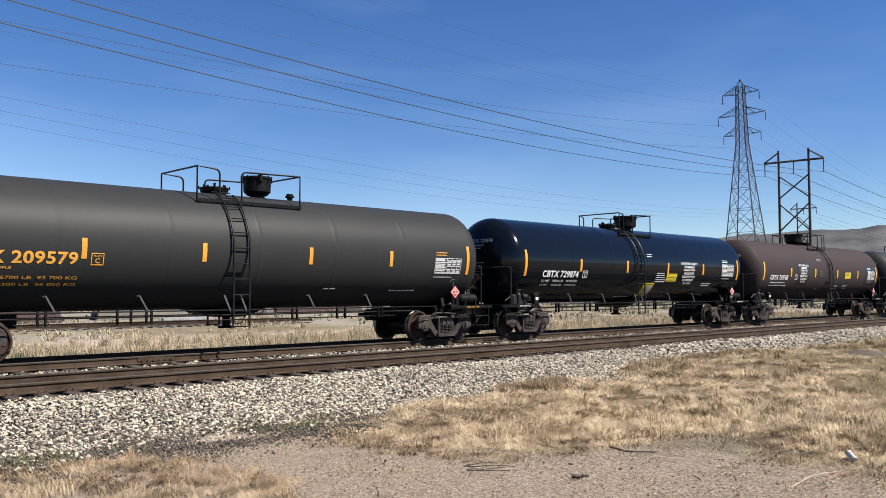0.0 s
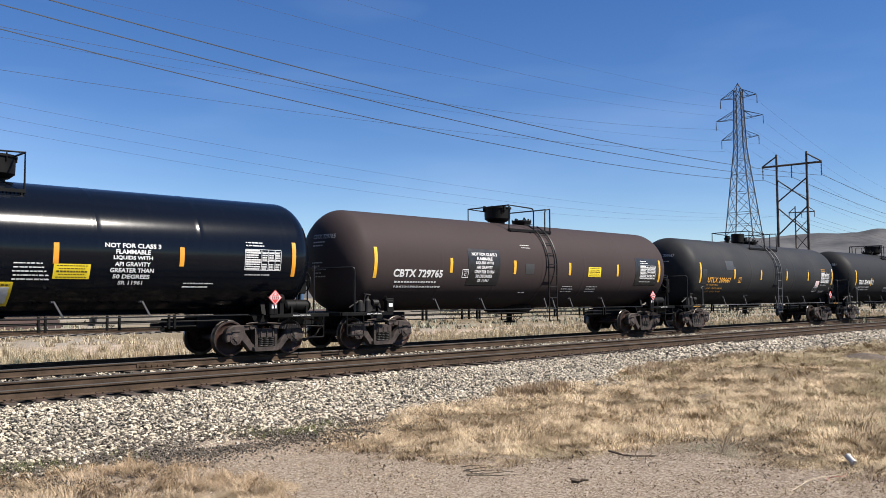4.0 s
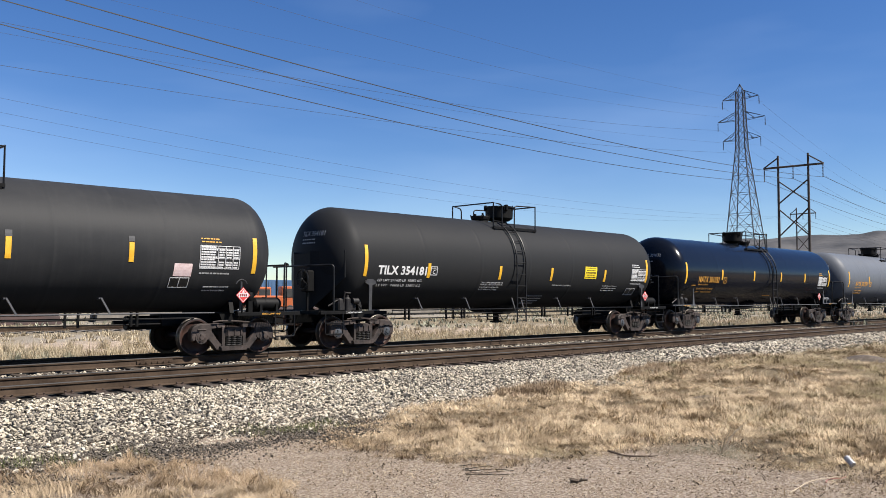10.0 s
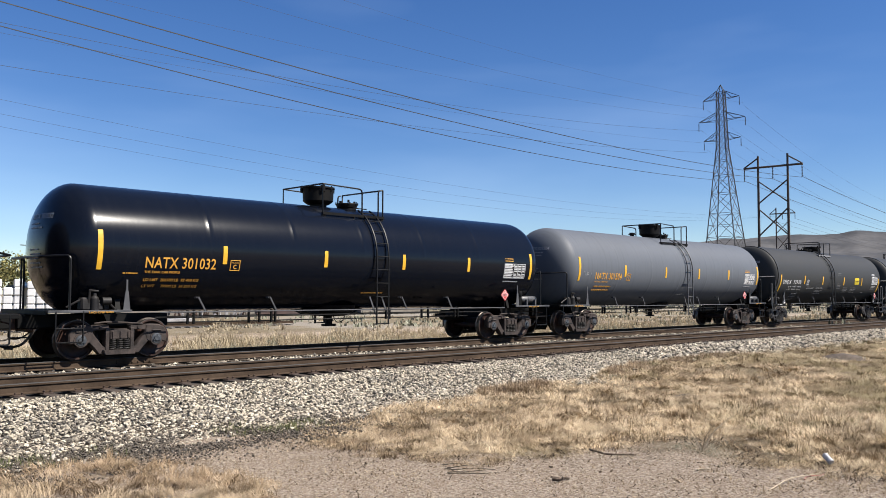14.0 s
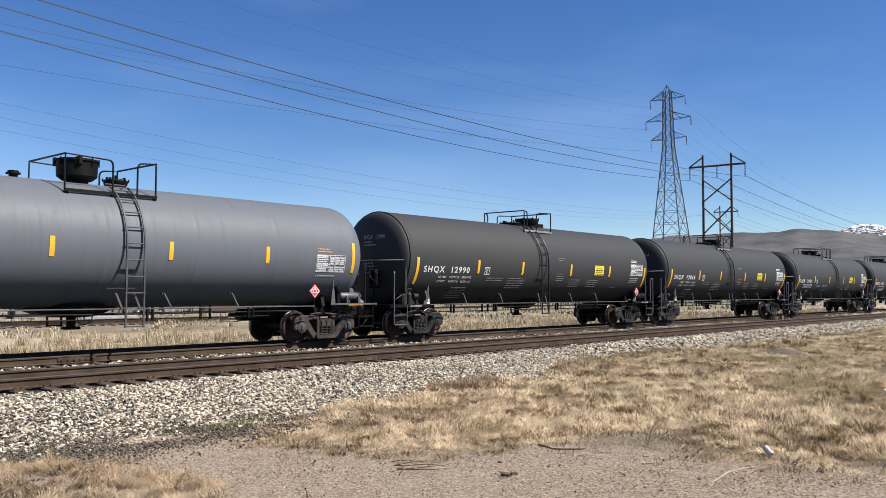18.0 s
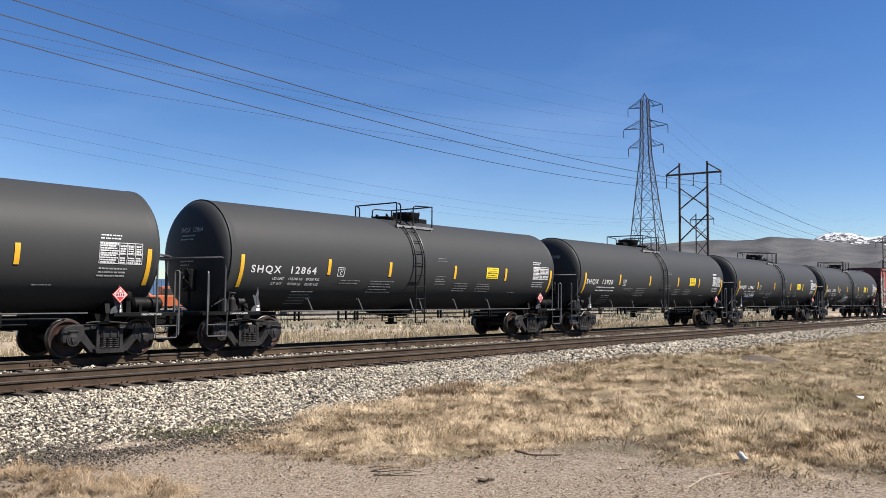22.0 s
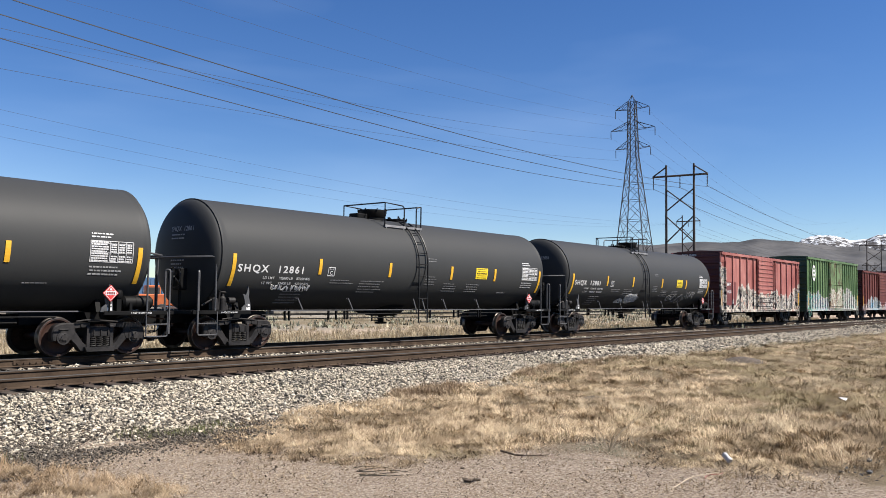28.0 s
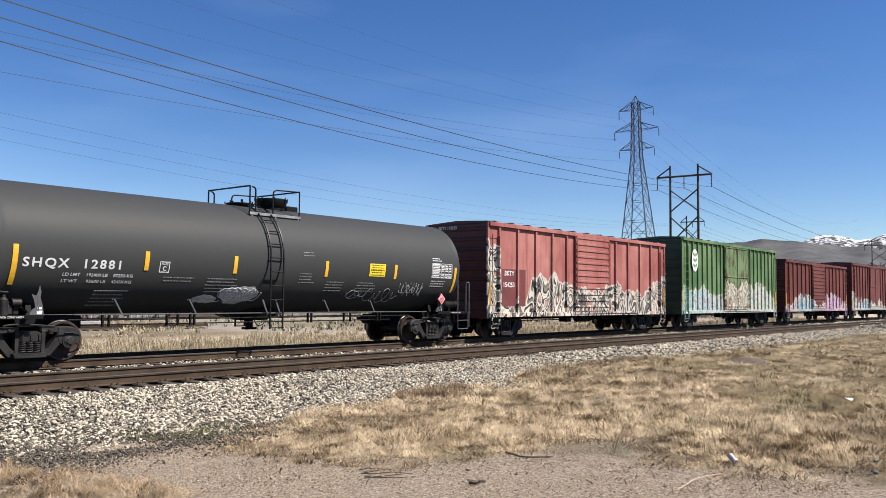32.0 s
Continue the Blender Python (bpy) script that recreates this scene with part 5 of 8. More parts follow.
            if lab == "yellow and white label":
                b = Mesh()
                skin_patch(b, R, zc, xa + w * 0.45, xa + w * 0.92, za + h * 0.12, zb - h * 0.2, 0.012)
                put("white_field", b.done("white_field", M["white_ink"], 0), st)
    if spec.get("notice"):
        xa, xb, zt, zb, ink2 = spec["notice"]
        lines = ["NOT FOR CLASS 3", "FLAMMABLE", "LIQUIDS WITH", "API GRAVITY", "GREATER THAN", "50 DEGREES", "SR 11961"]
        widths = (1.0, 0.62, 0.70, 0.64, 0.78, 0.66, 0.44)
        for k, (t, w) in enumerate(zip(lines, widths)):
            h = (zt - zb) / len(lines)
            mid = (xa + xb) / 2
            skin_text(car, "notice_line", t, mid - w * (xb - xa) / 2, mid + w * (xb - xa) / 2, zt - (k + 0.5) * h, h * 0.74, ink2, R, zc, 0.03, out=0.011)
    for t, xa, xb, zz in spec.get("words", ()):
        skin_text(car, "instruction", t, xa, xb, zz, 0.05, "white_ink", R, zc, 0.01)
    # hazard placard in its holder
    b = Mesh()
    xh, zh, d = spec.get("placard", 6.98), 1.50, 0.20
    b.prism([(xh - d, zh), (xh, zh - d), (xh + d, zh), (xh, zh + d)], -1.515, -1.505)
    pla = part("placard", b, M["red_ink"], car, "red diamond hazard placard with a white line and number band", 0)
    for k, (e, mat_name) in enumerate(((0.88, "white_ink"), (0.78, "red_ink"))):
        b = Mesh()
        b.prism([(xh - d * e, zh), (xh, zh - d * e), (xh + d * e, zh), (xh, zh + d * e)], -1.518 - 0.003 * k, -1.515 - 0.003 * k)
        put("placard_field", b.done("placard_field", M[mat_name], 0), pla)
    b = Mesh()
    b.box(xh - 0.125, xh + 0.125, -1.525, -1.521, zh - 0.045, zh + 0.045)
    put("number_band", b.done("number_band", M["white_ink"], 0), pla)
    b = Mesh()
    b.prism([(xh - 0.035, zh + 0.065), (xh + 0.035, zh + 0.065), (xh + 0.02, zh + 0.10), (xh, zh + 0.13), (xh - 0.025, zh + 0.095)], -1.525, -1.521)
    put("flame_sign", b.done("flame_sign", M["white_ink"], 0), pla)
    for k in range(4):
        b = Mesh()
        b.box(xh - 0.105 + k * 0.055, xh - 0.065 + k * 0.055, -1.528, -1.525, zh - 0.03, zh + 0.03)
        put("placard_digit", b.done("placard_digit", M["dark_red"], 0), pla)
    b = Mesh()
    b.tube([(xh, -1.49, zh - d), (xh, -1.47, 1.06)], 0.018, 6)
    b.box(xh - 0.1, xh + 0.1, -1.504, -1.49, zh - 0.1, zh + 0.1)
    part("placard_holder", b, M["frame_black"], car)
    # writing on the tank's end
    skin_end(car, spec)
    for s in (-1, 1):
        add_truck(car, s * TRUCK_X, spec["caps"], spec.get("cast", "truck"))
    add_ends(car, 9.0)
    for k, fn in enumerate(spec.get("tags", ())):
        fn(car, R, zc, k)
    return car


def skin_end(car, spec):
    """Small writing on the head that faces the camera."""
    R, zc, half, head = spec["R"], spec["zc"], spec["half"], spec["head"]

    def put_on(y, z):
        q = min(math.hypot(y, z - zc) / R, 0.99)
        e = math.sqrt(1 - q * q) * head if spec["crisp"] else math.sqrt(max(1 - q ** 2.17, 0)) * head
        return (-half - e - 0.012, y, z)
    v, f = letters(spec["mark"], 1.0, 0.01)
    ax, bx = min(p[0] for p in v), max(p[0] for p in v)
    k = 0.95 / (bx - ax)
    for i, word in enumerate(spec["mark"].split()):
        v, f = letters(word, 1.0, 0.01)
        shift = ax - min(p[0] for p in v) if i == 0 else bx - max(p[0] for p in v)
        b = Mesh()
        b.add([put_on(0.25 - (p[0] + shift - ax) * k, zc + 0.62 + p[1] * k * 1.1) for p in v], f)
        put("end_mark", b.done("end_mark", M["grey_ink"], 0, False), car)
    b = Mesh()
    rr = random.Random(spec["at"])
    for row in range(7):
        z = zc + (0.50 if row < 2 else 0.1) - row * 0.1
        x = 0.2
        while x > -0.45 + rr.uniform(0, 0.3):
            w = rr.uniform(0.05, 0.13)
            q = [put_on(x, z), put_on(x - w, z), put_on(x - w, z + 0.035), put_on(x, z + 0.035)]
            b.add(q + [(p[0] - 0.004, p[1], p[2]) for p in q], [(0, 1, 2, 3), (7, 6, 5, 4), (0, 4, 5, 1), (1, 5, 6, 2), (2, 6, 7, 3), (3, 7, 4, 0)])
            x -= w + 0.03
    tagged(part("end_writing", b, M["grey_ink"], car, "", 0), kind="stuff")


def scrawl(x0, x1, z0, z1, seed, mat="spray_white", loops=7, r=0.014):
    """Spray-painted loops on a tank's side."""
    def fn(car, R, zc, k):
        b = Mesh()
        n = loops * 26
        pts = []
        for i in range(n + 1):
            t = i / n
            q = t * loops * 2 * math.pi
            wob = 0.75 + 0.35 * math.sin(q * 0.31 + seed)
            x = x0 + (x1 - x0) * t + 0.16 * wob * math.cos(q) + 0.04 * math.sin(q * 0.7 + seed)
            z = (z0 + z1) / 2 + (z1 - z0) * 0.5 * wob * math.sin(q + 0.5 * math.sin(q * 0.37 + seed))
            a = math.asin((z - zc) / R)
            pts.append((x, -(R + 0.0) * math.cos(a), zc + R * math.sin(a)))
        b.tube(pts, r, 4)
        part("scrawl", b, M[mat], car, "white spray-painted scrawl", 0)
    return fn


def scribble(x0, x1, z0, z1, seed, strokes=9, mat="spray_white", r=0.011):
    """Quick sprayed strokes in a row, like hurried writing."""
    def fn(car, R, zc, k):
        rr = random.Random(seed)
        b = Mesh()
        w = (x1 - x0) / strokes
        for i in range(strokes):
            pts, x = [], x0 + i * w
            up = rr.random() < 0.5
            for j in range(rr.randint(3, 5)):
                pts.append((x + w * rr.uniform(0.05, 0.9), z0 + (z1 - z0) * (rr.uniform(0.6, 1.0) if up else rr.uniform(0.0, 0.4))))
                up = not up
            pts = [(px, -R * math.cos(math.asin((pz - zc) / R)), pz) for px, pz in pts]
            b.tube(rounded(pts, 0.03, 3), r, 4)
        part("scribble", b, M[mat], car, "hurried white spray-painted scribble", 0)
    return fn


def blot(x0, x1, z0, z1, seed, mat="spray_white"):
    """A rough patch of spray paint."""
    def fn(car, R, zc, k):
        rr = random.Random(seed)
        b = Mesh()
        n = 40
        for i in range(n):
            t = (i + 0.5) / n
            w = (x1 - x0) / n
            h = (z1 - z0) / 2 * math.sqrt(max(1 - (2 * t - 1) ** 2, 0.02)) * (1 + 0.10 * math.sin(t * 23 + seed) + 0.05 * rr.uniform(-1, 1))
            mid = (z0 + z1) / 2 + (z1 - z0) * 0.06 * math.sin(t * 7 + seed)
            skin_patch(b, R, zc, x0 + i * w, x0 + (i + 1) * w + 0.002, mid - h, mid + h, 0.006 + 0.0003 * (i % 3))
        part("paint_patch", b, M[mat], car, "rough patch of pale spray paint", 0)
    return fn


def fittings(pot=None, can=None, cover=None, hatch=None, stub=None, valve=None):
    """The list of what stands on the crown: (name, x, y, radius, foot, top, shape, label)."""
    out = []
    if pot:
        out.append(("valve_housing", pot[0], 0.0, pot[1], 4.08, 4.66, "pot", "black drum-shaped valve housing"))
    if can:
        out.append(("valve_housing", can[0], 0.0, can[1], 4.10, 4.60, "can", "black upright can-shaped valve housing"))
    if cover:
        out.append(("manway", cover[0], 0.0, cover[1], 4.09, 4.27, "cover", "low bolted manway cover"))
    if hatch:
        out.append(("hatch", hatch[0], 0.0, hatch[1], 4.13, 4.47, "hatch", "black round hatch over the fittings"))
        out.append(("fitting_box", hatch[0] + hatch[1] * (1.35 if hatch[2] > 0 else -1.35), 0.0, 0.24, 4.13, 4.30, "box", "low black cover box"))
        out.append(("manway", hatch[0] - hatch[1] * (2.4 if hatch[2] > 0 else -2.4), 0.0, 0.42, 4.12, 4.24, "cover", "low bolted manway cover"))
    if stub:
        out.append(("vent_stub", stub[0], 0.0, 0.16, 4.09, stub[1], "stub", "black capped vent pipe"))
    if valve:
        out.append(("relief_valve", valve, -0.25, 0.13, 4.06, 4.25, "stub", "small black relief valve"))
    return out


OLD = dict(R=1.515, zc=2.585, half=7.72, head=0.82, crisp=False, strips=[-7.55, -4.45, -1.45, 1.52, 4.40, 7.55], panel=(6.15, 7.25, 2.08, 2.54), strip="yellow",
           caps="truck_brown", cast="truck_brown", lad=-0.6, plat=(-1.5, 1.54), brake=1, mark_x=(-6.5, -4.7), rings=(-4.9, -2.4, 0.0, 2.4, 4.9), post="elbow",
           strip_ends=(2.05, 2.94), strip_mid=(2.25, 2.70), plate=-4.3, bold=0.028)
SHQ = dict(R=1.555, zc=2.60, half=7.9, head=0.42, crisp=True, strips=[-7.55, -4.41, -1.78, 1.53, 4.57, 7.69], panel=(6.42, 7.5, 2.23, 2.72), strip="yellow",
           caps="truck", lad=-0.43, plat=(-0.93, 0.89), brake=-1, mark_x=(-7.24, -4.9), ink="stencil_white", paint="charcoal", bold=0.022, rail_grey=True, post="horn", hand=(8.0, 2.48),
           strip_ends=(1.74, 2.61), strip_mid=(2.14, 2.60), plate=-4.05, limit_x=(-6.45, -4.72, 1.99), mark_z=2.22, mark_h=0.255,
           top=fittings(hatch=(0.62, 0.48, 1)),
           small_ink="faint_ink", label="charcoal grey jacketed tank car with flat ends and yellow strips", tank="charcoal grey steel tank with flat ends",
           small=((-3.9, -2.9, 1.98, 2), (-2.6, -1.5, 1.98, 5), (0.6, 1.1, 2.82, 2), (0.5, 1.1, 2.2, 4), (1.6, 2.4, 1.98, 4), (2.9, 3.8, 1.98, 4), (5.0, 5.6, 1.7, 1), (-5.6, -4.7, 1.62, 5)),
           stickers=((3.36, 4.08, 2.2, 2.6, "sign_yellow", "yellow emergency contact sticker"),))
FLIP = dict(lad=0.25, plat=(-1.02, 0.83), top=fittings(hatch=(-0.62, 0.50, -1)), strips=[-7.51, -4.38, -1.31, 1.92, 4.57, 7.69], mark_x=(-7.37, -5.03))
SPECS = [
    dict(OLD, at=-1.1, mark="UTLX 209579", limits=("LD LMT 206700 LB  93 700 KG", "LT WT   79300 LB  36 000 KG"), mark_x=(-7.15, -4.54), ink="amber_ink", paint="satin_black", strip="orange", mark_z=2.25, mark_h=0.28, plate=-4.26, plate_z=2.11,
         lad=-0.58, top=fittings(pot=(0.80, 0.38), cover=(-0.5, 0.38), valve=1.70), limit_x=(-6.95, -4.5, 1.83), strips=[-7.55, -4.42, -1.55, 1.56, 4.38, 7.56],
         label="matt black tank car with amber stencils", tank="matt black steel tank", small=((2.2, 2.7, 1.6, 1), (4.6, 5.6, 1.55, 1))),
    dict(OLD, at=16.86, mark="CBTX 729874", limits=("LD LMT    200600 LBS     90 800 KGS", "LT WT      85400 LBS     38 900 KGS"), mark_x=(-6.61, -4.55), ink="white_ink", paint="glossy_black", strip="orange", bold=0.035, mark_z=2.135, mark_h=0.255, plate_z=2.01,
         lad=-0.62, plat=(-1.22, 1.02), post="box", top=fittings(pot=(0.66, 0.46), cover=(-0.62, 0.36)), limit_x=(-6.56, -4.53, 1.90),
         label="glossy blue-black tank car with white stencils and yellow stickers", tank="glossy blue-black steel tank", panel=(6.1, 7.15, 2.2, 2.72),
         stickers=((1.49, 2.27, 1.93, 2.25, "sign_yellow", "yellow contact sticker"), (-0.01, 0.73, 1.35, 1.85, "sign_yellow", "yellow and white label")),
         notice=(2.56, 3.87, 2.76, 1.79, "white_ink"), small=((0.67, 1.41, 2.25, 5), (4.5, 5.3, 1.85, 2), (-0.04, 0.41, 3.0, 2), (-6.64, -5.9, 1.30, 2)), small_ink="white_ink",
         words=(("STEAM OUTLET   STEAM INLET", -1.56, -0.47, 1.32),)),
    dict(OLD, at=34.75, mark="CBTX 729765", mark_x=(-6.85, -4.85), ink="white_ink", paint="brown", bold=0.035, mark_z=2.205, mark_h=0.25, lad=0.43, plat=(-1.19, 1.05), brake=1, plate=-4.0, plate_z=2.10, post="box", board=True,
         label="dull brown tank car with a black notice panel", tank="dull brown steel tank", panel=(6.1, 7.2, 2.18, 2.70), top=fittings(pot=(-0.70, 0.47), cover=(0.62, 0.36)), strips=[-7.55, -4.50, -1.49, 1.52, 4.53, 7.5],
         stickers=((-3.75, -2.24, 1.87, 3.03, "black_ink", "black painted notice panel"), (2.64, 3.43, 2.21, 2.57, "sign_yellow", "yellow contact sticker"), (-0.95, -0.49, 2.27, 2.61, "patch_grey", "dark touch-up patch"), (5.77, 7.36, 1.93, 2.99, "black_ink", "black painted panel")),
         notice=(-3.58, -2.40, 2.93, 1.95, "white_ink"), small=((-1.09, -0.58, 3.24, 2), (-1.01, -0.56, 1.63, 1), (1.26, 2.0, 1.84, 3), (2.7, 3.43, 1.84, 3))),
    dict(OLD, at=52.85, half=7.38, strips=[-7.21, -4.09, -1.38, 1.50, 4.10, 7.3], mark="UTLX 209667", limits=("LD LMT   198300 LB   89 300 KG", "LT WT     65100 LB   30 900 KG"), mark_x=(-6.54, -4.41), ink="amber_ink", paint="worn_black", mark_z=2.19, mark_h=0.25, lad=0.45, plat=(-1.49, 1.53), brake=-1, plate=-3.68, plate_z=2.08, panel=(5.8, 6.87, 2.15, 2.70),
         limit_x=(-6.45, -5.0, 1.82), top=fittings(can=(-0.71, 0.32), cover=(0.58, 0.38), stub=(-1.8, 4.44)), rail_grey=True,
         label="worn black tank car with amber stencils", tank="worn black steel tank",
         stickers=((-7.08, -6.67, 2.01, 2.66, "patch_dark", "dark repainted patch"), (-4.88, -4.16, 2.66, 3.08, "patch_grey", "grey repainted patch"), (5.16, 5.62, 1.95, 2.25, "pink_sheet", "pale pink paper sticker"), (5.1, 5.6, 1.68, 1.92, "black_ink", "small black sticker outlined in white"),
                   (-4.17, -4.01, 2.62, 2.82, "patch_grey", "grey repainted patch"), (1.43, 1.57, 2.70, 2.84, "patch_grey", "grey repainted patch"), (4.03, 4.17, 2.72, 2.84, "patch_grey", "grey repainted patch")),
         small=((-2.4, -1.9, 1.5, 1), (6.0, 6.8, 1.7, 2))),
    dict(OLD, at=70.95, half=7.38, strips=[-7.18, -4.72, -1.49, 1.21, 4.41, 7.25], strip_mid=(2.04, 2.48), placard=7.1, mark="TILX 354181", limits=("LD LMT 211400 LB  95850 KG", "LT WT   74600 LB  33850 KG"), mark_x=(-6.72, -4.81), ink="white_ink", paint="matt_black", bold=0.035, mark_z=2.24, lad=-0.55, plat=(-1.29, 0.90), brake=-1, shield=True, strip="yellow",
         plate=-4.65, plate_z=2.12, limit_x=(-6.66, -4.94, 1.95), post="arch", top=fittings(pot=(0.08, 0.50), cover=(-0.9, 0.34)), panel=(6.2, 7.2, 2.1, 2.55),
         label="matt black tank car with white stencils and end shields", tank="matt black steel tank",
         stickers=((3.14, 3.87, 2.14, 2.58, "sign_yellow", "yellow contact sticker"), (6.1, 6.7, 1.55, 1.8, "black_ink", "black field outlined in white")),
         small=((4.4, 5.4, 1.88, 3), (0.3, 1.2, 1.5, 4)), caps="bearing",
         words=(("CONSULT OWNER BEFORE REPAIRING TANK", -2.31, -1.24, 1.93), ("SHARP OBJECTS MUST NOT CONTACT LINER", -2.31, -1.24, 1.86), ("DO NOT STEAM OR CLEAN TANK WITH", -2.31, -1.4, 1.78), ("BOILING WATER OR CAUSTIC SODA", -2.31, -1.45, 1.71), ("VENT TANK WHEN UNLOADING", 1.37, 2.44, 1.88))),
    dict(OLD, at=88.97, mark="NATX 301032", limits=("LD LMT  206100 LB  93 450 KG", "LT WT     79900 LB  36 250 KG"), mark_x=(-6.56, -4.74), ink="amber_ink", bold=0.012, paint="glossy_navy", mark_z=2.24, lad=0.64, plat=(-1.10, 1.15), brake=1, caps="bearing", post="stanchion", deck=1.14, edge="frame_grey", res_grey=True, rail_grey=True, placard=6.2,
         plate=-4.34, plate_z=2.09, limit_x=(-6.54, -5.13, 1.84), top=fittings(pot=(-0.54, 0.46), cover=(0.55, 0.33)), strips=[-7.64, -4.50, -1.36, 1.56, 4.41, 7.6], panel=(6.2, 7.3, 2.08, 2.56),
         label="glossy navy-black tank car with amber stencils", tank="glossy navy-black steel tank", small=((0.2, 1.0, 1.55, 1), (-7.1, -6.7, 1.98, 1)), small_ink="amber_ink"),
    dict(OLD, at=107.07, mark="NATX 301504", mark_x=(-6.49, -4.67), ink="amber_ink", bold=0.012, paint="grey", mark_z=2.245, lad=0.68, plat=(-0.77, 1.5), brake=1, caps="bearing", res_grey=True, rail_grey=True, post="stanchion", deck=1.14, edge="frame_grey", placard=6.2, strips=[-7.55, -4.42, -1.25, 1.65, 4.55, 7.68],
         plate=-4.3, plate_z=2.10, limit_x=(-6.44, -5.1, 1.84), top=fittings(pot=(-0.04, 0.48), cover=(0.95, 0.30), stub=(-1.52, 4.25)), panel=(6.28, 7.36, 2.06, 2.54),
         label="dusty light grey tank car with faded amber stencils", tank="light grey steel tank with run-off streaks", small=((0.2, 1.0, 1.55, 1),), tags=(scribble(-7.3, -6.7, 2.2, 2.42, 3, 3, "grey_ink", 0.006),)),
    dict(SHQ, at=125.1, mark="SHQX  12990", limits=("LD LMT    191700 LB    86950 KG", "LT WT      94300 LB    42750 KG")),
    dict(SHQ, at=143.1, mark="SHQX  12864", limits=("LD LMT    192300 LB    87200 KG", "LT WT      93700 LB    42500 KG")),
    dict(SHQ, at=161.1, mark="SHQX  12920", **FLIP),
    dict(SHQ, at=179.1, mark="SHQX  12861", limits=("LD LMT    192600 LB    87350 KG", "LT WT      93400 LB    42350 KG"), tags=(scribble(-6.1, -4.6, 1.62, 1.82, 3, 10, "stencil_white", 0.016), scribble(-6.0, -4.7, 1.64, 1.80, 8, 8, "stencil_white", 0.014)), **FLIP),
    dict(SHQ, at=197.1, mark="SHQX  12881", limits=("LD LMT    192400 LB    87250 KG", "LT WT      93600 LB    42450 KG"), mark_x=(-7.38, -5.08),
         tags=(blot(-2.02, -0.75, 1.34, 1.80, 2, "spray_grey"), scrawl(-1.95, -0.85, 1.42, 1.74, 2, "spray_white", 13, 0.016), blot(-2.78, -2.05, 1.34, 1.55, 5, "spray_grey"), scrawl(-2.75, -2.1, 1.36, 1.53, 4, "spray_white", 8, 0.012), scrawl(2.6, 3.4, 1.5, 1.75, 5, "grey_ink", 4, 0.010), scrawl(3.5, 4.9, 1.36, 1.8, 8, "grey_ink", 5, 0.010), scribble(4.9, 6.15, 1.5, 2.1, 6, 6, "spray_white", 0.013), scribble(5.0, 6.1, 1.6, 2.05, 9, 5, "spray_white", 0.011))),
]
for spec in SPECS:
    tank_car(spec)


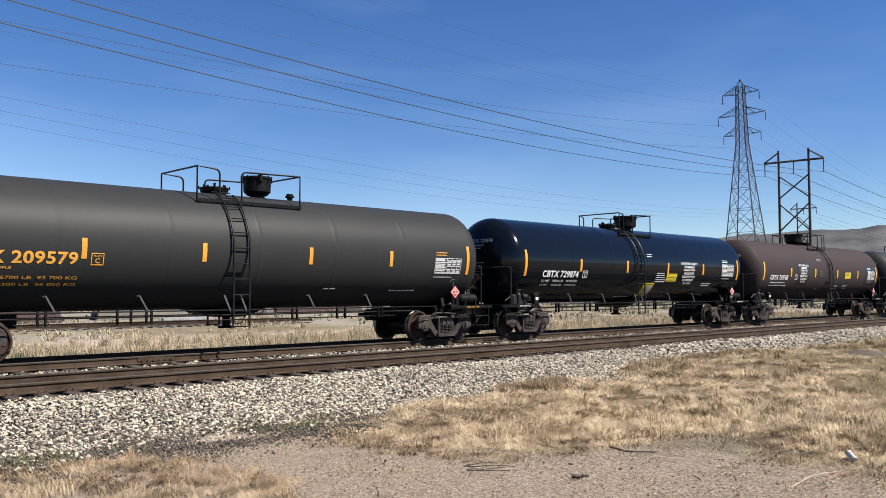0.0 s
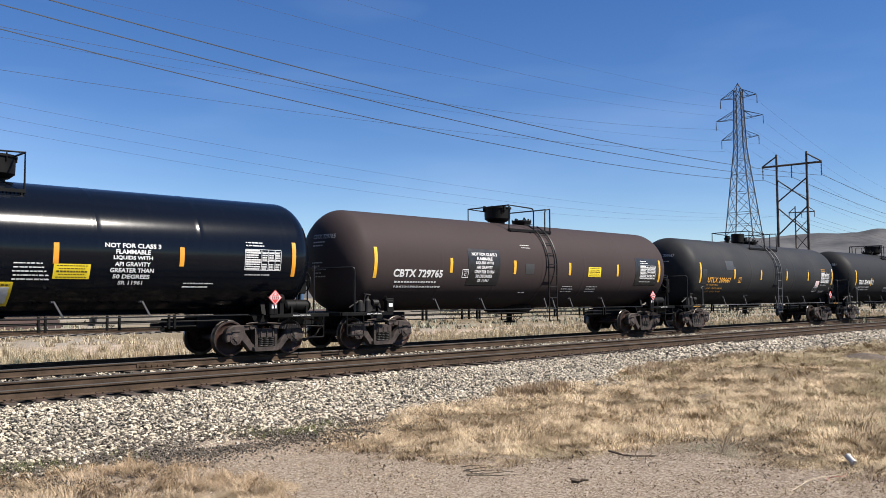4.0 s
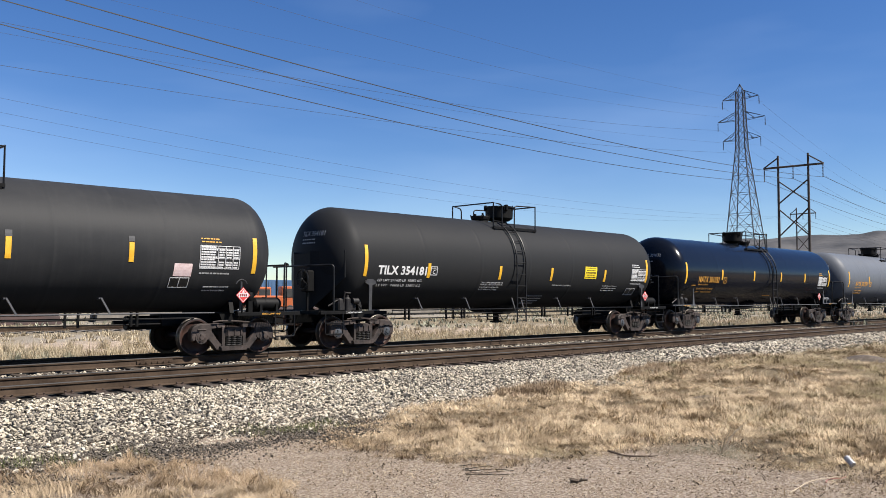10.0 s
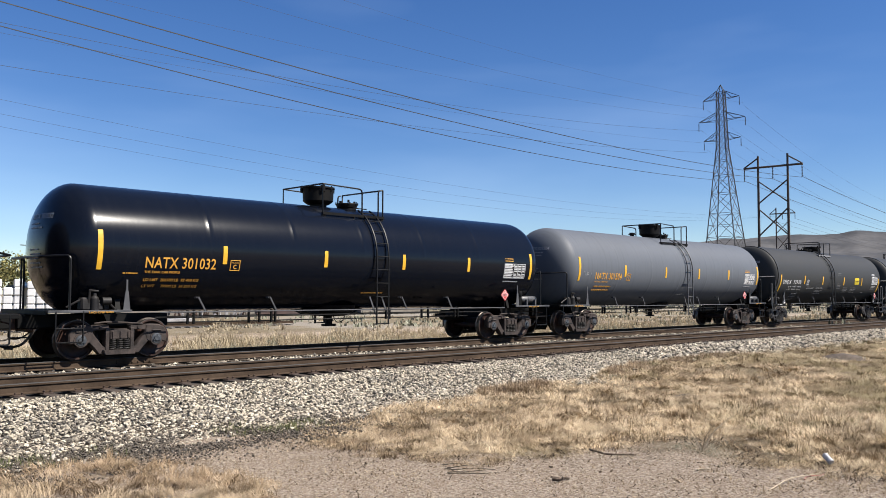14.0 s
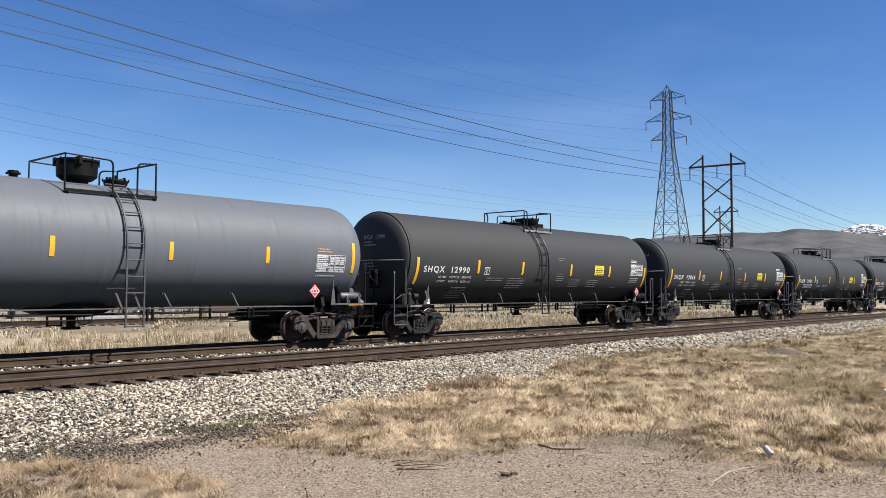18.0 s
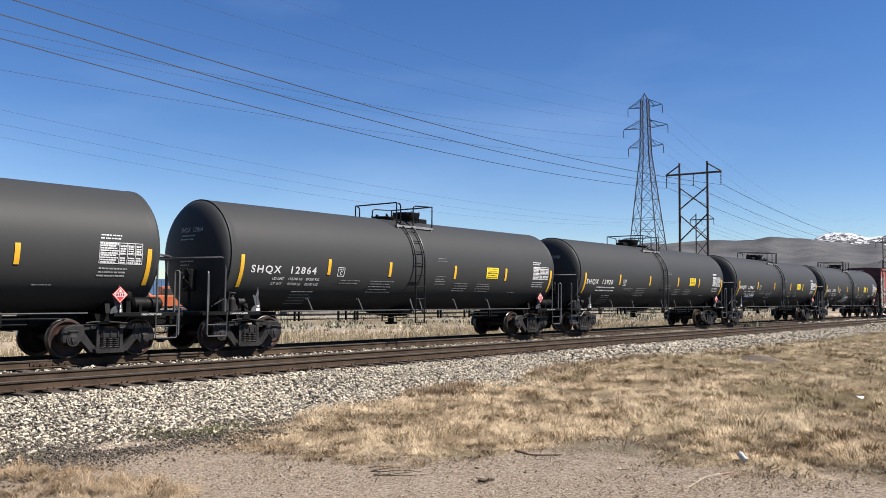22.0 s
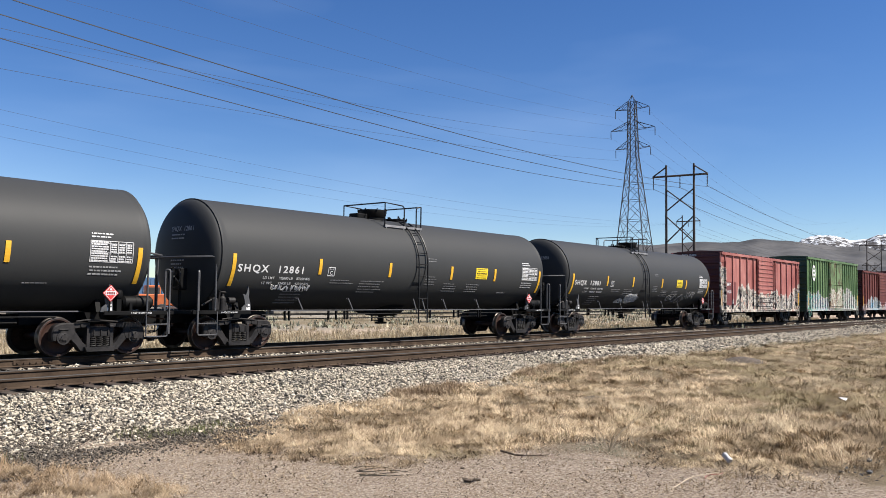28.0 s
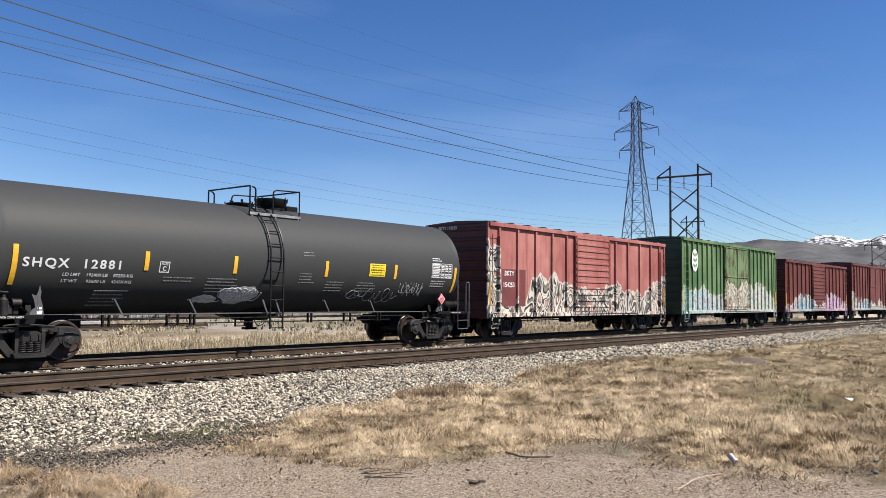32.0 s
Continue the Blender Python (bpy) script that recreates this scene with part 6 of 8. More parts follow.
# boxcars
def boxcar(at, L, z0, z1, side, end, label, posts, door, seed, door_style, door_mat=None, group="boxcars of the train"):
    car = thing("boxcar", label, "boxcar", group)
    CARS.append((car, at))
    h = L / 2
    W = 1.50
    for s in (-1, 1):
        b = Mesh()
        b.box(-h, h, s * W - 0.02 if s > 0 else s * W, s * W + 0.02 if s < 0 else s * W, z0, z1 - 0.06)
        put("side_wall", b.done("side_wall", side, 0), car, None, "steel side sheet" if s > 0 else "steel side sheet with spray paint")
        for nm, za, zb, out in (("side_sill", z0 - 0.06, z0 + 0.12, 0.08), ("roof_rail", z1 - 0.20, z1 - 0.04, 0.11)):
            b = Mesh()
            b.box(-h, h, min(s * W, s * (W + out)), max(s * W, s * (W + out)), za, zb, 0.012)
            put(nm, b.done(nm, side, 0), car)
        for x in posts:
            b = Mesh()
            b.prism([(x - 0.08, s * W), (x - 0.05, s * (W + 0.075)), (x + 0.05, s * (W + 0.075)), (x + 0.08, s * W)], z0 + 0.12, z1 - 0.2, "z")
            put("side_post", b.done("side_post", side, 0), car)
        # sliding door with its track
        b = Mesh()
        d0, d1 = door
        y1 = s * (W + 0.10)
        b.box(d0, d1, min(s * (W + 0.03), y1), max(s * (W + 0.03), y1), z0 + 0.15, z1 - 0.22, 0.01)
        dm = door_mat or side
        dr = put("door", b.done("door", dm, 0), car, None, "ribbed sliding door")
        n = 12 if door_style == "ribbed" else 3
        for k in range(n):
            b = Mesh()
            z = z0 + 0.3 + k * (z1 - z0 - 0.6) / max(n - 1, 1)
            b.box(d0 + 0.06, d1 - 0.06, min(y1, y1 + s * 0.035), max(y1, y1 + s * 0.035), z, z + (0.10 if n > 3 else 0.07), 0.012)
            put("door_rib", b.done("door_rib", dm, 0), dr)
        for x in ((d0 + 0.05, d1 - 0.05) if n > 3 else (d0 + 0.05, d0 + (d1 - d0) * 0.5, d1 - 0.05)):
            b = Mesh()
            b.tube([(x, y1 + s * 0.05, z0 + 0.2), (x, y1 + s * 0.05, z1 - 0.3)], 0.025, 6)
            put("lock_rod", b.done("lock_rod", dm), dr)
        b = Mesh()
        b.box(d0 - (d1 - d0) * 0.05, min(d1 + (d1 - d0) * 0.9, h), min(s * W, s * (W + 0.12)), max(s * W, s * (W + 0.12)), z0 + 0.04, z0 + 0.12)
        put("door_track", b.done("door_track", side, 0), car)
    for s in (-1, 1):
        b = Mesh()
        b.box(s * h - 0.03, s * h + 0.03, -W, W, z0 - 0.1, z1 - 0.1)
        ew = put("end_wall", b.done("end_wall", end, 0), car, None, "corrugated steel end wall")
        for k in range(9):
            b = Mesh()
            z = z0 + 0.25 + k * (z1 - z0 - 0.55) / 8
            pts = []
            b.prism([(s * h + s * 0.02, z - 0.09), (s * h + s * 0.075, z - 0.03), (s * h + s * 0.075, z + 0.03), (s * h + s * 0.02, z + 0.09)], -W + 0.06, W - 0.06, "y")
            put("corrugation", b.done("corrugation", end, 0), ew)
        for y in (-W, W):
            b = Mesh()
            b.box(s * h - 0.07, s * h + 0.07, y - 0.04, y + 0.04, z0 - 0.1, z1 - 0.06, 0.01)
            put("corner_post", b.done("corner_post", side, 0), car)
        # ladder near the corner and on the end
        lad = None
        for x in (h - 0.62, h - 0.16):
            b = Mesh()
            b.box(s * x - 0.02, s * x + 0.02, -W - 0.12, -W - 0.09, z0 - 0.35, z1 - 0.5)
            lad = lad or put("ladder", b.done("ladder", side, 0), car)
        b = Mesh()
        b.box(s * (h - 0.16) - 0.02, s * (h - 0.16) + 0.02, -W - 0.12, -W - 0.09, z0 - 0.35, z1 - 0.5)
        put("stile", b.done("stile", side, 0), lad)
        for k in range(9):
            b = Mesh()
            z = z0 - 0.3 + k * 0.42
            b.tube([(s * (h - 0.62), -W - 0.105, z), (s * (h - 0.16), -W - 0.105, z)], 0.013, 5)
            put("rung", b.done("rung", side, 0), lad)
        b = Mesh()
        b.box(s * (h + 0.02) - 0.35, s * (h + 0.02) + 0.35, -0.32, 0.32, 0.72, z0 + 0.05, 0.02)
        put("draft_sill", b.done("draft_sill", M["frame_black"], 0), car)
    # roof of ribbed panels
    b = Mesh()
    b.prism([(-W - 0.03, z1 - 0.08), (-W - 0.03, z1 - 0.04), (0, z1 + 0.06), (W + 0.03, z1 - 0.04), (W + 0.03, z1 - 0.08)], -h, h, "x")
    roof = put("roof", b.done("roof", end, 0), car, None, "ribbed steel roof")
    n = int(L / 1.15)
    for k in range(n):
        b = Mesh()
        x = -h + (k + 0.5) * L / n
        b.prism([(-W, z1 - 0.03), (-W + 0.06, z1 + 0.035), (0, z1 + 0.11), (W - 0.06, z1 + 0.035), (W, z1 - 0.03)], x - 0.06, x + 0.06, "x")
        put("roof_rib", b.done("roof_rib", end, 0), roof)
    # floor, centre sill, brake gear
    b = Mesh()
    b.box(-h, h, -W + 0.02, W - 0.02, z0 - 0.02, z0 + 0.08)
    b.box(-h, h, -0.22, 0.22, 0.68, z0, 0.02)
    for x in (-5.5, -3.2, -1.2, 1.2, 3.2, 5.5):
        b.box(x - 0.05, x + 0.05, -W + 0.05, W - 0.05, z0 - 0.16, z0)
    put("underframe", b.done("underframe", M["frame_black"], 0), car)
    b = Mesh()
    b.tube([(0.2, -0.7, 0.72), (1.3, -0.7, 0.72)], 0.2, 14)
    put("air_reservoir", b.done("air_reservoir", M["frame_black"]), car)
    b = Mesh()
    b.tube([(-4.6, -0.9, 0.66), (3.8, -0.9, 0.66)], 0.02, 6)
    b.box(-1.5, -1.1, -1.2, -0.8, 0.56, 0.86, 0.03)
    put("brake_gear", b.done("brake_gear", M["frame_black"]), car)
    for s in (-1, 1):
        add_truck(car, s * (h - 1.75), "truck")
        b = Mesh()
        for y in (-W - 0.06,):
            b.tube(rounded([(s * (h - 0.15), y, z0), (s * (h - 0.15), y, 0.42), (s * (h - 0.6), y, 0.42), (s * (h - 0.6), y, z0)], 0.05), 0.018, 6)
        put("sill_step", b.done("sill_step", side), car)
    for x in (-h + 0.1, h - 0.1):
        b = Mesh()
        b.box(x - 0.05, x + 0.05, -W - 0.048, -W - 0.042, 1.25, 2.15)
        put("reflective_strip", b.done("reflective_strip", M["yellow"], 0), car, None, "yellow reflective strip")
    add_ends(car, h + 0.82)
    return car


CREAM, INKY, ASH = (0.4579, 0.4163, 0.3469), (0.0243, 0.0229, 0.0222), (0.1804, 0.1665, 0.1526)
M["box_red"] = wagon_paint("faded_red_wagon_paint", (0.1981, 0.0537, 0.0455), (0.3302, 0.1387, 0.1182), [INKY, CREAM, (0.2972, 0.1387, 0.1090), INKY, CREAM, ASH],
                           [(-7.7, 3.6), (-7.0, 3.4), (-6.75, 1.5), (-5.0, 1.5), (-4.7, 2.3), (-2.0, 2.4), (-1.2, 2.0), (2.0, 2.0), (2.6, 2.2), (5.6, 1.8), (6.2, 2.6), (7.6, 2.7)],
                           [(-7.0, ASH), (-4.5, CREAM), (-2.0, CREAM), (-1.0, (0.1943, 0.111, 0.0888)), (2.5, INKY), (5.0, ASH), (6.5, CREAM)], 1.3, 0.66, 0.2, 1.0)
M["box_green"] = wagon_paint("faded_green_wagon_paint", (0.0457, 0.0955, 0.0348), (0.1038, 0.1661, 0.0706), [(0.0996, 0.3737, 0.2740), (0.4317, 0.4401, 0.4650), (0.3321, 0.3155, 0.3487), (0.2491, 0.3986, 0.4152)],
                             [(-7.6, 2.0), (-6.6, 2.2), (-4.5, 2.3), (-2.2, 1.9), (-1.6, 1.1), (2.0, 1.1), (2.4, 2.5), (6.8, 2.2), (7.6, 1.6)],
                             [(-7.0, (0.0278, 0.2331, 0.1443)), (-5.6, (0.2331, 0.2775, 0.3219)), (-2.5, (0.2498, 0.2498, 0.2775)), (-1.0, (0.1665, 0.111, 0.0666)), (2.2, (0.3441, 0.333, 0.2664)), (7.0, (0.3663, 0.3552, 0.2886))], 4.7, 0.6)
M["door_green"] = wagon_paint("rusty_green_door_paint", (0.0578, 0.1066, 0.0400), (0.1333, 0.1954, 0.0888), [(0.1776, 0.1066, 0.0622), (0.4440, 0.4440, 0.3730), (0.0533, 0.1421, 0.0622), (0.2664, 0.1510, 0.0800)],
                              [(-1.8, 2.4), (2.2, 2.6)], [(-1.5, (0.111, 0.0611, 0.0333)), (0.5, (0.2664, 0.2553, 0.2109)), (2.0, (0.111, 0.111, 0.0666))], 6.1, 0.5, 0.35)
M["box_maroon"] = wagon_paint("maroon_wagon_paint", (0.0727, 0.0145, 0.0106), (0.1189, 0.0298, 0.0212), [(0.1321, 0.2774, 0.3434), (0.3633, 0.3963, 0.4094), (0.2972, 0.1981, 0.1652), (0.4094, 0.1652, 0.3170)],
                              [(-7.8, 1.2), (-6.0, 1.6), (-5.0, 2.1), (-2.4, 2.0), (-1.5, 1.4), (1.5, 1.4), (2.0, 2.1), (5.8, 2.0), (6.8, 1.3)],
                              [(-6.0, (0.2775, 0.1388, 0.111)), (-4.6, (0.0888, 0.2331, 0.3053)), (-2.2, (0.1665, 0.2664, 0.3053)), (0.0, (0.222, 0.111, 0.0555)), (2.2, (0.3885, 0.0888, 0.2775)), (6.0, (0.333, 0.111, 0.2498))], 8.2)
M["box_rust"] = wagon_paint("rusty_red_wagon_paint", (0.0792, 0.0172, 0.0132), (0.1255, 0.0363, 0.0277), [(0.0792, 0.0792, 0.0859), (0.2972, 0.3434, 0.3831), (0.3831, 0.3567, 0.3170)],
                            [(-7.8, 2.6), (-7.2, 2.4), (-6.6, 1.7), (-3.0, 1.9), (-1.9, 1.5), (2.1, 1.5), (3.0, 1.4), (7.5, 1.2)],
                            [(-7.0, CREAM), (-5.0, (0.1665, 0.2498, 0.3053)), (-2.5, (0.1943, 0.2664, 0.3108)), (0.0, CREAM), (5.0, ASH)], 12.9, 0.6)
M["end_red"] = surface("dark_red_end_paint", (0.0486, 0.0111, 0.0097), (0.0971, 0.0209, 0.0174), 1.2, 0.6, 0, 0.2)
M["end_green"] = surface("dark_green_end_paint", (0.0167, 0.0400, 0.0200), (0.0334, 0.0666, 0.0334), 1.2, 0.6, 0, 0.2)
red = boxcar(214.5, 15.36, 0.88, 4.47, M["box_red"], M["end_red"], "faded red boxcar with white and black spray paint",
             [-7.0, -5.75, -4.45, -3.2, -2.05, 2.35, 3.6, 4.85, 6.05, 7.05], (-1.4, 1.65), 1, "ribbed")
M["fresh_red"] = surface("fresh_dark_red_paint", (0.0833, 0.0183, 0.0167), (0.1250, 0.0291, 0.0250), 2, 0.5, 0, 0.1)
b = Mesh()
b.box(-6.78, -5.15, -1.506, -1.50, 1.25, 2.68)
put("paint_panel", b.done("paint_panel", M["fresh_red"], 0), red, None, "darker red repainted panel")
flat_text(red, "reporting_mark", "BKTY", -6.6, 2.42, 0.19, "white_ink")
flat_text(red, "car_number", "154253", -6.66, 1.98, 0.19, "white_ink")
v, f = letters("BKTY 154253", 0.16, 0.006)
b = Mesh()
b.add([(-7.765, 0.85 - p[0], 4.20 + p[1]) for p in v], f)
put("end_mark", b.done("end_mark", M["white_ink"], 0, False), red)
green = boxcar(232.1, 15.3, 0.88, 4.98, M["box_green"], M["end_green"], "faded green boxcar with a plug door and spray paint",
               [-7.0, -6.3, -5.6, -4.9, -4.2, -3.5, -2.8, -2.2, 2.7, 3.4, 4.1, 4.8, 5.5, 6.2, 6.9], (-1.75, 2.2), 2, "plug", M["door_green"])
b = Mesh()
b.prism([(-6.1 + 0.42 * math.cos(2 * math.pi * k / 24), 3.75 + 0.62 * math.sin(2 * math.pi * k / 24)) for k in range(24)], -1.586, -1.578)
em = part("emblem", b, M["white_ink"], green, "pale oval emblem", 0)
for zz in (3.45, 3.75, 4.05):
    for sx in (-1, 1):
        b = Mesh()
        b.prism([(-6.1 + sx * 0.04, zz - 0.1), (-6.1 + sx * 0.24, zz + 0.0), (-6.1 + sx * 0.2, zz + 0.14), (-6.1 + sx * 0.04, zz + 0.05)], -1.592, -1.5865)
        put("emblem_leaf", b.done("emblem_leaf", M["box_green"], 0), em)
boxcar(249.9, 16.1, 0.88, 4.5, M["box_maroon"], M["end_red"], "maroon boxcar with blue and pink spray paint",
       [-7.3, -6.3, -5.3, -4.3, -3.3, -2.4, 2.0, 3.0, 4.0, 5.0, 6.0, 7.2], (-1.9, 1.5), 3, "ribbed")
boxcar(268.0, 16.1, 0.88, 4.95, M["box_rust"], M["end_red"], "rusty red boxcar with pale spray paint",
       [-7.3, -6.3, -5.3, -4.3, -3.3, -2.4, 2.6, 3.6, 4.6, 5.6, 6.6, 7.3], (-1.9, 2.1), 4, "plug")


# ---- power lines ----
def polar(az, d):
    return d * math.sin(radians(az)), d * math.cos(radians(az))


ARM = Vector((0.10, -0.995, 0.0)).normalized()       # along the cross-arms, which stand square to the lines


def h_frame(az, d, top, spacing, span, base, label, scale=1.0, drop=1.5):
    """Two wooden poles, a cross-arm with slanting stays, crossed braces and three hanging insulators."""
    x, y = polar(az, d)
    f = thing("h_frame_pole", label, "power pole", "wooden power line poles", pose(x, y, 0))
    a = ARM
    zb = top - 1.5 * scale
    for s in (-1, 1):
        b = Mesh()
        p = a * (s * spacing / 2)
        b.tube([(p.x, p.y, base), (p.x, p.y, top)], 0.20 * scale, 10, False, 0.13 * scale)
        part("pole", b, M["wood_pole"], f, "weathered round wooden pole")
        b = Mesh()
        q = a * (s * span / 2)
        b.tube([(p.x, p.y, top - 0.25), (q.x, q.y, zb + 0.05)], 0.09 * scale, 6)
        part("stay", b, M["wood_pole"], f)
    b = Mesh()
    e = a * (span / 2)
    n = Vector((a.y, -a.x, 0)) * 0.09 * scale
    for s in (-1, 1):
        b.tube([(-e.x + n.x * s, -e.y + n.y * s, zb), (e.x + n.x * s, e.y + n.y * s, zb)], 0.12 * scale, 6)
    part("cross_arm", b, M["wood_pole"], f, "twin timber cross-arm")
    k = spacing / 2
    for z1, z0 in ((top - 3.3 * scale, top - 6.2 * scale), (top - 6.9 * scale, top - 10.4 * scale)):
        for s in (-1, 1):
            b = Mesh()
            b.tube([(a.x * k * s, a.y * k * s, z1), (-a.x * k * s, -a.y * k * s, z0)], 0.09 * scale, 6)
            part("brace", b, M["wood_pole"], f)
    for s in (-0.98, 0.0, 0.98):
        b = Mesh()
        p = a * (s * span / 2)
        prof = []
        for i in range(9):
            z = zb - 0.1 - drop * i / 8
            prof += [(z, 0.05), (z - 0.03, 0.12 * scale), (z - 0.07, 0.05)]
        b.lathe(prof, 8, "z", (p.x, p.y, 0), True)
        part("insulator", b, M["insulator"], f, "string of dark insulator discs")
    return x, y, zb - 0.1 - drop


def lattice_tower():
    x, y = polar(63.93, 160)
    t = thing("lattice_tower", "tall galvanised steel lattice transmission tower with three pairs of arms", "pylon", "", pose(x, y, 0) @ Matrix.Rotation(radians(-0.95), 4, Vector((x, y, 0)).normalized()))
    a, n = ARM, Vector((ARM.y, -ARM.x, 0))
    base, waist, top = -0.4, 28.3, 38.6

    def half(z):
        return 3.7 + (0.85 - 3.7) * (z - base) / (waist - base) if z < waist else 0.85 + (0.6 - 0.85) * (z - waist) / (top - waist)

    def corner(i, z):
        sx, sy = ((-1, -1), (1, -1), (1, 1), (-1, 1))[i % 4]
        p = a * (sx * half(z)) + n * (sy * half(z))
        return (p.x, p.y, z)
    for i in range(4):
        b = Mesh()
        b.tube([corner(i, base), corner(i, waist), corner(i, top)], 0.10, 5)
        part("leg", b, M["galv"], t)
    levels = [base, 7.0, 12.0, 16.3, 20.0, 23.2, 26.0, waist, 30.3, 32.3, 34.3, 36.4, top]
    def bar(p, q, r, name="brace"):
        b = Mesh()
        b.tube([p, q], r, 4)
        part(name, b, M["galv"], t)
    for z0, z1 in zip(levels, levels[1:]):
        for i in range(4):
            bar(corner(i, z0), corner(i + 1, z1), 0.05)
            bar(corner(i + 1, z0), corner(i, z1), 0.05)
            bar(corner(i, z1), corner(i + 1, z1), 0.05, "strut")
            if z0 < 13:
                zm = (z0 + z1) / 2
                bar(corner(i, zm), corner(i + 1, zm), 0.04, "strut")
    b = Mesh()
    for i in range(4):
        b.tube([corner(i, top), (0, 0, 40.0)], 0.06, 4)
    part("peak", b, M["galv"], t)
    tips = []
    for z, w in ((37.3, 3.35), (33.4, 4.3), (29.8, 3.40)):
        for s in (-1, 1):
            tip, arm = a * (s * w), None
            for sy in (-1, 1):
                for zz in (z, z + 1.5):
                    h = half(zz)
                    p = a * (s * h) + n * (sy * h)
                    b = Mesh()
                    b.tube([(p.x, p.y, zz), (tip.x, tip.y, z + 0.12)], 0.055, 4)
                    if arm is None:
                        arm = part("arm", b, M["galv"], t, "tapered lattice cross-arm")
                    else:
                        part("chord", b, M["galv"], arm)
                h = half(z)
                p0 = a * (s * h) + n * (sy * h)
                m0 = p0.lerp(tip, 0.5)
                b = Mesh()
                b.tube([(m0.x, m0.y, z + 0.05), (p0.x, p0.y, z + 1.5)], 0.04, 4)
                part("brace", b, M["galv"], arm)
            b = Mesh()
            prof = []
            for i in range(8):
                zz = z - 0.05 - 1.35 * i / 7
                prof += [(zz, 0.05), (zz - 0.03, 0.12), (zz - 0.08, 0.05)]
            b.lathe(prof, 8, "z", (tip.x, tip.y, 0), True)
            part("insulator", b, M["insulator"], t, "string of dark insulator discs")
            tips.append((x + tip.x, y + tip.y, z - 1.5))
    return tips


def cable(points, r, label):
    b = Mesh()
    b.tube(points, r, 4)
    tagged(part("power_cable", b, M["cable"], None), label, "power line", "overhead cables")


def sagging(at, c2, c1, c0, slope, x0, r, label="thin dark overhead power cable"):
    """A cable past a support: z = c2 x^2 + c1 x + c0 along a line that drifts sideways by slope."""
    ax, ay = at
    cable([(x, ay + slope * (x - ax), c2 * x * x + c1 * x + c0) for x in np.linspace(ax, x0, 50)], r, label)


def strung(p, q, sag, r, label="thin dark overhead power cable"):
    p, q = Vector(p), Vector(q)
    cable([tuple(p.lerp(q, k / 30) - Vector((0, 0, sag * 4 * (k / 30) * (1 - k / 30)))) for k in range(31)], r, label)


h1 = h_frame(66.78, 115, 19.55, 3.7, 7.35, -0.4, "weathered wooden H-frame power pole with crossed braces")
h2 = h_frame(67.3, 183, 19.4, 2.5, 5.0, -0.4, "smaller wooden H-frame power pole farther off", 0.85, 1.0)
h3 = h_frame(78.2, 285, 20.4, 3.9, 8.1, -0.4, "distant wooden H-frame power pole")
h4 = h_frame(78.0, 360, 17.0, 3.0, 6.0, -0.4, "distant wooden H-frame power pole", 0.8, 1.0)
tips = lattice_tower()
e1 = ARM * 3.6
sagging((h1[0] + e1.x, h1[1] + e1.y), 0.00056, -0.04076, 14.374, 0.06, -60, 0.028)
sagging((h1[0], h1[1]), 0.00062, -0.0515, 14.977, 0.06, -60, 0.028)
sagging((h1[0] - e1.x, h1[1] - e1.y), 0.00065, -0.05662, 15.075, 0.06, -60, 0.028)
for k, (u, z) in zip((1, 0, -1), ((0.173, 15.5), (0.25, 14.57), (0.314, 13.6))):
    strung((h1[0] + e1.x * k, h1[1] + e1.y * k, h1[2]), (h3[0] + e1.x * k, h3[1] + e1.y * k, h3[2]), 2.4 - 0.15 * k, 0.028)
for (tx, ty, tz), (c2, c1, c0), r in zip([tips[0], tips[2], tips[4]], ((0.00054, -0.02998, 29.126), (0.00044, 0.01096, 21.405), (0.00032, 0.02451, 17.716)), (0.013, 0.017, 0.017)):
    sagging((tx, ty), c2, c1, c0, 0.06, -80, r)
for (tx, ty, tz), (c2, c1, c0) in zip([tips[1], tips[3], tips[5]], ((0.00054, -0.02998, 29.3), (0.00044, 0.01096, 22.0), (0.00032, 0.02451, 18.2))):
    sagging((tx, ty), c2, c1, c0, 0.06, -80, 0.009, "thin pale overhead power cable")
for tx, ty, tz in tips:
    strung((tx, ty, tz), (tx + 250, ty + 22, tz + 2), 9.0, 0.012, "thin pale overhead power cable")
e2 = ARM * 2.4
for k, c in ((1, (0.00045, -0.06201, 15.25)), (0, (0.00051, -0.0700, 14.95)), (-1, (0.00057, -0.07808, 14.7))):
    sagging((h2[0] + e2.x * k, h2[1] + e2.y * k), *c, 0.06, -80, 0.009)
    strung((h2[0] + e2.x * k, h2[1] + e2.y * k, h2[2]), (h4[0] + e2.x * k, h4[1] + e2.y * k, h4[2]), 2.4, 0.018)


# ---- hills ----
def ramp1(t, pts):
    for (a, va), (b, vb) in zip(pts, pts[1:]):
        if t <= b:
            return va + (vb - va) * smooth(a, b, max(t, a))
    return pts[-1][1]


FRONT = [(20, 0.9), (40, 1.2), (55, 2.6), (62.8, 3.5), (64.7, 3.67), (66.5, 3.77), (68.6, 3.97), (70.4, 4.02), (71.4, 4.15), (72.9, 3.9), (73.7, 3.93), (75.0, 3.76), (76.6, 3.38), (77.5, 3.42), (78.5, 3.08), (80, 3.0), (90, 3.3), (105, 3.0), (125, 2.0), (150, 1.2)]
BACK = [(60, 1.0), (68, 2.2), (73.4, 3.3), (74.2, 3.92), (74.8, 4.12), (75.9, 3.97), (77.0, 3.8), (77.7, 3.75), (78.5, 4.0), (79.5, 4.05), (81, 4.0), (84, 3.6), (92, 4.0), (105, 3.2), (120, 2.0)]


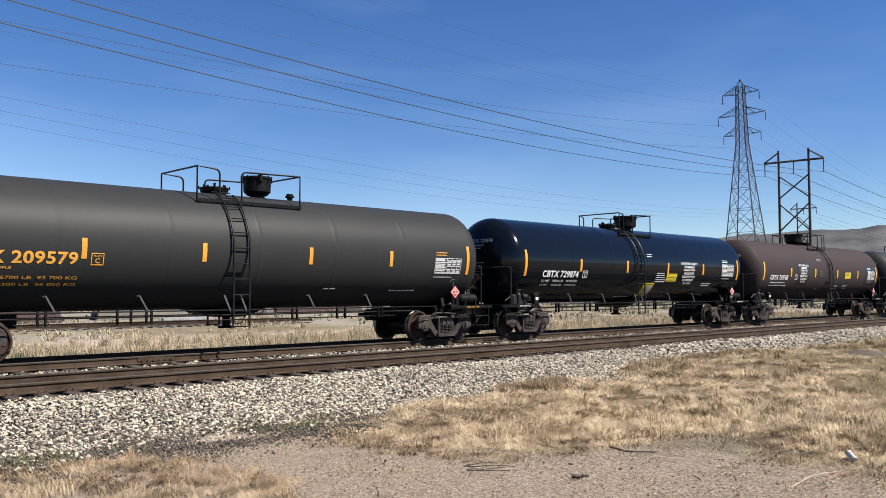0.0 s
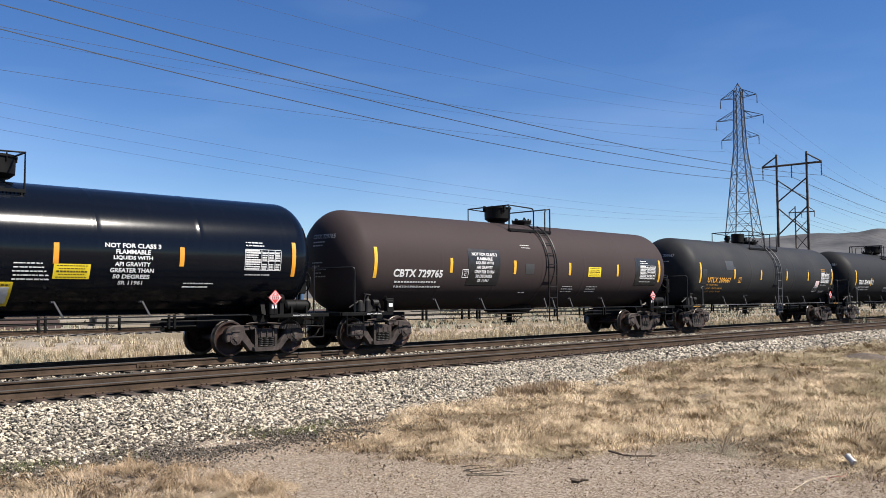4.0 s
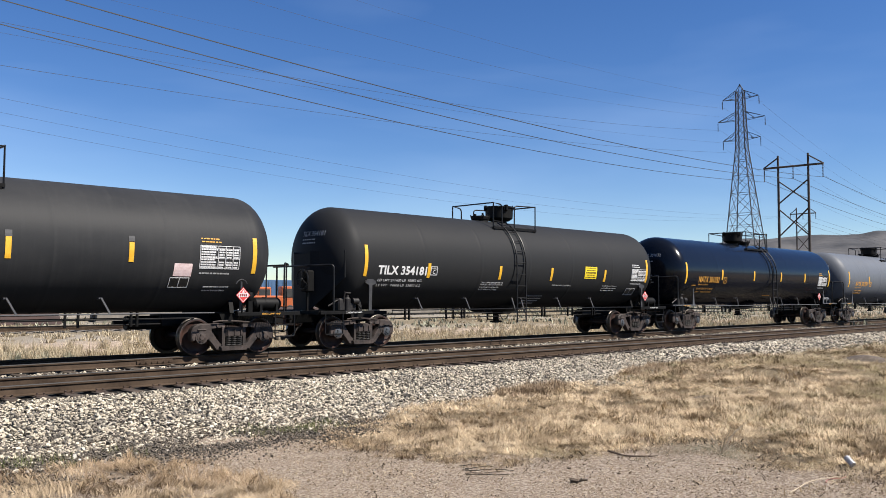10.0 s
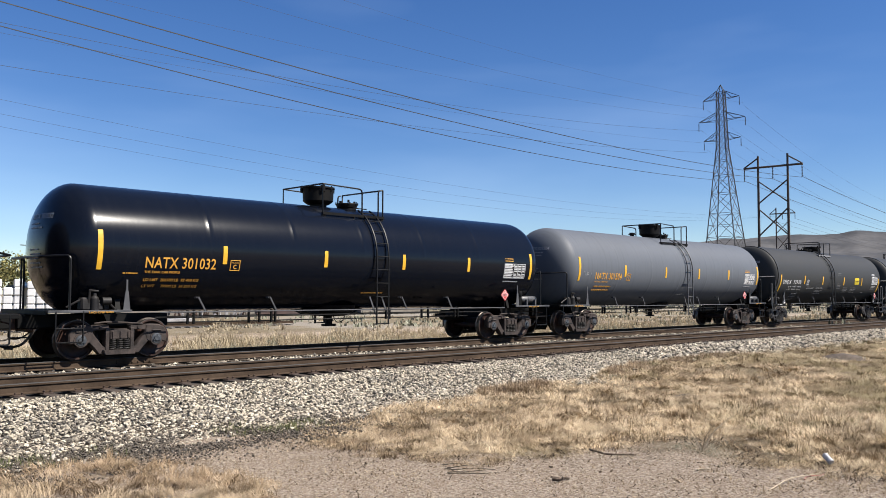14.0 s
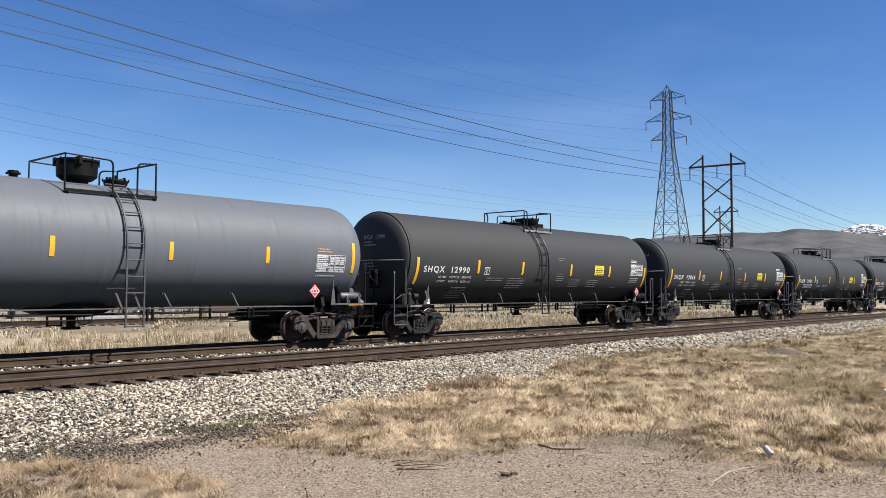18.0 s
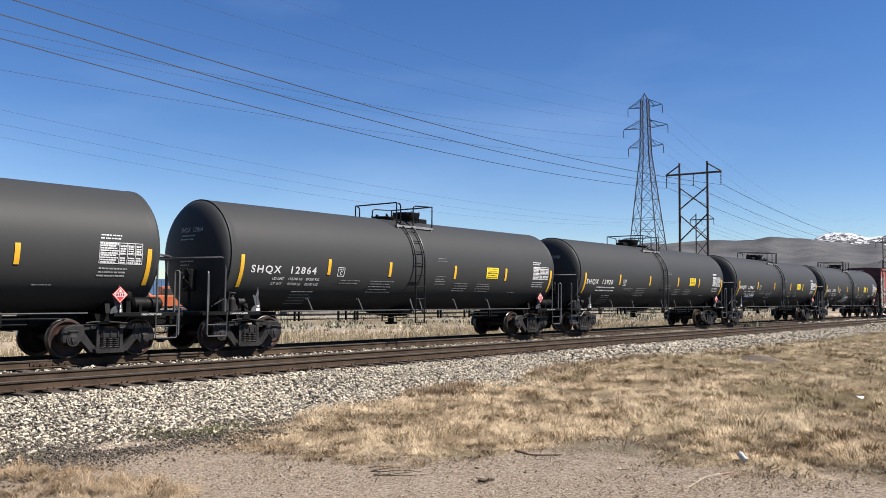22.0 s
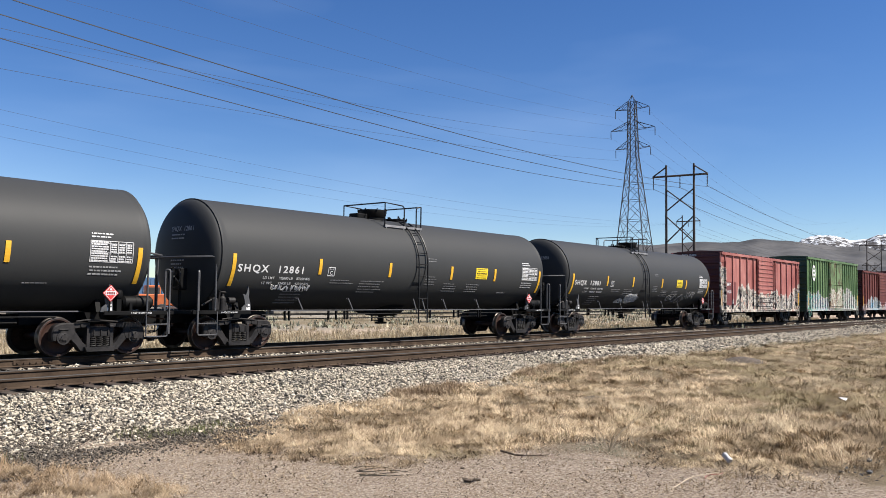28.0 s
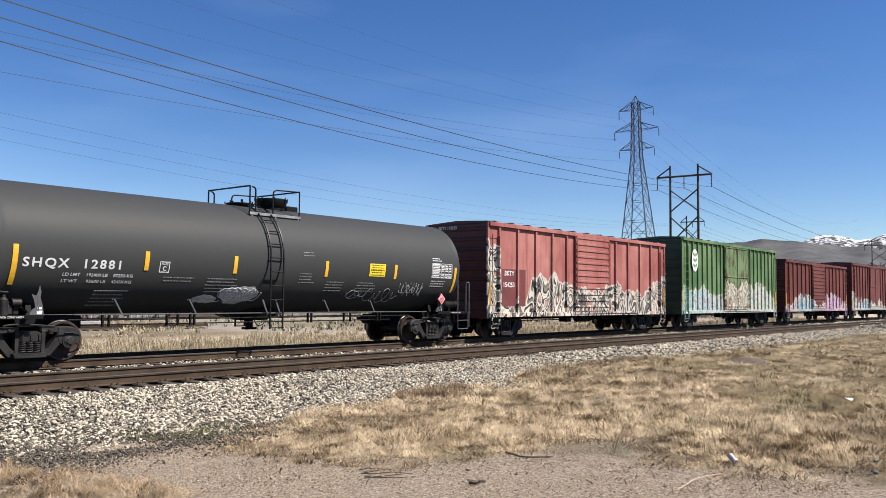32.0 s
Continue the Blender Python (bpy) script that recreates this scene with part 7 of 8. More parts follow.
def hill_range(name, ridge, r0, r1, rough, az0, az1, mat, label, step=0.35, rows=46, jag=0.05):
    v, f = [], []
    n = int((az1 - az0) / step) + 1
    for j in range(rows + 1):
        k = j / rows
        r = r0 + (r1 - r0) * k
        for i in range(n):
            az = az0 + i * step
            x, y = polar(az, r)
            top = r1 * math.tan(radians(ramp1(az, ridge) + jag * noise.fractal((az * 0.9, 3.3, 0.0), 0.7, 2.2, 6)))
            fold = noise.fractal((x * 0.0022, y * 0.0022, 1.7), 1.0, 2.1, 6)
            gully = abs(noise.noise((x * 0.0045, y * 0.0045, 5.0)))
            z = -2 + top * (k ** 1.25) + rough * (k * (1.05 - k * 0.85)) * (fold * 1.2 - gully * 0.9)
            v.append((x, y, z))
    for j in range(rows):
        for i in range(n - 1):
            f.append((j * n + i, j * n + i + 1, (j + 1) * n + i + 1, (j + 1) * n + i))
    me = bpy.data.meshes.new(name)
    me.from_pydata(v, [], f)
    me.shade_smooth()
    me.materials.append(mat)
    tagged(put(name, me), label, "hills", kind="structure")


# distance haze is mixed into the hillside's base colour as bluish grey
M["hill"] = surface("hazed_sage_hillside", (0.0424, 0.0441, 0.0474), (0.0976, 0.0953, 0.0956), 0.006, 0.95, 0, 0.3, 2.0, 0.05, "World", 0.1)


def snow_mat():
    m, n, l, b = base_mat("snowy_rock", 0.9, 0, 0.2)
    geo, sep = n.new("ShaderNodeNewGeometry"), n.new("ShaderNodeSeparateXYZ")
    l.new(geo.outputs["Position"], sep.inputs[0])
    patch = noise_of(n, l, 0.030, 9, (1, 1, 1.6), "World", 0.72)
    h = math_of(n, l, "ADD", math_of(n, l, "MULTIPLY", math_of(n, l, "SUBTRACT", sep.outputs["Z"], 272.0), 0.008), math_of(n, l, "MULTIPLY", math_of(n, l, "SUBTRACT", patch, 0.51), 6.5))
    cover = math_of(n, l, "MULTIPLY", h, 3.0, True)
    l.new(mix_of(n, l, cover, (0.0555, 0.0527, 0.0527), (0.50, 0.52, 0.55)), b.inputs["Base Color"])
    return m


M["snow"] = snow_mat()
hill_range("hills", FRONT, 1100, 3000, 60, 20, 150, M["hill"], "bare sagebrush hills greyed with painted haze")
hill_range("snowy_mountains", BACK, 3600, 4550, 150, 60, 120, M["snow"], "distant mountains with patchy snow on the crest", 0.08, 60, 0.12)


# ---- the yard beyond the line, seen under and between the cars ----
M["galv_pale"] = surface("pale_galvanised_steel", (0.16, 0.155, 0.155), (0.33, 0.32, 0.32), 3, 0.5, 0.2, 0.2)
M["tan_wall"] = surface("tan_metal_siding", (0.222, 0.1832, 0.1332), (0.2775, 0.2331, 0.1721), 0.6, 0.7, 0, 0.2)
M["blue_roof"] = surface("blue_metal_roof", (0.0278, 0.0666, 0.1332), (0.0444, 0.0944, 0.1776), 0.6, 0.5, 0, 0.1)
M["white_wrap"] = surface("white_plastic_wrap", (0.4464, 0.4536, 0.4608), (0.576, 0.576, 0.576), 0.8, 0.5, 0, 0.3)
M["dark_gap"] = surface("dark_rubber", (0.0111, 0.0111, 0.0111), (0.0278, 0.0278, 0.0278), 2, 0.8, 0, 0.1)
M["machine_orange"] = surface("orange_machine_paint", (0.3053, 0.0666, 0.0167), (0.3774, 0.0999, 0.0278), 1.5, 0.5, 0, 0.1)
M["teal"] = surface("pale_teal_tank_paint", (0.1832, 0.2886, 0.2553), (0.2498, 0.3441, 0.3053), 1, 0.5, 0, 0.1)
M["beam_red"] = surface("red_primer_steel", (0.030, 0.019, 0.017), (0.060, 0.034, 0.029), 1, 0.7, 0, 0.2)
M["grey_wood"] = surface("grey_stacked_timber", (0.0888, 0.0777, 0.0666), (0.1665, 0.1499, 0.1277), 1, 0.85, 0, 0.4)


def yard_z(x, y):
    return level(x, y)


def shed():
    x0, y0, w, d = 47.0, 120, 11.2, 24
    z = yard_z(x0, y0)
    t = thing("shed", "tan metal shed with a blue gabled roof", "building", "", pose(x0, y0, z - 0.05))
    b = Mesh()
    b.prism([(0, 0), (w, 0), (w, 3.05), (w / 2, 4.3), (0, 3.05)], 0, 0.2)
    part("front_wall", b, M["tan_wall"], t, "tan corrugated wall")
    for x in (0.0, w - 0.2):
        b = Mesh()
        b.box(x, x + 0.2, 0.2, d, 0, 3.05)
        part("side_wall", b, M["tan_wall"], t)
    b = Mesh()
    b.prism([(0, 0), (w, 0), (w, 3.05), (w / 2, 4.3), (0, 3.05)], d, d + 0.2)
    part("back_wall", b, M["tan_wall"], t)
    for s in (0, 1):
        b = Mesh()
        xa = -0.7 if s == 0 else w + 0.7
        b.prism([(xa, 2.9), (w / 2, 4.35), (w / 2, 4.75), (xa, 3.25)], -0.8, d + 0.8)
        part("roof", b, M["blue_roof"], t, "blue metal roof")
    b = Mesh()
    b.box(2.0, 5.2, -0.06, 0.0, 0.0, 2.9, 0.02)
    part("door", b, M["white_wrap"], t, "pale roller door")


shed()
for k, (az, d, w, h) in enumerate(((12.6, 101, 4.1, 3.2), (15.1, 100, 4.1, 3.5), (17.55, 100, 4.1, 3.5), (19.9, 101, 3.6, 3.3))):
    x, y = polar(az, d)
    t = thing("wrapped_bale", "stack of white plastic-wrapped bales in the yard", "bale stack", "white bale stacks", pose(x, y, yard_z(x, y) - 0.02, 0, 0, -az))
    for i in range(4):
        for j in range(4):
            if j == 3 and (i * 3 + k) % 4 == 0:
                continue
            b = Mesh()
            o = 0.06 * math.sin(i * 5 + j * 3 + k)
            b.box(i * w / 4 - w / 2 + 0.04, (i + 1) * w / 4 - w / 2 - 0.03, -0.7 + o, 0.7 + o, j * h / 4 + (0.0 if j == 0 else 0.01), (j + 1) * h / 4, 0.12)
            part("bale", b, M["white_wrap"], t)


def loader(az, d):
    x, y = polar(az, d)
    t = thing("track_machine", "orange track maintenance machine parked in the yard", "machine", "", pose(x, y, yard_z(x, y), 0, 0, -20))
    b = Mesh()
    b.box(-2.6, 1.2, -0.9, 0.9, 0.75, 1.9, 0.1)
    part("body", b, M["machine_orange"], t, "orange machine body")
    b = Mesh()
    b.box(1.0, 2.5, -0.85, 0.85, 0.7, 2.85, 0.1)
    part("cab", b, M["machine_orange"], t, "orange cab")
    for s in (-1, 1):
        b = Mesh()
        b.box(1.15, 2.35, s * 0.86 - 0.015, s * 0.86 + 0.015, 1.7, 2.6, 0.01)
        part("window", b, M["dark_gap"], t, "dark cab window")
    b = Mesh()
    b.tube(rounded([(-2.2, 0, 1.8), (-3.2, 0, 2.6), (-4.4, 0, 1.4), (-4.6, 0, 0.6)], 0.3), 0.15, 8)
    part("boom", b, M["machine_orange"], t)
    for xx in (-1.9, 0.0, 1.9):
        for s in (-1, 1):
            b = Mesh()
            b.lathe([(-0.15, 0.1), (-0.15, 0.42), (-0.10, 0.47), (0.10, 0.47), (0.15, 0.42), (0.15, 0.1)], 18, "y", (xx, s * 0.85, 0.46), True)
            part("tyre", b, M["dark_gap"], t, "black rubber tyre")


loader(32.4, 88)
loader(30.9, 95)


def container(az, d, w, h, mat, label, turn=0):
    x, y = polar(az, d)
    t = thing("shipping_container", label, "container", "", pose(x, y, yard_z(x, y), 0, 0, turn))
    b = Mesh()
    b.box(-w / 2, w / 2, -1.2, 1.2, 0.15, h, 0.04)
    part("shell", b, mat, t)
    n = int(w / 0.55)
    for k in range(n):
        b = Mesh()
        xx = -w / 2 + (k + 0.5) * w / n
        b.box(xx - 0.1, xx + 0.1, -1.25, -1.2, 0.4, h - 0.2)
        part("corrugation", b, mat, t)
    for s in (-1, 1):
        b = Mesh()
        b.box(s * (w / 2 - 0.4) - 0.15, s * (w / 2 - 0.4) + 0.15, -1.1, 1.1, 0.0, 0.15)
        part("foot", b, M["dark_gap"], t)


container(31.9, 118, 12.2, 4.05, M["blue_roof"], "tall blue storage container in the yard")


def yard_tank(az, d):
    x, y = polar(az, d)
    t = thing("storage_tank", "pale teal horizontal storage tank on cradles", "tank", "", pose(x, y, yard_z(x, y)))
    b = Mesh()
    b.lathe([(-2.1, 0.02), (-2.0, 0.75), (-1.7, 1.22), (1.7, 1.22), (2.0, 0.75), (2.1, 0.02)], 24, "x", (0, 0, 1.9))
    part("shell", b, M["teal"], t)
    for s in (-1, 1):
        b = Mesh()
        b.box(s * 1.2 - 0.15, s * 1.2 + 0.15, -0.9, 0.9, 0, 1.05, 0.02)
        part("cradle", b, M["dark_gap"], t)


yard_tank(22.45, 108)
for k, (x, y, w, mat) in enumerate(((16, 58, 9, "beam_red"), (27, 60, 7, "grey_wood"), (36, 63, 8, "grey_wood"), (8, 60, 6, "grey_wood"), (47, 66, 10, "beam_red"), (62, 70, 9, "grey_wood"), (80, 76, 9, "grey_wood"))):
    t = thing("timber_stack" if mat == "grey_wood" else "steel_stack", "low stack of grey used ties" if mat == "grey_wood" else "low stack of red-primed steel", "stack", "yard stacks", pose(x, y, yard_z(x, y)))
    for j in range(3):
        for i in range(4):
            b = Mesh()
            b.box(-w / 2 + 0.1 * ((i + j) % 3), w / 2 - 0.1 * ((i * 2 + j) % 3), i * 0.34 - 0.68, i * 0.34 - 0.38, j * 0.27 + (0.004 * j), j * 0.27 + 0.26, 0.015)
            part("beam", b, M[mat], t)


# pale steel beams and rusty scrap lying in the yard
beams = thing("steel_stack", "low row of pale galvanised steel beams", "stack", "yard stacks", pose(26.6, 52.6, yard_z(26.6, 52.6), 0, 0, 4))
for i in range(4):
    for j in range(2 if i < 3 else 1):
        b = Mesh()
        b.box(-1.9 + 0.4 * i, 1.4 + 0.4 * ((i * 2 + j) % 3), i * 0.4 - 0.8, i * 0.4 - 0.5, j * 0.19 + 0.004 * j, j * 0.19 + 0.18, 0.015)
        part("beam", b, M["galv_pale"], beams)
scrap_heap = thing("scrap_heap", "long heap of rusty scrap rail ends and posts", "scrap", "", pose(32.5, 62.5, yard_z(32.5, 62.5)))
rr = random.Random(15)
for i in range(90):
    b = Mesh()
    x, y, h, w = rr.uniform(-6.5, 6.5), rr.uniform(-1.0, 1.0), rr.uniform(0.3, 1.05), rr.uniform(0.04, 0.13)
    lean = rr.uniform(-0.35, 0.35)
    b.tube([(x, y, -0.05), (x + lean, y + rr.uniform(-0.2, 0.2), h)], w, 5, False, w * 0.8)
    part("scrap_bar", b, M["plate"] if i % 3 else M["galv_pale"], scrap_heap)


# an old siding in the yard
siding = thing("yard_track", "rusty rails on grey ties of an old yard siding", "railway track", kind="structure")


def siding_rail(b):
    for x in range(-10, 34, 4):
        b.prism([(-0.06, 0.0), (0.06, 0.0), (0.06, 0.015), (0.012, 0.03), (0.012, 0.11), (0.034, 0.12), (0.034, 0.155), (-0.034, 0.155), (-0.034, 0.12), (-0.012, 0.11), (-0.012, 0.03), (-0.06, 0.015)], x, x + 4, "x")


for y in (48.3, 49.8):
    put("rail", made("siding_rail", M["rail_side"], siding_rail, 25), siding, pose(0, y, level(20, 49.0) + 0.10), "rusty old rail")
for k in range(68):
    put("tie", made("siding_tie", M["grey_wood"], lambda b: b.box(-0.12, 0.12, -1.25, 1.25, -0.12, 0.0, 0.012), 0), siding, pose(-8 + k * 0.62, 49.05 + 0.05 * math.sin(k * 2.7), level(20, 49.0) + 0.05, 0, 0, 1.5 * math.sin(k * 4.1)))


# a tree coming into leaf behind the bales, and a pole
M["bark_far"] = surface("grey_bark", (0.0333, 0.0278, 0.0222), (0.0777, 0.0638, 0.05), 3, 0.9, 0, 0.5)


def leaf_mat():
    m, n, l, b = base_mat("pale_spring_leaves", 0.7, 0, 0.2)
    g = n.new("ShaderNodeNewGeometry")
    l.new(ramp_of(n, l, g.outputs["Random Per Island"], [(0.0, (0.0749, 0.0749, 0.0262)), (0.5, (0.1648, 0.1499, 0.0525)), (1.0, (0.2697, 0.2323, 0.0899))]), b.inputs["Base Color"])
    return m


M["spring_leaf"] = leaf_mat()


def tree(az, d, height, width, seed):
    x, y = polar(az, d)
    rr = random.Random(seed)
    t = thing("tree", "spreading tree just coming into pale leaf", "tree", "", pose(x, y, yard_z(x, y)))
    b = Mesh()
    b.tube([(0, 0, -0.1), (0.1, 0, height * 0.2), (0, 0.1, height * 0.38)], 0.28, 8, False, 0.18)
    part("trunk", b, M["bark_far"], t)
    tips = []
    for k in range(14):
        a = k * 2.4 + rr.uniform(-0.3, 0.3)
        out = width * 0.5 * rr.uniform(0.45, 0.95)
        mid = (out * 0.4 * math.cos(a), out * 0.4 * math.sin(a), height * rr.uniform(0.45, 0.55))
        tip = (out * math.cos(a), out * math.sin(a), height * rr.uniform(0.55, 0.95))
        b = Mesh()
        b.tube([(0, 0.05, height * 0.33), mid, tip], 0.10, 5, False, 0.02)
        part("limb", b, M["bark_far"], t)
        tips += [tip, tuple((p + q) / 2 for p, q in zip(mid, tip))]
    b = Mesh()
    for tip in tips:
        for _ in range(150):
            c = [q + rr.gauss(0, 0.75) for q in tip]
            e = [Vector((rr.gauss(0, 1), rr.gauss(0, 1), rr.gauss(0, 1))).normalized() * rr.uniform(0.12, 0.26) for _ in range(2)]
            c = Vector(c)
            b.add([tuple(c - e[0]), tuple(c + e[1]), tuple(c + e[0]), tuple(c - e[1])], [(0, 1, 2, 3)])
    part("crown", b, M["spring_leaf"], t, "airy crown of small pale leaves", 0)


tree(19.2, 150, 7.4, 10.5, 5)
tree(16.6, 155, 6.2, 7.0, 9)
x, y = polar(18.8, 165)
t = thing("utility_pole", "distant wooden utility pole with one cross-arm", "power pole", "", pose(x, y, yard_z(x, y)))
b = Mesh()
b.tube([(0, 0, -0.3), (0, 0, 11.2)], 0.16, 8, False, 0.11)
part("pole", b, M["wood_pole"], t)
b = Mesh()
b.box(-1.1, 1.1, -0.06, 0.06, 10.4, 10.55, 0.01)
part("cross_arm", b, M["wood_pole"], t)


# ---- grass and shrubs ----
def blade_mat(name, stops, green=None):
    m, n, l, b = base_mat(name, 0.8, 0, 0.15)
    g = n.new("ShaderNodeNewGeometry")
    c = ramp_of(n, l, g.outputs["Random Per Island"], stops)
    if green:
        clump = noise_of(n, l, 5.5, 3, where="World", shift=1.0)
        c = mix_of(n, l, ramp_of(n, l, clump, [(0.36, (0.85, 0.85, 0.85)), (0.58, (0, 0, 0))]), c, mix_of(n, l, 0.6, c, (0.1055, 0.0722, 0.0444)))
        patch = noise_of(n, l, 0.6, 5, where="World", shift=3.0)
        geo, sep = n.new("ShaderNodeNewGeometry"), n.new("ShaderNodeSeparateXYZ")
        l.new(geo.outputs["Position"], sep.inputs[0])
        lush = math_of(n, l, "MULTIPLY", math_of(n, l, "SUBTRACT", sep.outputs["X"], 10.5), 0.022, True)
        lush = math_of(n, l, "SUBTRACT", lush, math_of(n, l, "MINIMUM", math_of(n, l, "MULTIPLY", math_of(n, l, "SUBTRACT", sep.outputs["Y"], 5.5), 0.06, True), 0.14))
        c = mix_of(n, l, ramp_of(n, l, math_of(n, l, "ADD", patch, math_of(n, l, "MINIMUM", lush, 0.13)), [(0.535, (0, 0, 0)), (0.65, (0.8, 0.8, 0.8))]), c, green)
        pale = noise_of(n, l, 0.55, 4, where="World", shift=12.0)
        c = mix_of(n, l, ramp_of(n, l, pale, [(0.51, (0, 0, 0)), (0.62, (0.45, 0.45, 0.45))]), c, (0.563, 0.461, 0.316))
        broad = noise_of(n, l, 0.22, 4, where="World", shift=21.0)
        c = mix_of(n, l, ramp_of(n, l, broad, [(0.45, (0, 0, 0)), (0.62, (0.30, 0.30, 0.30))]), c, (0.20, 0.150, 0.098))
        dark = noise_of(n, l, 1.7, 4, where="World", shift=8.0)
        c = mix_of(n, l, ramp_of(n, l, dark, [(0.465, (0, 0, 0)), (0.60, (0.85, 0.85, 0.85))]), c, (0.1277, 0.0888, 0.05))
    l.new(c, b.inputs["Base Color"])
    return m


STRAW = [(0.0, (0.115, 0.075, 0.043)), (0.22, (0.250, 0.178, 0.107)), (0.42, (0.505, 0.378, 0.232)), (0.7, (0.735, 0.573, 0.367)), (1.0, (0.800, 0.680, 0.485))]
M["straw"] = blade_mat("dry_straw_grass", STRAW, (0.1665, 0.1415, 0.0722))
M["brown_straw"] = blade_mat("brown_dry_grass", [(0.0, (0.0994, 0.0631, 0.0378)), (0.35, (0.2305, 0.1562, 0.0883)), (0.7, (0.3684, 0.2675, 0.1668)), (1.0, (0.5232, 0.4087, 0.2813))], (0.1989, 0.1637, 0.0737))
M["tall_straw"] = blade_mat("tall_dry_grass", [(0.0, (0.139, 0.111, 0.069)), (0.3, (0.291, 0.239, 0.153)), (0.7, (0.416, 0.347, 0.239)), (1.0, (0.513, 0.451, 0.340))])
M["sage"] = blade_mat("grey_green_sagebrush", [(0.0, (0.085, 0.088, 0.062)), (0.5, (0.17, 0.172, 0.125)), (1.0, (0.29, 0.285, 0.215))])
M["rim_straw"] = blade_mat("reddish_dry_grass", [(0.0, (0.1017, 0.0665, 0.0406)), (0.35, (0.2268, 0.1564, 0.0978)), (0.7, (0.3519, 0.2620, 0.1681)), (1.0, (0.4536, 0.3675, 0.2581))])
M["olive"] = blade_mat("olive_young_grass", [(0.0, (0.070, 0.070, 0.032)), (0.5, (0.155, 0.142, 0.068)), (1.0, (0.30, 0.26, 0.14))])
M["weed"] = blade_mat("dull_green_weed", [(0.0, (0.035, 0.045, 0.014)), (0.5, (0.076, 0.090, 0.031)), (1.0, (0.153, 0.146, 0.069))])


def blades(name, base, length, lean, heading, width, mat, label, category="grass"):
    """Bent tapering blades from arrays: foot, length, lean from upright, heading, width."""
    n = len(base)
    d = np.stack([np.cos(heading), np.sin(heading), np.zeros(n)], -1)
    side = np.stack([-np.sin(heading), np.cos(heading), np.zeros(n)], -1) * (width / 2)[:, None]
    up = np.array([0, 0, 1.0])
    l1, l2 = lean * 0.82, np.minimum(lean * 1.25, 1.72)
    mid = base + (d * np.sin(l1)[:, None] + up * np.cos(l1)[:, None]) * (length * 0.55)[:, None]
    tip = mid + (d * np.sin(l2)[:, None] + up * np.cos(l2)[:, None]) * (length * 0.45)[:, None]
    v = np.stack([base - side, base + side, mid + side * 0.75, mid - side * 0.75, tip], 1).reshape(-1, 3)
    k = np.arange(n) * 5
    loops = np.stack([k, k + 1, k + 2, k + 3, k + 3, k + 2, k + 4], -1).ravel().astype(np.int32)
    start = np.stack([np.arange(n) * 7, np.arange(n) * 7 + 4], -1).ravel().astype(np.int32)
    total = np.tile(np.array([4, 3], dtype=np.int32), n)
    me = bpy.data.meshes.new(name)
    me.vertices.add(len(v))
    me.vertices.foreach_set("co", v.ravel())
    me.loops.add(len(loops))
    me.loops.foreach_set("vertex_index", loops)
    me.polygons.add(2 * n)
    me.polygons.foreach_set("loop_start", start)
    me.polygons.foreach_set("loop_total", total)
    me.update(calc_edges=True)
    me.materials.append(mat)
    return tagged(put(name, me), label, category, kind="stuff")


def edge_x(y):
    """Where the bare dirt ends and the meadow begins."""
    return ramp1(y, [(2.0, 9.0), (2.7, 8.75), (3.4, 8.5), (4.0, 8.95), (4.6, 9.8), (5.2, 10.0), (5.65, 9.6), (5.9, 8.45), (6.2, 7.55), (6.7, 7.1), (7.3, 6.9), (7.9, 6.8), (9.0, 7.05), (9.8, 7.3), (10.4, 8.0)]) + 0.22 * noise.noise((y * 1.6, 4.0, 0))


def clumps(name, seed, total, pick, mat, label):
    """Combed-over clumps of long grass: each a low dome whose blades lie one way, fanning a little."""
    r = np.random.RandomState(seed)
    sets, n = [], 0
    for _ in range(120000):
        if n > total:
            break
        q = pick(r)
        if q is None:
            continue
        x, y, far, rim, stand = q
        z = level(x, y) - 0.01
        k = int(r.randint(40, 80) / far ** 0.35)
        rad = r.uniform(0.06, 0.22) * far ** 0.4
        main = 6.0 * noise.noise((x * 0.8, y * 0.8, 6.0)) + 3.0 * noise.noise((x * 2.3, y * 2.3, 2.0)) + r.normal(0, 1.1)
        a, u = r.uniform(0, 2 * math.pi, k), np.sqrt(r.uniform(0, 1, k))
        dome = r.uniform(0.01, 0.13) * (0.3 + 0.7 * rim)
        base = np.stack([x + rad * u * np.cos(a), y + rad * u * np.sin(a), z + dome * (1 - u * u) * r.uniform(0.3, 1, k)], -1)
        lean = np.clip(r.uniform(1.12, 1.5) - stand + r.normal(0, 0.16, k), 0.15, 1.55)
        way = main + r.normal(0, 0.55, k)
        sets.append((base, r.uniform(0.06, 0.19) * r.uniform(0.55, 1.3, k) * (0.5 + 0.5 * rim), lean, way, r.uniform(0.0032, 0.0066, k) * far ** 0.66))
        n += k
    blades(name, *[np.concatenate([q[i] for q in sets]) for i in range(5)], mat, label)


def bank(r):
    az, d = radians(r.uniform(36, 84)), 7.5 * math.exp(r.uniform(-0.45, 2.35))
    x, y = d * math.sin(az), d * math.cos(az)
    if y < 2.0 or x < edge_x(y) - 0.3 or y > toe(x) + 0.2:
        return None
    rim = min(max((x - edge_x(y)) / 1.3, 0.0), 1.0)
    gap = noise.noise((x * 0.9, y * 1.1, 9.0)) + 0.6 * noise.noise((x * 2.3, y * 2.3, 2.0))
    if gap < -0.34 + (1 - rim) * 0.45 and r.rand() < 0.8:
        return None
    return x, y, max(d / 9.0, 1.0), rim, 0.5 if r.rand() < 0.12 else 0.0


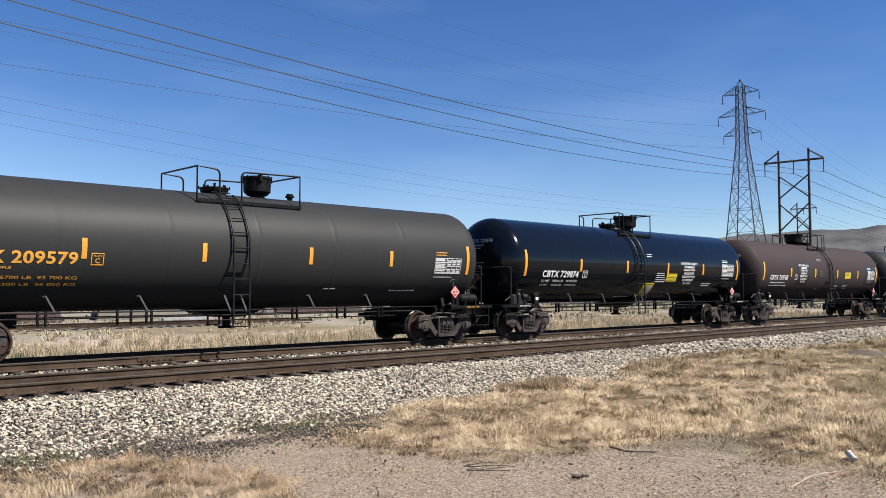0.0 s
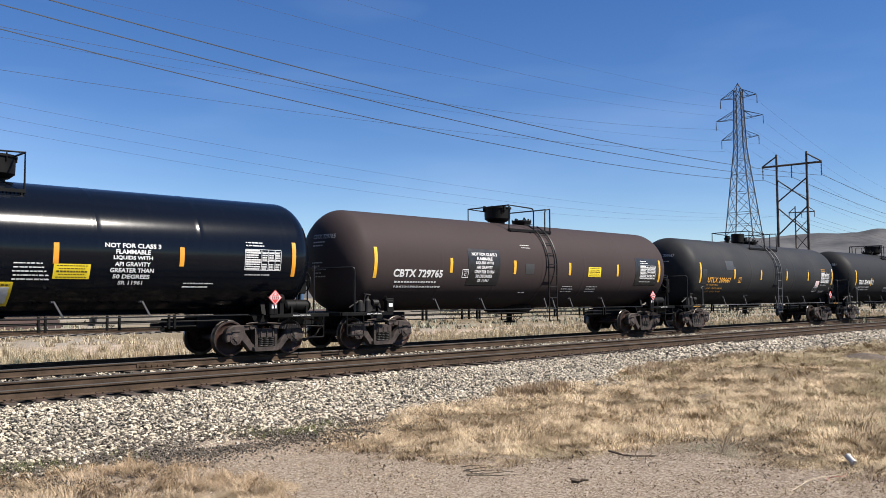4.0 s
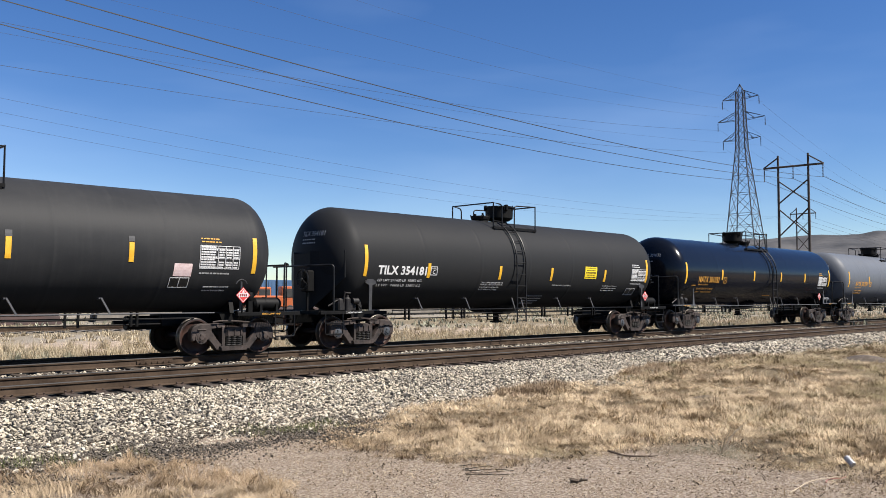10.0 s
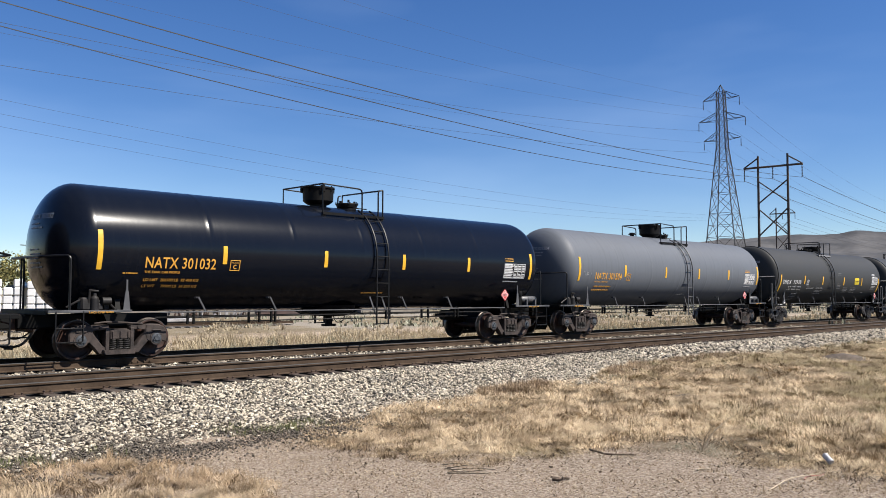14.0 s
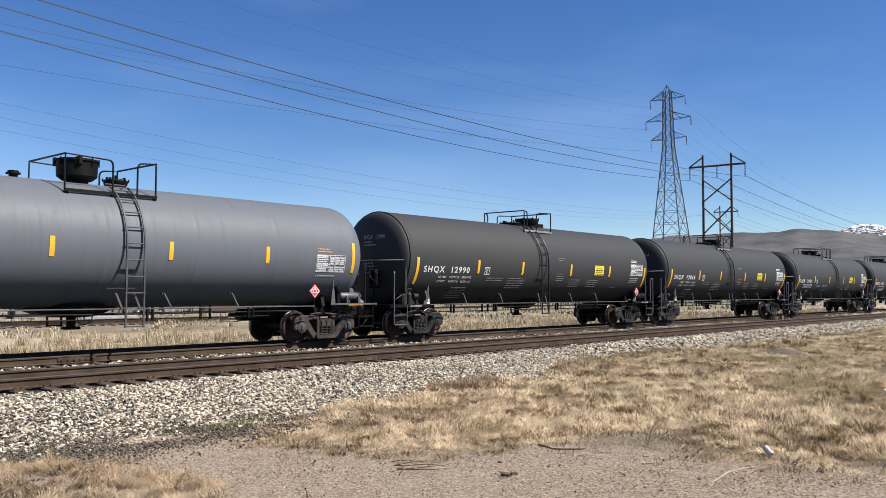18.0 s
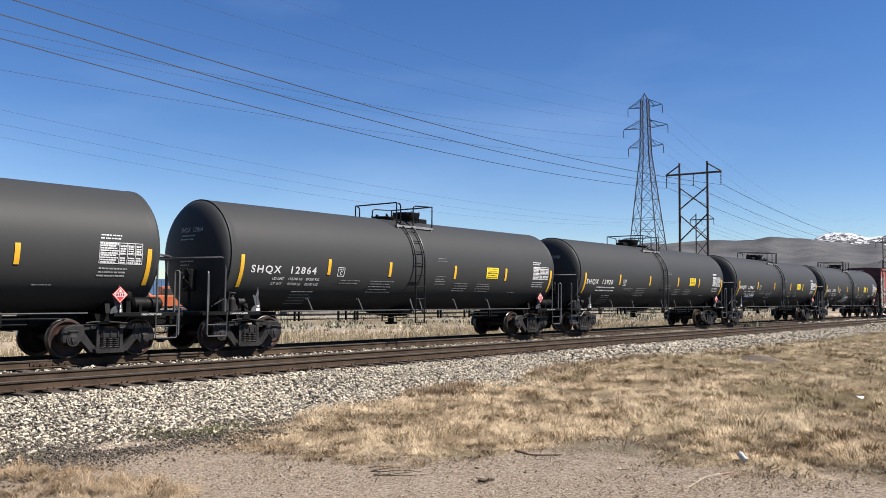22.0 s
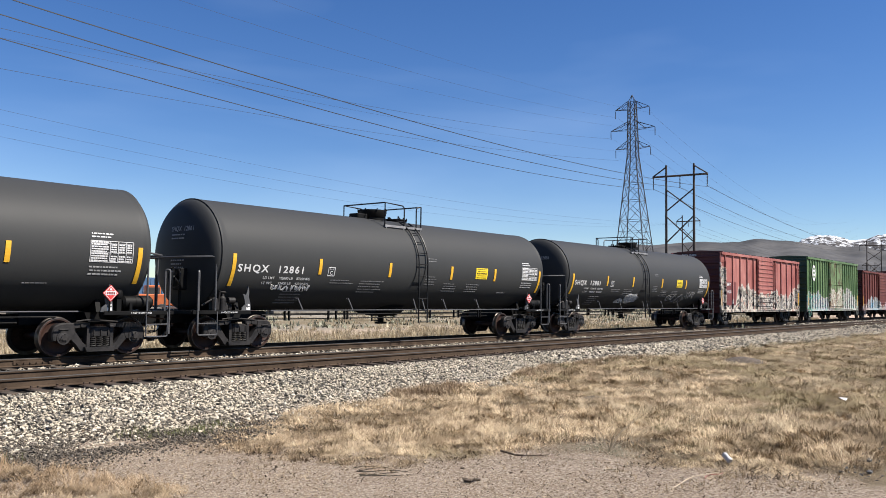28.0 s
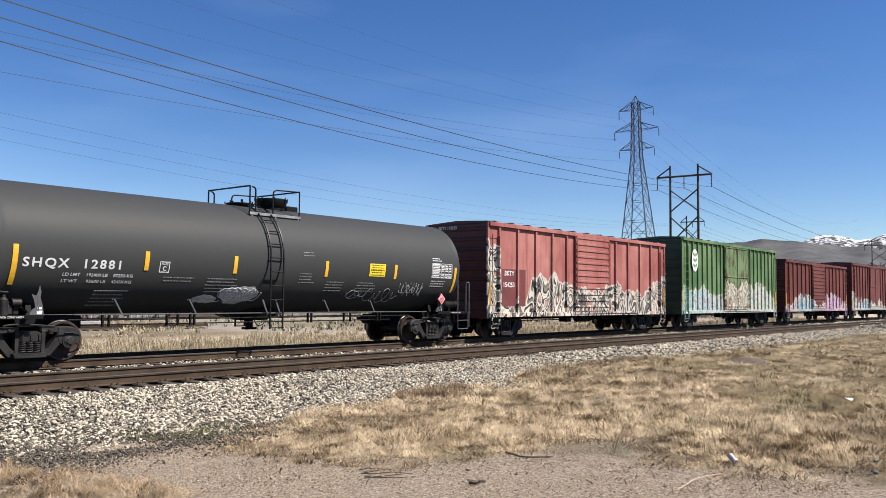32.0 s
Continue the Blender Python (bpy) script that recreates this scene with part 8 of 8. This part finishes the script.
clumps("matted_grass", 51, 400000, bank, M["straw"], "matted dry straw-coloured grass combed over the bank")


# chaff and broken stalks on the bare dirt, thickest along the meadow's edge
M["chaff"] = blade_mat("dead_plant_litter", [(0.0, (0.0182, 0.0122, 0.0073)), (0.55, (0.0547, 0.0365, 0.0213)), (0.75, (0.1822, 0.1336, 0.0790)), (1.0, (0.4373, 0.3523, 0.2308))])
r = np.random.RandomState(57)
spots = []
for _ in range(3600):
    y = r.uniform(2.2, 10.3)
    x = edge_x(y) + 0.25 - abs(r.normal(0, 1.0)) * (0.45 if r.rand() < 0.6 else 2.2)
    if x > 4.2 and noise.noise((x * 1.6, y * 1.6, 14)) > -0.12:
        spots.append((x, y, level(x, y) + 0.006))
k = len(spots)
blades("plant_litter", np.array(spots), r.uniform(0.04, 0.2, k) * r.uniform(0.3, 1.0, k), r.uniform(1.2, 1.42, k), r.uniform(0, 2 * math.pi, k), r.uniform(0.006, 0.015, k), M["chaff"], "broken dead stalks and chaff littering bare dirt", "litter")


def patch(name, seed, count, pick, tall, flat, width, mat, label, kmin=8, kmax=20, spread_r=0.09):
    r = np.random.RandomState(seed)
    B, L, LE, HD, W = [], [], [], [], []
    for _ in range(count):
        q = pick(r)
        if q is None:
            continue
        x, y, scale = q
        k = r.randint(kmin, kmax)
        B.append(np.stack([x + r.normal(0, spread_r * scale, k), y + r.normal(0, spread_r * scale, k), np.full(k, level(x, y) - 0.01)], -1))
        L.append(r.uniform(*tall) * scale * r.uniform(0.55, 1.3, k))
        LE.append(np.clip(r.uniform(*flat) + r.normal(0, 0.22, k), 0.03, 1.4))
        HD.append(r.uniform(0, 2 * math.pi, k))
        W.append(r.uniform(width[0], width[1], k) * scale)
    blades(name, np.concatenate(B), np.concatenate(L), np.concatenate(LE), np.concatenate(HD), np.concatenate(W), mat, label)


def fringe(r):
    y = r.uniform(2.2, 9.8)
    x = edge_x(y) + 0.1 - abs(r.normal(0, 0.55))
    return (x, y, r.uniform(0.6, 1.1)) if noise.noise((x * 1.2, y * 1.2, 19)) > 0.0 else None


def weedy(r):
    x, y = r.normal(9.3, 0.5), r.normal(4.85, 0.35)
    return (x, y, r.uniform(0.5, 1.0)) if x < edge_x(y) + 0.2 else None


patch("thin_weeds", 60, 420, weedy, (0.03, 0.09), (0.4, 1.2), (0.002, 0.004), M["sage"], "thin grey-green weeds growing through gravel", 6, 14, 0.07)
patch("fringe_grass", 59, 900, fringe, (0.03, 0.10), (0.5, 1.3), (0.003, 0.007), M["brown_straw"], "thin short dry grass straggling onto bare dirt", 6, 16, 0.06)


def left_corner(r):
    x, y = r.uniform(1.5, 5.7), r.uniform(5.6, 10.1)
    lim = ramp1(y, [(5.6, 4.0), (7.2, 4.75), (8.6, 4.9), (9.6, 4.6), (10.1, 3.2)])
    if x > lim + 0.8 * noise.noise((y * 1.7, x * 1.7, 1)) or noise.noise((x * 1.3, y * 1.3, 5)) < -0.28:
        return None
    return x, y, 1.0


def corner(r):
    q = left_corner(r)
    return q and (q[0], q[1], 1.0, min(1.0, 0.3 + 0.8 * r.rand()), r.uniform(0.0, 0.4))


clumps("corner_grass", 61, 36000, corner, M["brown_straw"], "dry straw-coloured grass at the edge of the ballast")


def fan_tufts(name, seed, count, pick, tall, rad, width, mat, label, kmin, kmax, spread):
    """Bunch grass: blades rising from a tight foot and fanning out all round."""
    r = np.random.RandomState(seed)
    sets = []
    for _ in range(count):
        q = pick(r)
        if q is None:
            continue
        x, y, scale = q
        k = r.randint(kmin, kmax)
        a, u = r.uniform(0, 2 * math.pi, k), np.sqrt(r.uniform(0, 1, k))
        foot = r.uniform(*rad) * scale
        lean = np.clip(u * spread + r.normal(0, 0.10, k), 0.02, 1.3)
        sets.append((np.stack([x + foot * u * np.cos(a), y + foot * u * np.sin(a), np.full(k, level(x, y) - 0.01)], -1), r.uniform(*tall) * scale * (1.1 - 0.35 * u) * r.uniform(0.7, 1.15, k),
                     lean, a + r.normal(0, 0.35, k) + 0.0, r.uniform(*width, k) * scale))
    blades(name, *[np.concatenate([q[i] for q in sets]) for i in range(5)], mat, label)


def bunch(r):
    q = bank(r)
    if q is None or noise.noise((q[0] * 0.7, q[1] * 0.9, 27)) < -0.05:
        return None
    return q[0], q[1], r.uniform(0.7, 1.15) * q[2] ** 0.25


fan_tufts("bunch_grass", 63, 2600, bunch, (0.07, 0.17), (0.03, 0.09), (0.003, 0.006), M["rim_straw"], "dry straw-coloured bunch grass standing in the meadow", 26, 44, 0.95)


def rim_spot(r):
    x = r.choice([r.uniform(12.2, 14.4), r.uniform(17.2, 26.0)])
    return x, toe(x) - abs(r.normal(0, 0.35)) + 0.12, r.uniform(0.7, 1.2)


fan_tufts("rim_grass", 64, 520, rim_spot, (0.12, 0.24), (0.06, 0.16), (0.004, 0.008), M["rim_straw"], "brownish dry grass standing along the rim of the ballast", 40, 60, 0.85)


def olive_spot(r):
    x, y = r.normal(12.6, 1.7), r.normal(4.6, 0.8)
    return (x, y, r.uniform(0.6, 1.1)) if x > edge_x(y) + 0.6 and noise.noise((x * 0.9, y * 0.9, 3)) > -0.1 else None


patch("green_grass", 65, 1500, olive_spot, (0.05, 0.13), (0.3, 1.1), (0.003, 0.006), M["olive"], "dull olive green grass coming through the dry straw", 8, 18, 0.08)


def verge(r):
    x, y = 1 + 110 * r.rand() ** 1.6, 27.0 + 7.5 * r.rand() ** 1.2
    lump = noise.noise((x * 0.42, y * 0.3, 8)) + 0.5 * noise.noise((x * 1.3, y * 1.3, 3))
    if lump < -0.30 + 0.25 * smooth(25, 60, x) + (0.42 if 0.38 < x / y < 0.50 else 0.0):
        return None
    return x, y, r.uniform(0.55, 0.9) + 0.6 * min(max(lump, 0.0), 0.6)


fan_tufts("verge_grass", 71, 5200, verge, (0.30, 0.72), (0.08, 0.24), (0.008, 0.019), M["tall_straw"], "tall tufts of pale dry grass beyond the track", 36, 62, 0.62)


def sage_spot(r):
    x, y = 2.0 + 100 * r.rand() ** 1.4, r.uniform(25.8, 30.5)
    return (x, y, r.uniform(0.7, 1.2)) if noise.noise((x * 0.36, y * 0.36, 31)) > 0.10 else None


fan_tufts("sagebrush", 73, 1100, sage_spot, (0.26, 0.48), (0.08, 0.2), (0.010, 0.022), M["sage"], "grey-green sagebrush tufts beyond the track", 60, 90, 1.0)


def yard_spot(r):
    x, y = 4 + 90 * r.rand() ** 1.3, r.uniform(34.5, 56)
    return (x, y, r.uniform(0.7, 1.3)) if noise.noise((x * 0.15, y * 0.15, 44)) > -0.05 else None


fan_tufts("yard_grass", 79, 900, yard_spot, (0.18, 0.4), (0.15, 0.4), (0.018, 0.035), M["tall_straw"], "low pale dry grass scattered over the yard", 25, 45, 0.9)


def toe_weeds(r):
    x = r.choice([r.uniform(2.6, 4.6), r.uniform(6.3, 7.8), r.uniform(12, 40)])
    y = toe(x) + r.uniform(-0.6, 0.1)
    return (x, y, 1.0 if x < 12 else 1.4)


patch("track_weeds", 75, 130, toe_weeds, (0.08, 0.16), (0.3, 1.0), (0.004, 0.009), M["weed"], "dull green weeds at the foot of the ballast", 10, 24, 0.08)


def far_scrub(r):
    a, d = radians(r.uniform(8, 72)), r.uniform(55, 240)
    return d * math.sin(a), d * math.cos(a), 0.8 + d / 130.0


patch("far_scrub", 77, 1500, far_scrub, (0.15, 0.35), (0.2, 0.8), (0.05, 0.12), M["sage"], "low dull scrub on the flat beyond the yard", 10, 18, 0.4)


# ---- small things lying about ----
M["bark"] = surface("grey_dead_wood", (0.05, 0.0361, 0.025), (0.1332, 0.0999, 0.0722), 8, 0.9, 0, 0.5)
M["dark_twig"] = surface("dark_dead_twig", (0.0167, 0.0144, 0.01), (0.05, 0.0416, 0.0278), 8, 0.9, 0, 0.5)
M["tape"] = surface("faded_red_cord", (0.2498, 0.0666, 0.05), (0.3441, 0.1776, 0.1388), 9, 0.7, 0, 0.1)
M["pale_stick"] = surface("bleached_stick", (0.2775, 0.222, 0.1499), (0.3663, 0.3053, 0.222), 8, 0.8, 0, 0.3)
M["tin"] = surface("crumpled_can_metal", (0.3053, 0.2997, 0.2997), (0.4718, 0.4662, 0.4607), 30, 0.5, 0.35, 0.8, 0.01)
M["paper"] = surface("white_paper", (0.54, 0.54, 0.54), (0.612, 0.612, 0.612), 8, 0.8, 0, 0.2)
M["dark_soil"] = surface("dark_dug_soil", (0.035, 0.027, 0.020), (0.13, 0.10, 0.075), 14, 0.95, 0, 0.8, 0.02)
M["dark_rock"] = surface("dark_gravel_rock", (0.05, 0.0483, 0.0455), (0.1554, 0.1499, 0.1415), 9, 0.85, 0, 0.4)


def stick(name, x, y, turn, length, r, mat, label, bend=0.05, seed=1, twigs=0, lift=0.0):
    rr = random.Random(seed)
    b = Mesh()
    pts = [(length * (k / 6 - 0.5), bend * math.sin(k * 1.3 + seed), r * 0.8 + lift * math.sin(math.pi * k / 6) + 0.006 * rr.random()) for k in range(7)]
    b.tube(pts, r, 6, False, r * 0.5)
    for k in range(twigs):
        p = pts[1 + k % 5]
        q = (p[0] + rr.uniform(-0.1, 0.14), p[1] + rr.uniform(-0.14, 0.14), p[2] + rr.uniform(0.0, 0.05))
        b.tube([p, q], r * 0.45, 5, False, r * 0.2)
    ob = part(name, b, M[mat], None)
    ob.matrix_basis = pose(x, y, level(x, y), 0, 0, turn)
    tagged(ob, label, "stick")


stick("branch", 8.40, 5.50, -84, 0.75, 0.014, "bark", "dead branch lying at the edge of the dirt", 0.06, 2, 6)
for k in range(5):
    stick("twig", 6.62 + 0.055 * k, 6.05 + 0.13 * k, -42 + (0, 14, 3, 24, 8)[k], 0.62 - 0.07 * k, 0.0055, "dark_twig", "thin dead twig lying on bare dirt", 0.02, 7 + k, 1)
stick("stick", 6.82, 5.11, -35, 0.16, 0.022, "bark", "short rusty-brown stick end on the dirt", 0.02, 21, 4)
stick("pale_stick", 7.92, 3.26, -2, 1.05, 0.007, "pale_stick", "bleached stick lying on gravel", 0.018, 23, 1, 0.03)
stick("cord", 8.3, 3.22, -6, 0.45, 0.006, "tape", "faded red cord lying beside a stick", 0.03, 24, 0)
stick("stick", 8.12, 4.25, -20, 0.2, 0.012, "pale_stick", "bleached bit of wood on gravel", 0.02, 25, 0)
stick("stick", 5.3, 10.7, -20, 0.35, 0.014, "bark", "broken stick lying on the ballast", 0.03, 27, 1)
stick("stick", 6.05, 11.9, -50, 0.5, 0.014, "bark", "broken stick lying on the ballast", 0.03, 28, 1)

b = Mesh()
b.lathe([(-0.06, 0.005), (-0.06, 0.028), (-0.05, 0.033), (0.0, 0.028), (0.045, 0.033), (0.055, 0.026), (0.055, 0.004)], 14, "x", (0, 0, 0.033))
can = part("drink_can", b, M["tin"], None)
can.matrix_basis = pose(8.86, 3.31, level(8.86, 3.31) + 0.05, 15, -30, 60)
tagged(can, "crumpled shiny metal can caught in dry grass", "can")
b = Mesh()
b.add([(-0.08, -0.06, 0.02), (0.09, -0.05, 0.05), (0.08, 0.07, 0.03), (-0.07, 0.06, 0.07), (-0.08, -0.06, 0.016), (0.09, -0.05, 0.046), (0.08, 0.07, 0.026), (-0.07, 0.06, 0.066)],
      [(0, 1, 2, 3), (7, 6, 5, 4), (0, 4, 5, 1), (1, 5, 6, 2), (2, 6, 7, 3), (3, 7, 4, 0)])
scrap = part("paper_scrap", b, M["paper"], None)
scrap.matrix_basis = pose(15.49, 3.75, level(15.49, 3.75) + 0.10)
tagged(scrap, "crumpled scrap of white paper in dry grass", "litter")

# dead weed stalks at the meadow's edge
weed = thing("dead_weed", "dry leafless weed with thin pale stalks", "weed", "", pose(9.0, 4.75, level(9.0, 4.75)))
rr = random.Random(4)
for k in range(12):
    a, h = rr.uniform(0, 6.28), rr.uniform(0.15, 0.48)
    b = Mesh()
    d = rr.uniform(0.12, 0.55)
    b.tube([(0, 0, 0), (d * 0.4 * math.cos(a), d * 0.4 * math.sin(a), h * 0.6), (d * math.cos(a), d * math.sin(a), h)], 0.0042, 4, False, 0.002)
    part("stalk", b, M["pale_stick"], weed)

# dark gravel spill and a molehill in the meadow
p, s = scatter(91, 260, 9.0, 11.6, 1.6, 2.3, lambda x, y: 0.8, 0.0, 0.012, 0.036)
stone_field("dark_gravel", p, s, 92, M["dark_rock"], "small spill of dark grey gravel")
b = Mesh()
b.lathe([(0.0, 0.55), (0.06, 0.45), (0.13, 0.25), (0.16, 0.05), (0.16, 0.004)], 18, "z")
for i, q in enumerate(b.v):
    k = 1 + 0.25 * noise.noise((q[0] * 5, q[1] * 5, 1))
    b.v[i] = (q[0] * k, q[1] * k * 1.2, q[2] * k)
mound = part("soil_mound", b, M["dark_soil"], None)
mound.matrix_basis = pose(24.2, 8.5, level(24.2, 8.5) + 0.02)
burrow = put("soil_mound", mound.data, None, pose(14.4, 7.85, level(14.4, 7.85)) @ Matrix.Diagonal((0.5, 0.6, 0.7, 1.0)))
tagged(burrow, "little heap of dark dug soil in dry grass", "soil mound")
tagged(mound, "small mound of dark dug soil in dry grass", "soil mound")


# ---- what moves ----
def motions():
    for car, at in CARS:
        walk(car, [(t, pose(at + x, FAR, 0.0)) for t, x in enumerate(RUN)])
    turns = []
    for i in range(321):
        t = i / 10
        k = min(int(t), len(RUN) - 2)
        turns.append((t, math.degrees((RUN[k] + (RUN[k + 1] - RUN[k]) * (t - k)) / WHEEL_R)))
    for ws, x in WHEELSETS:
        walk(ws, [(t, pose(x, 0, WHEEL_R, 0, a, 0)) for t, a in turns])


motions()
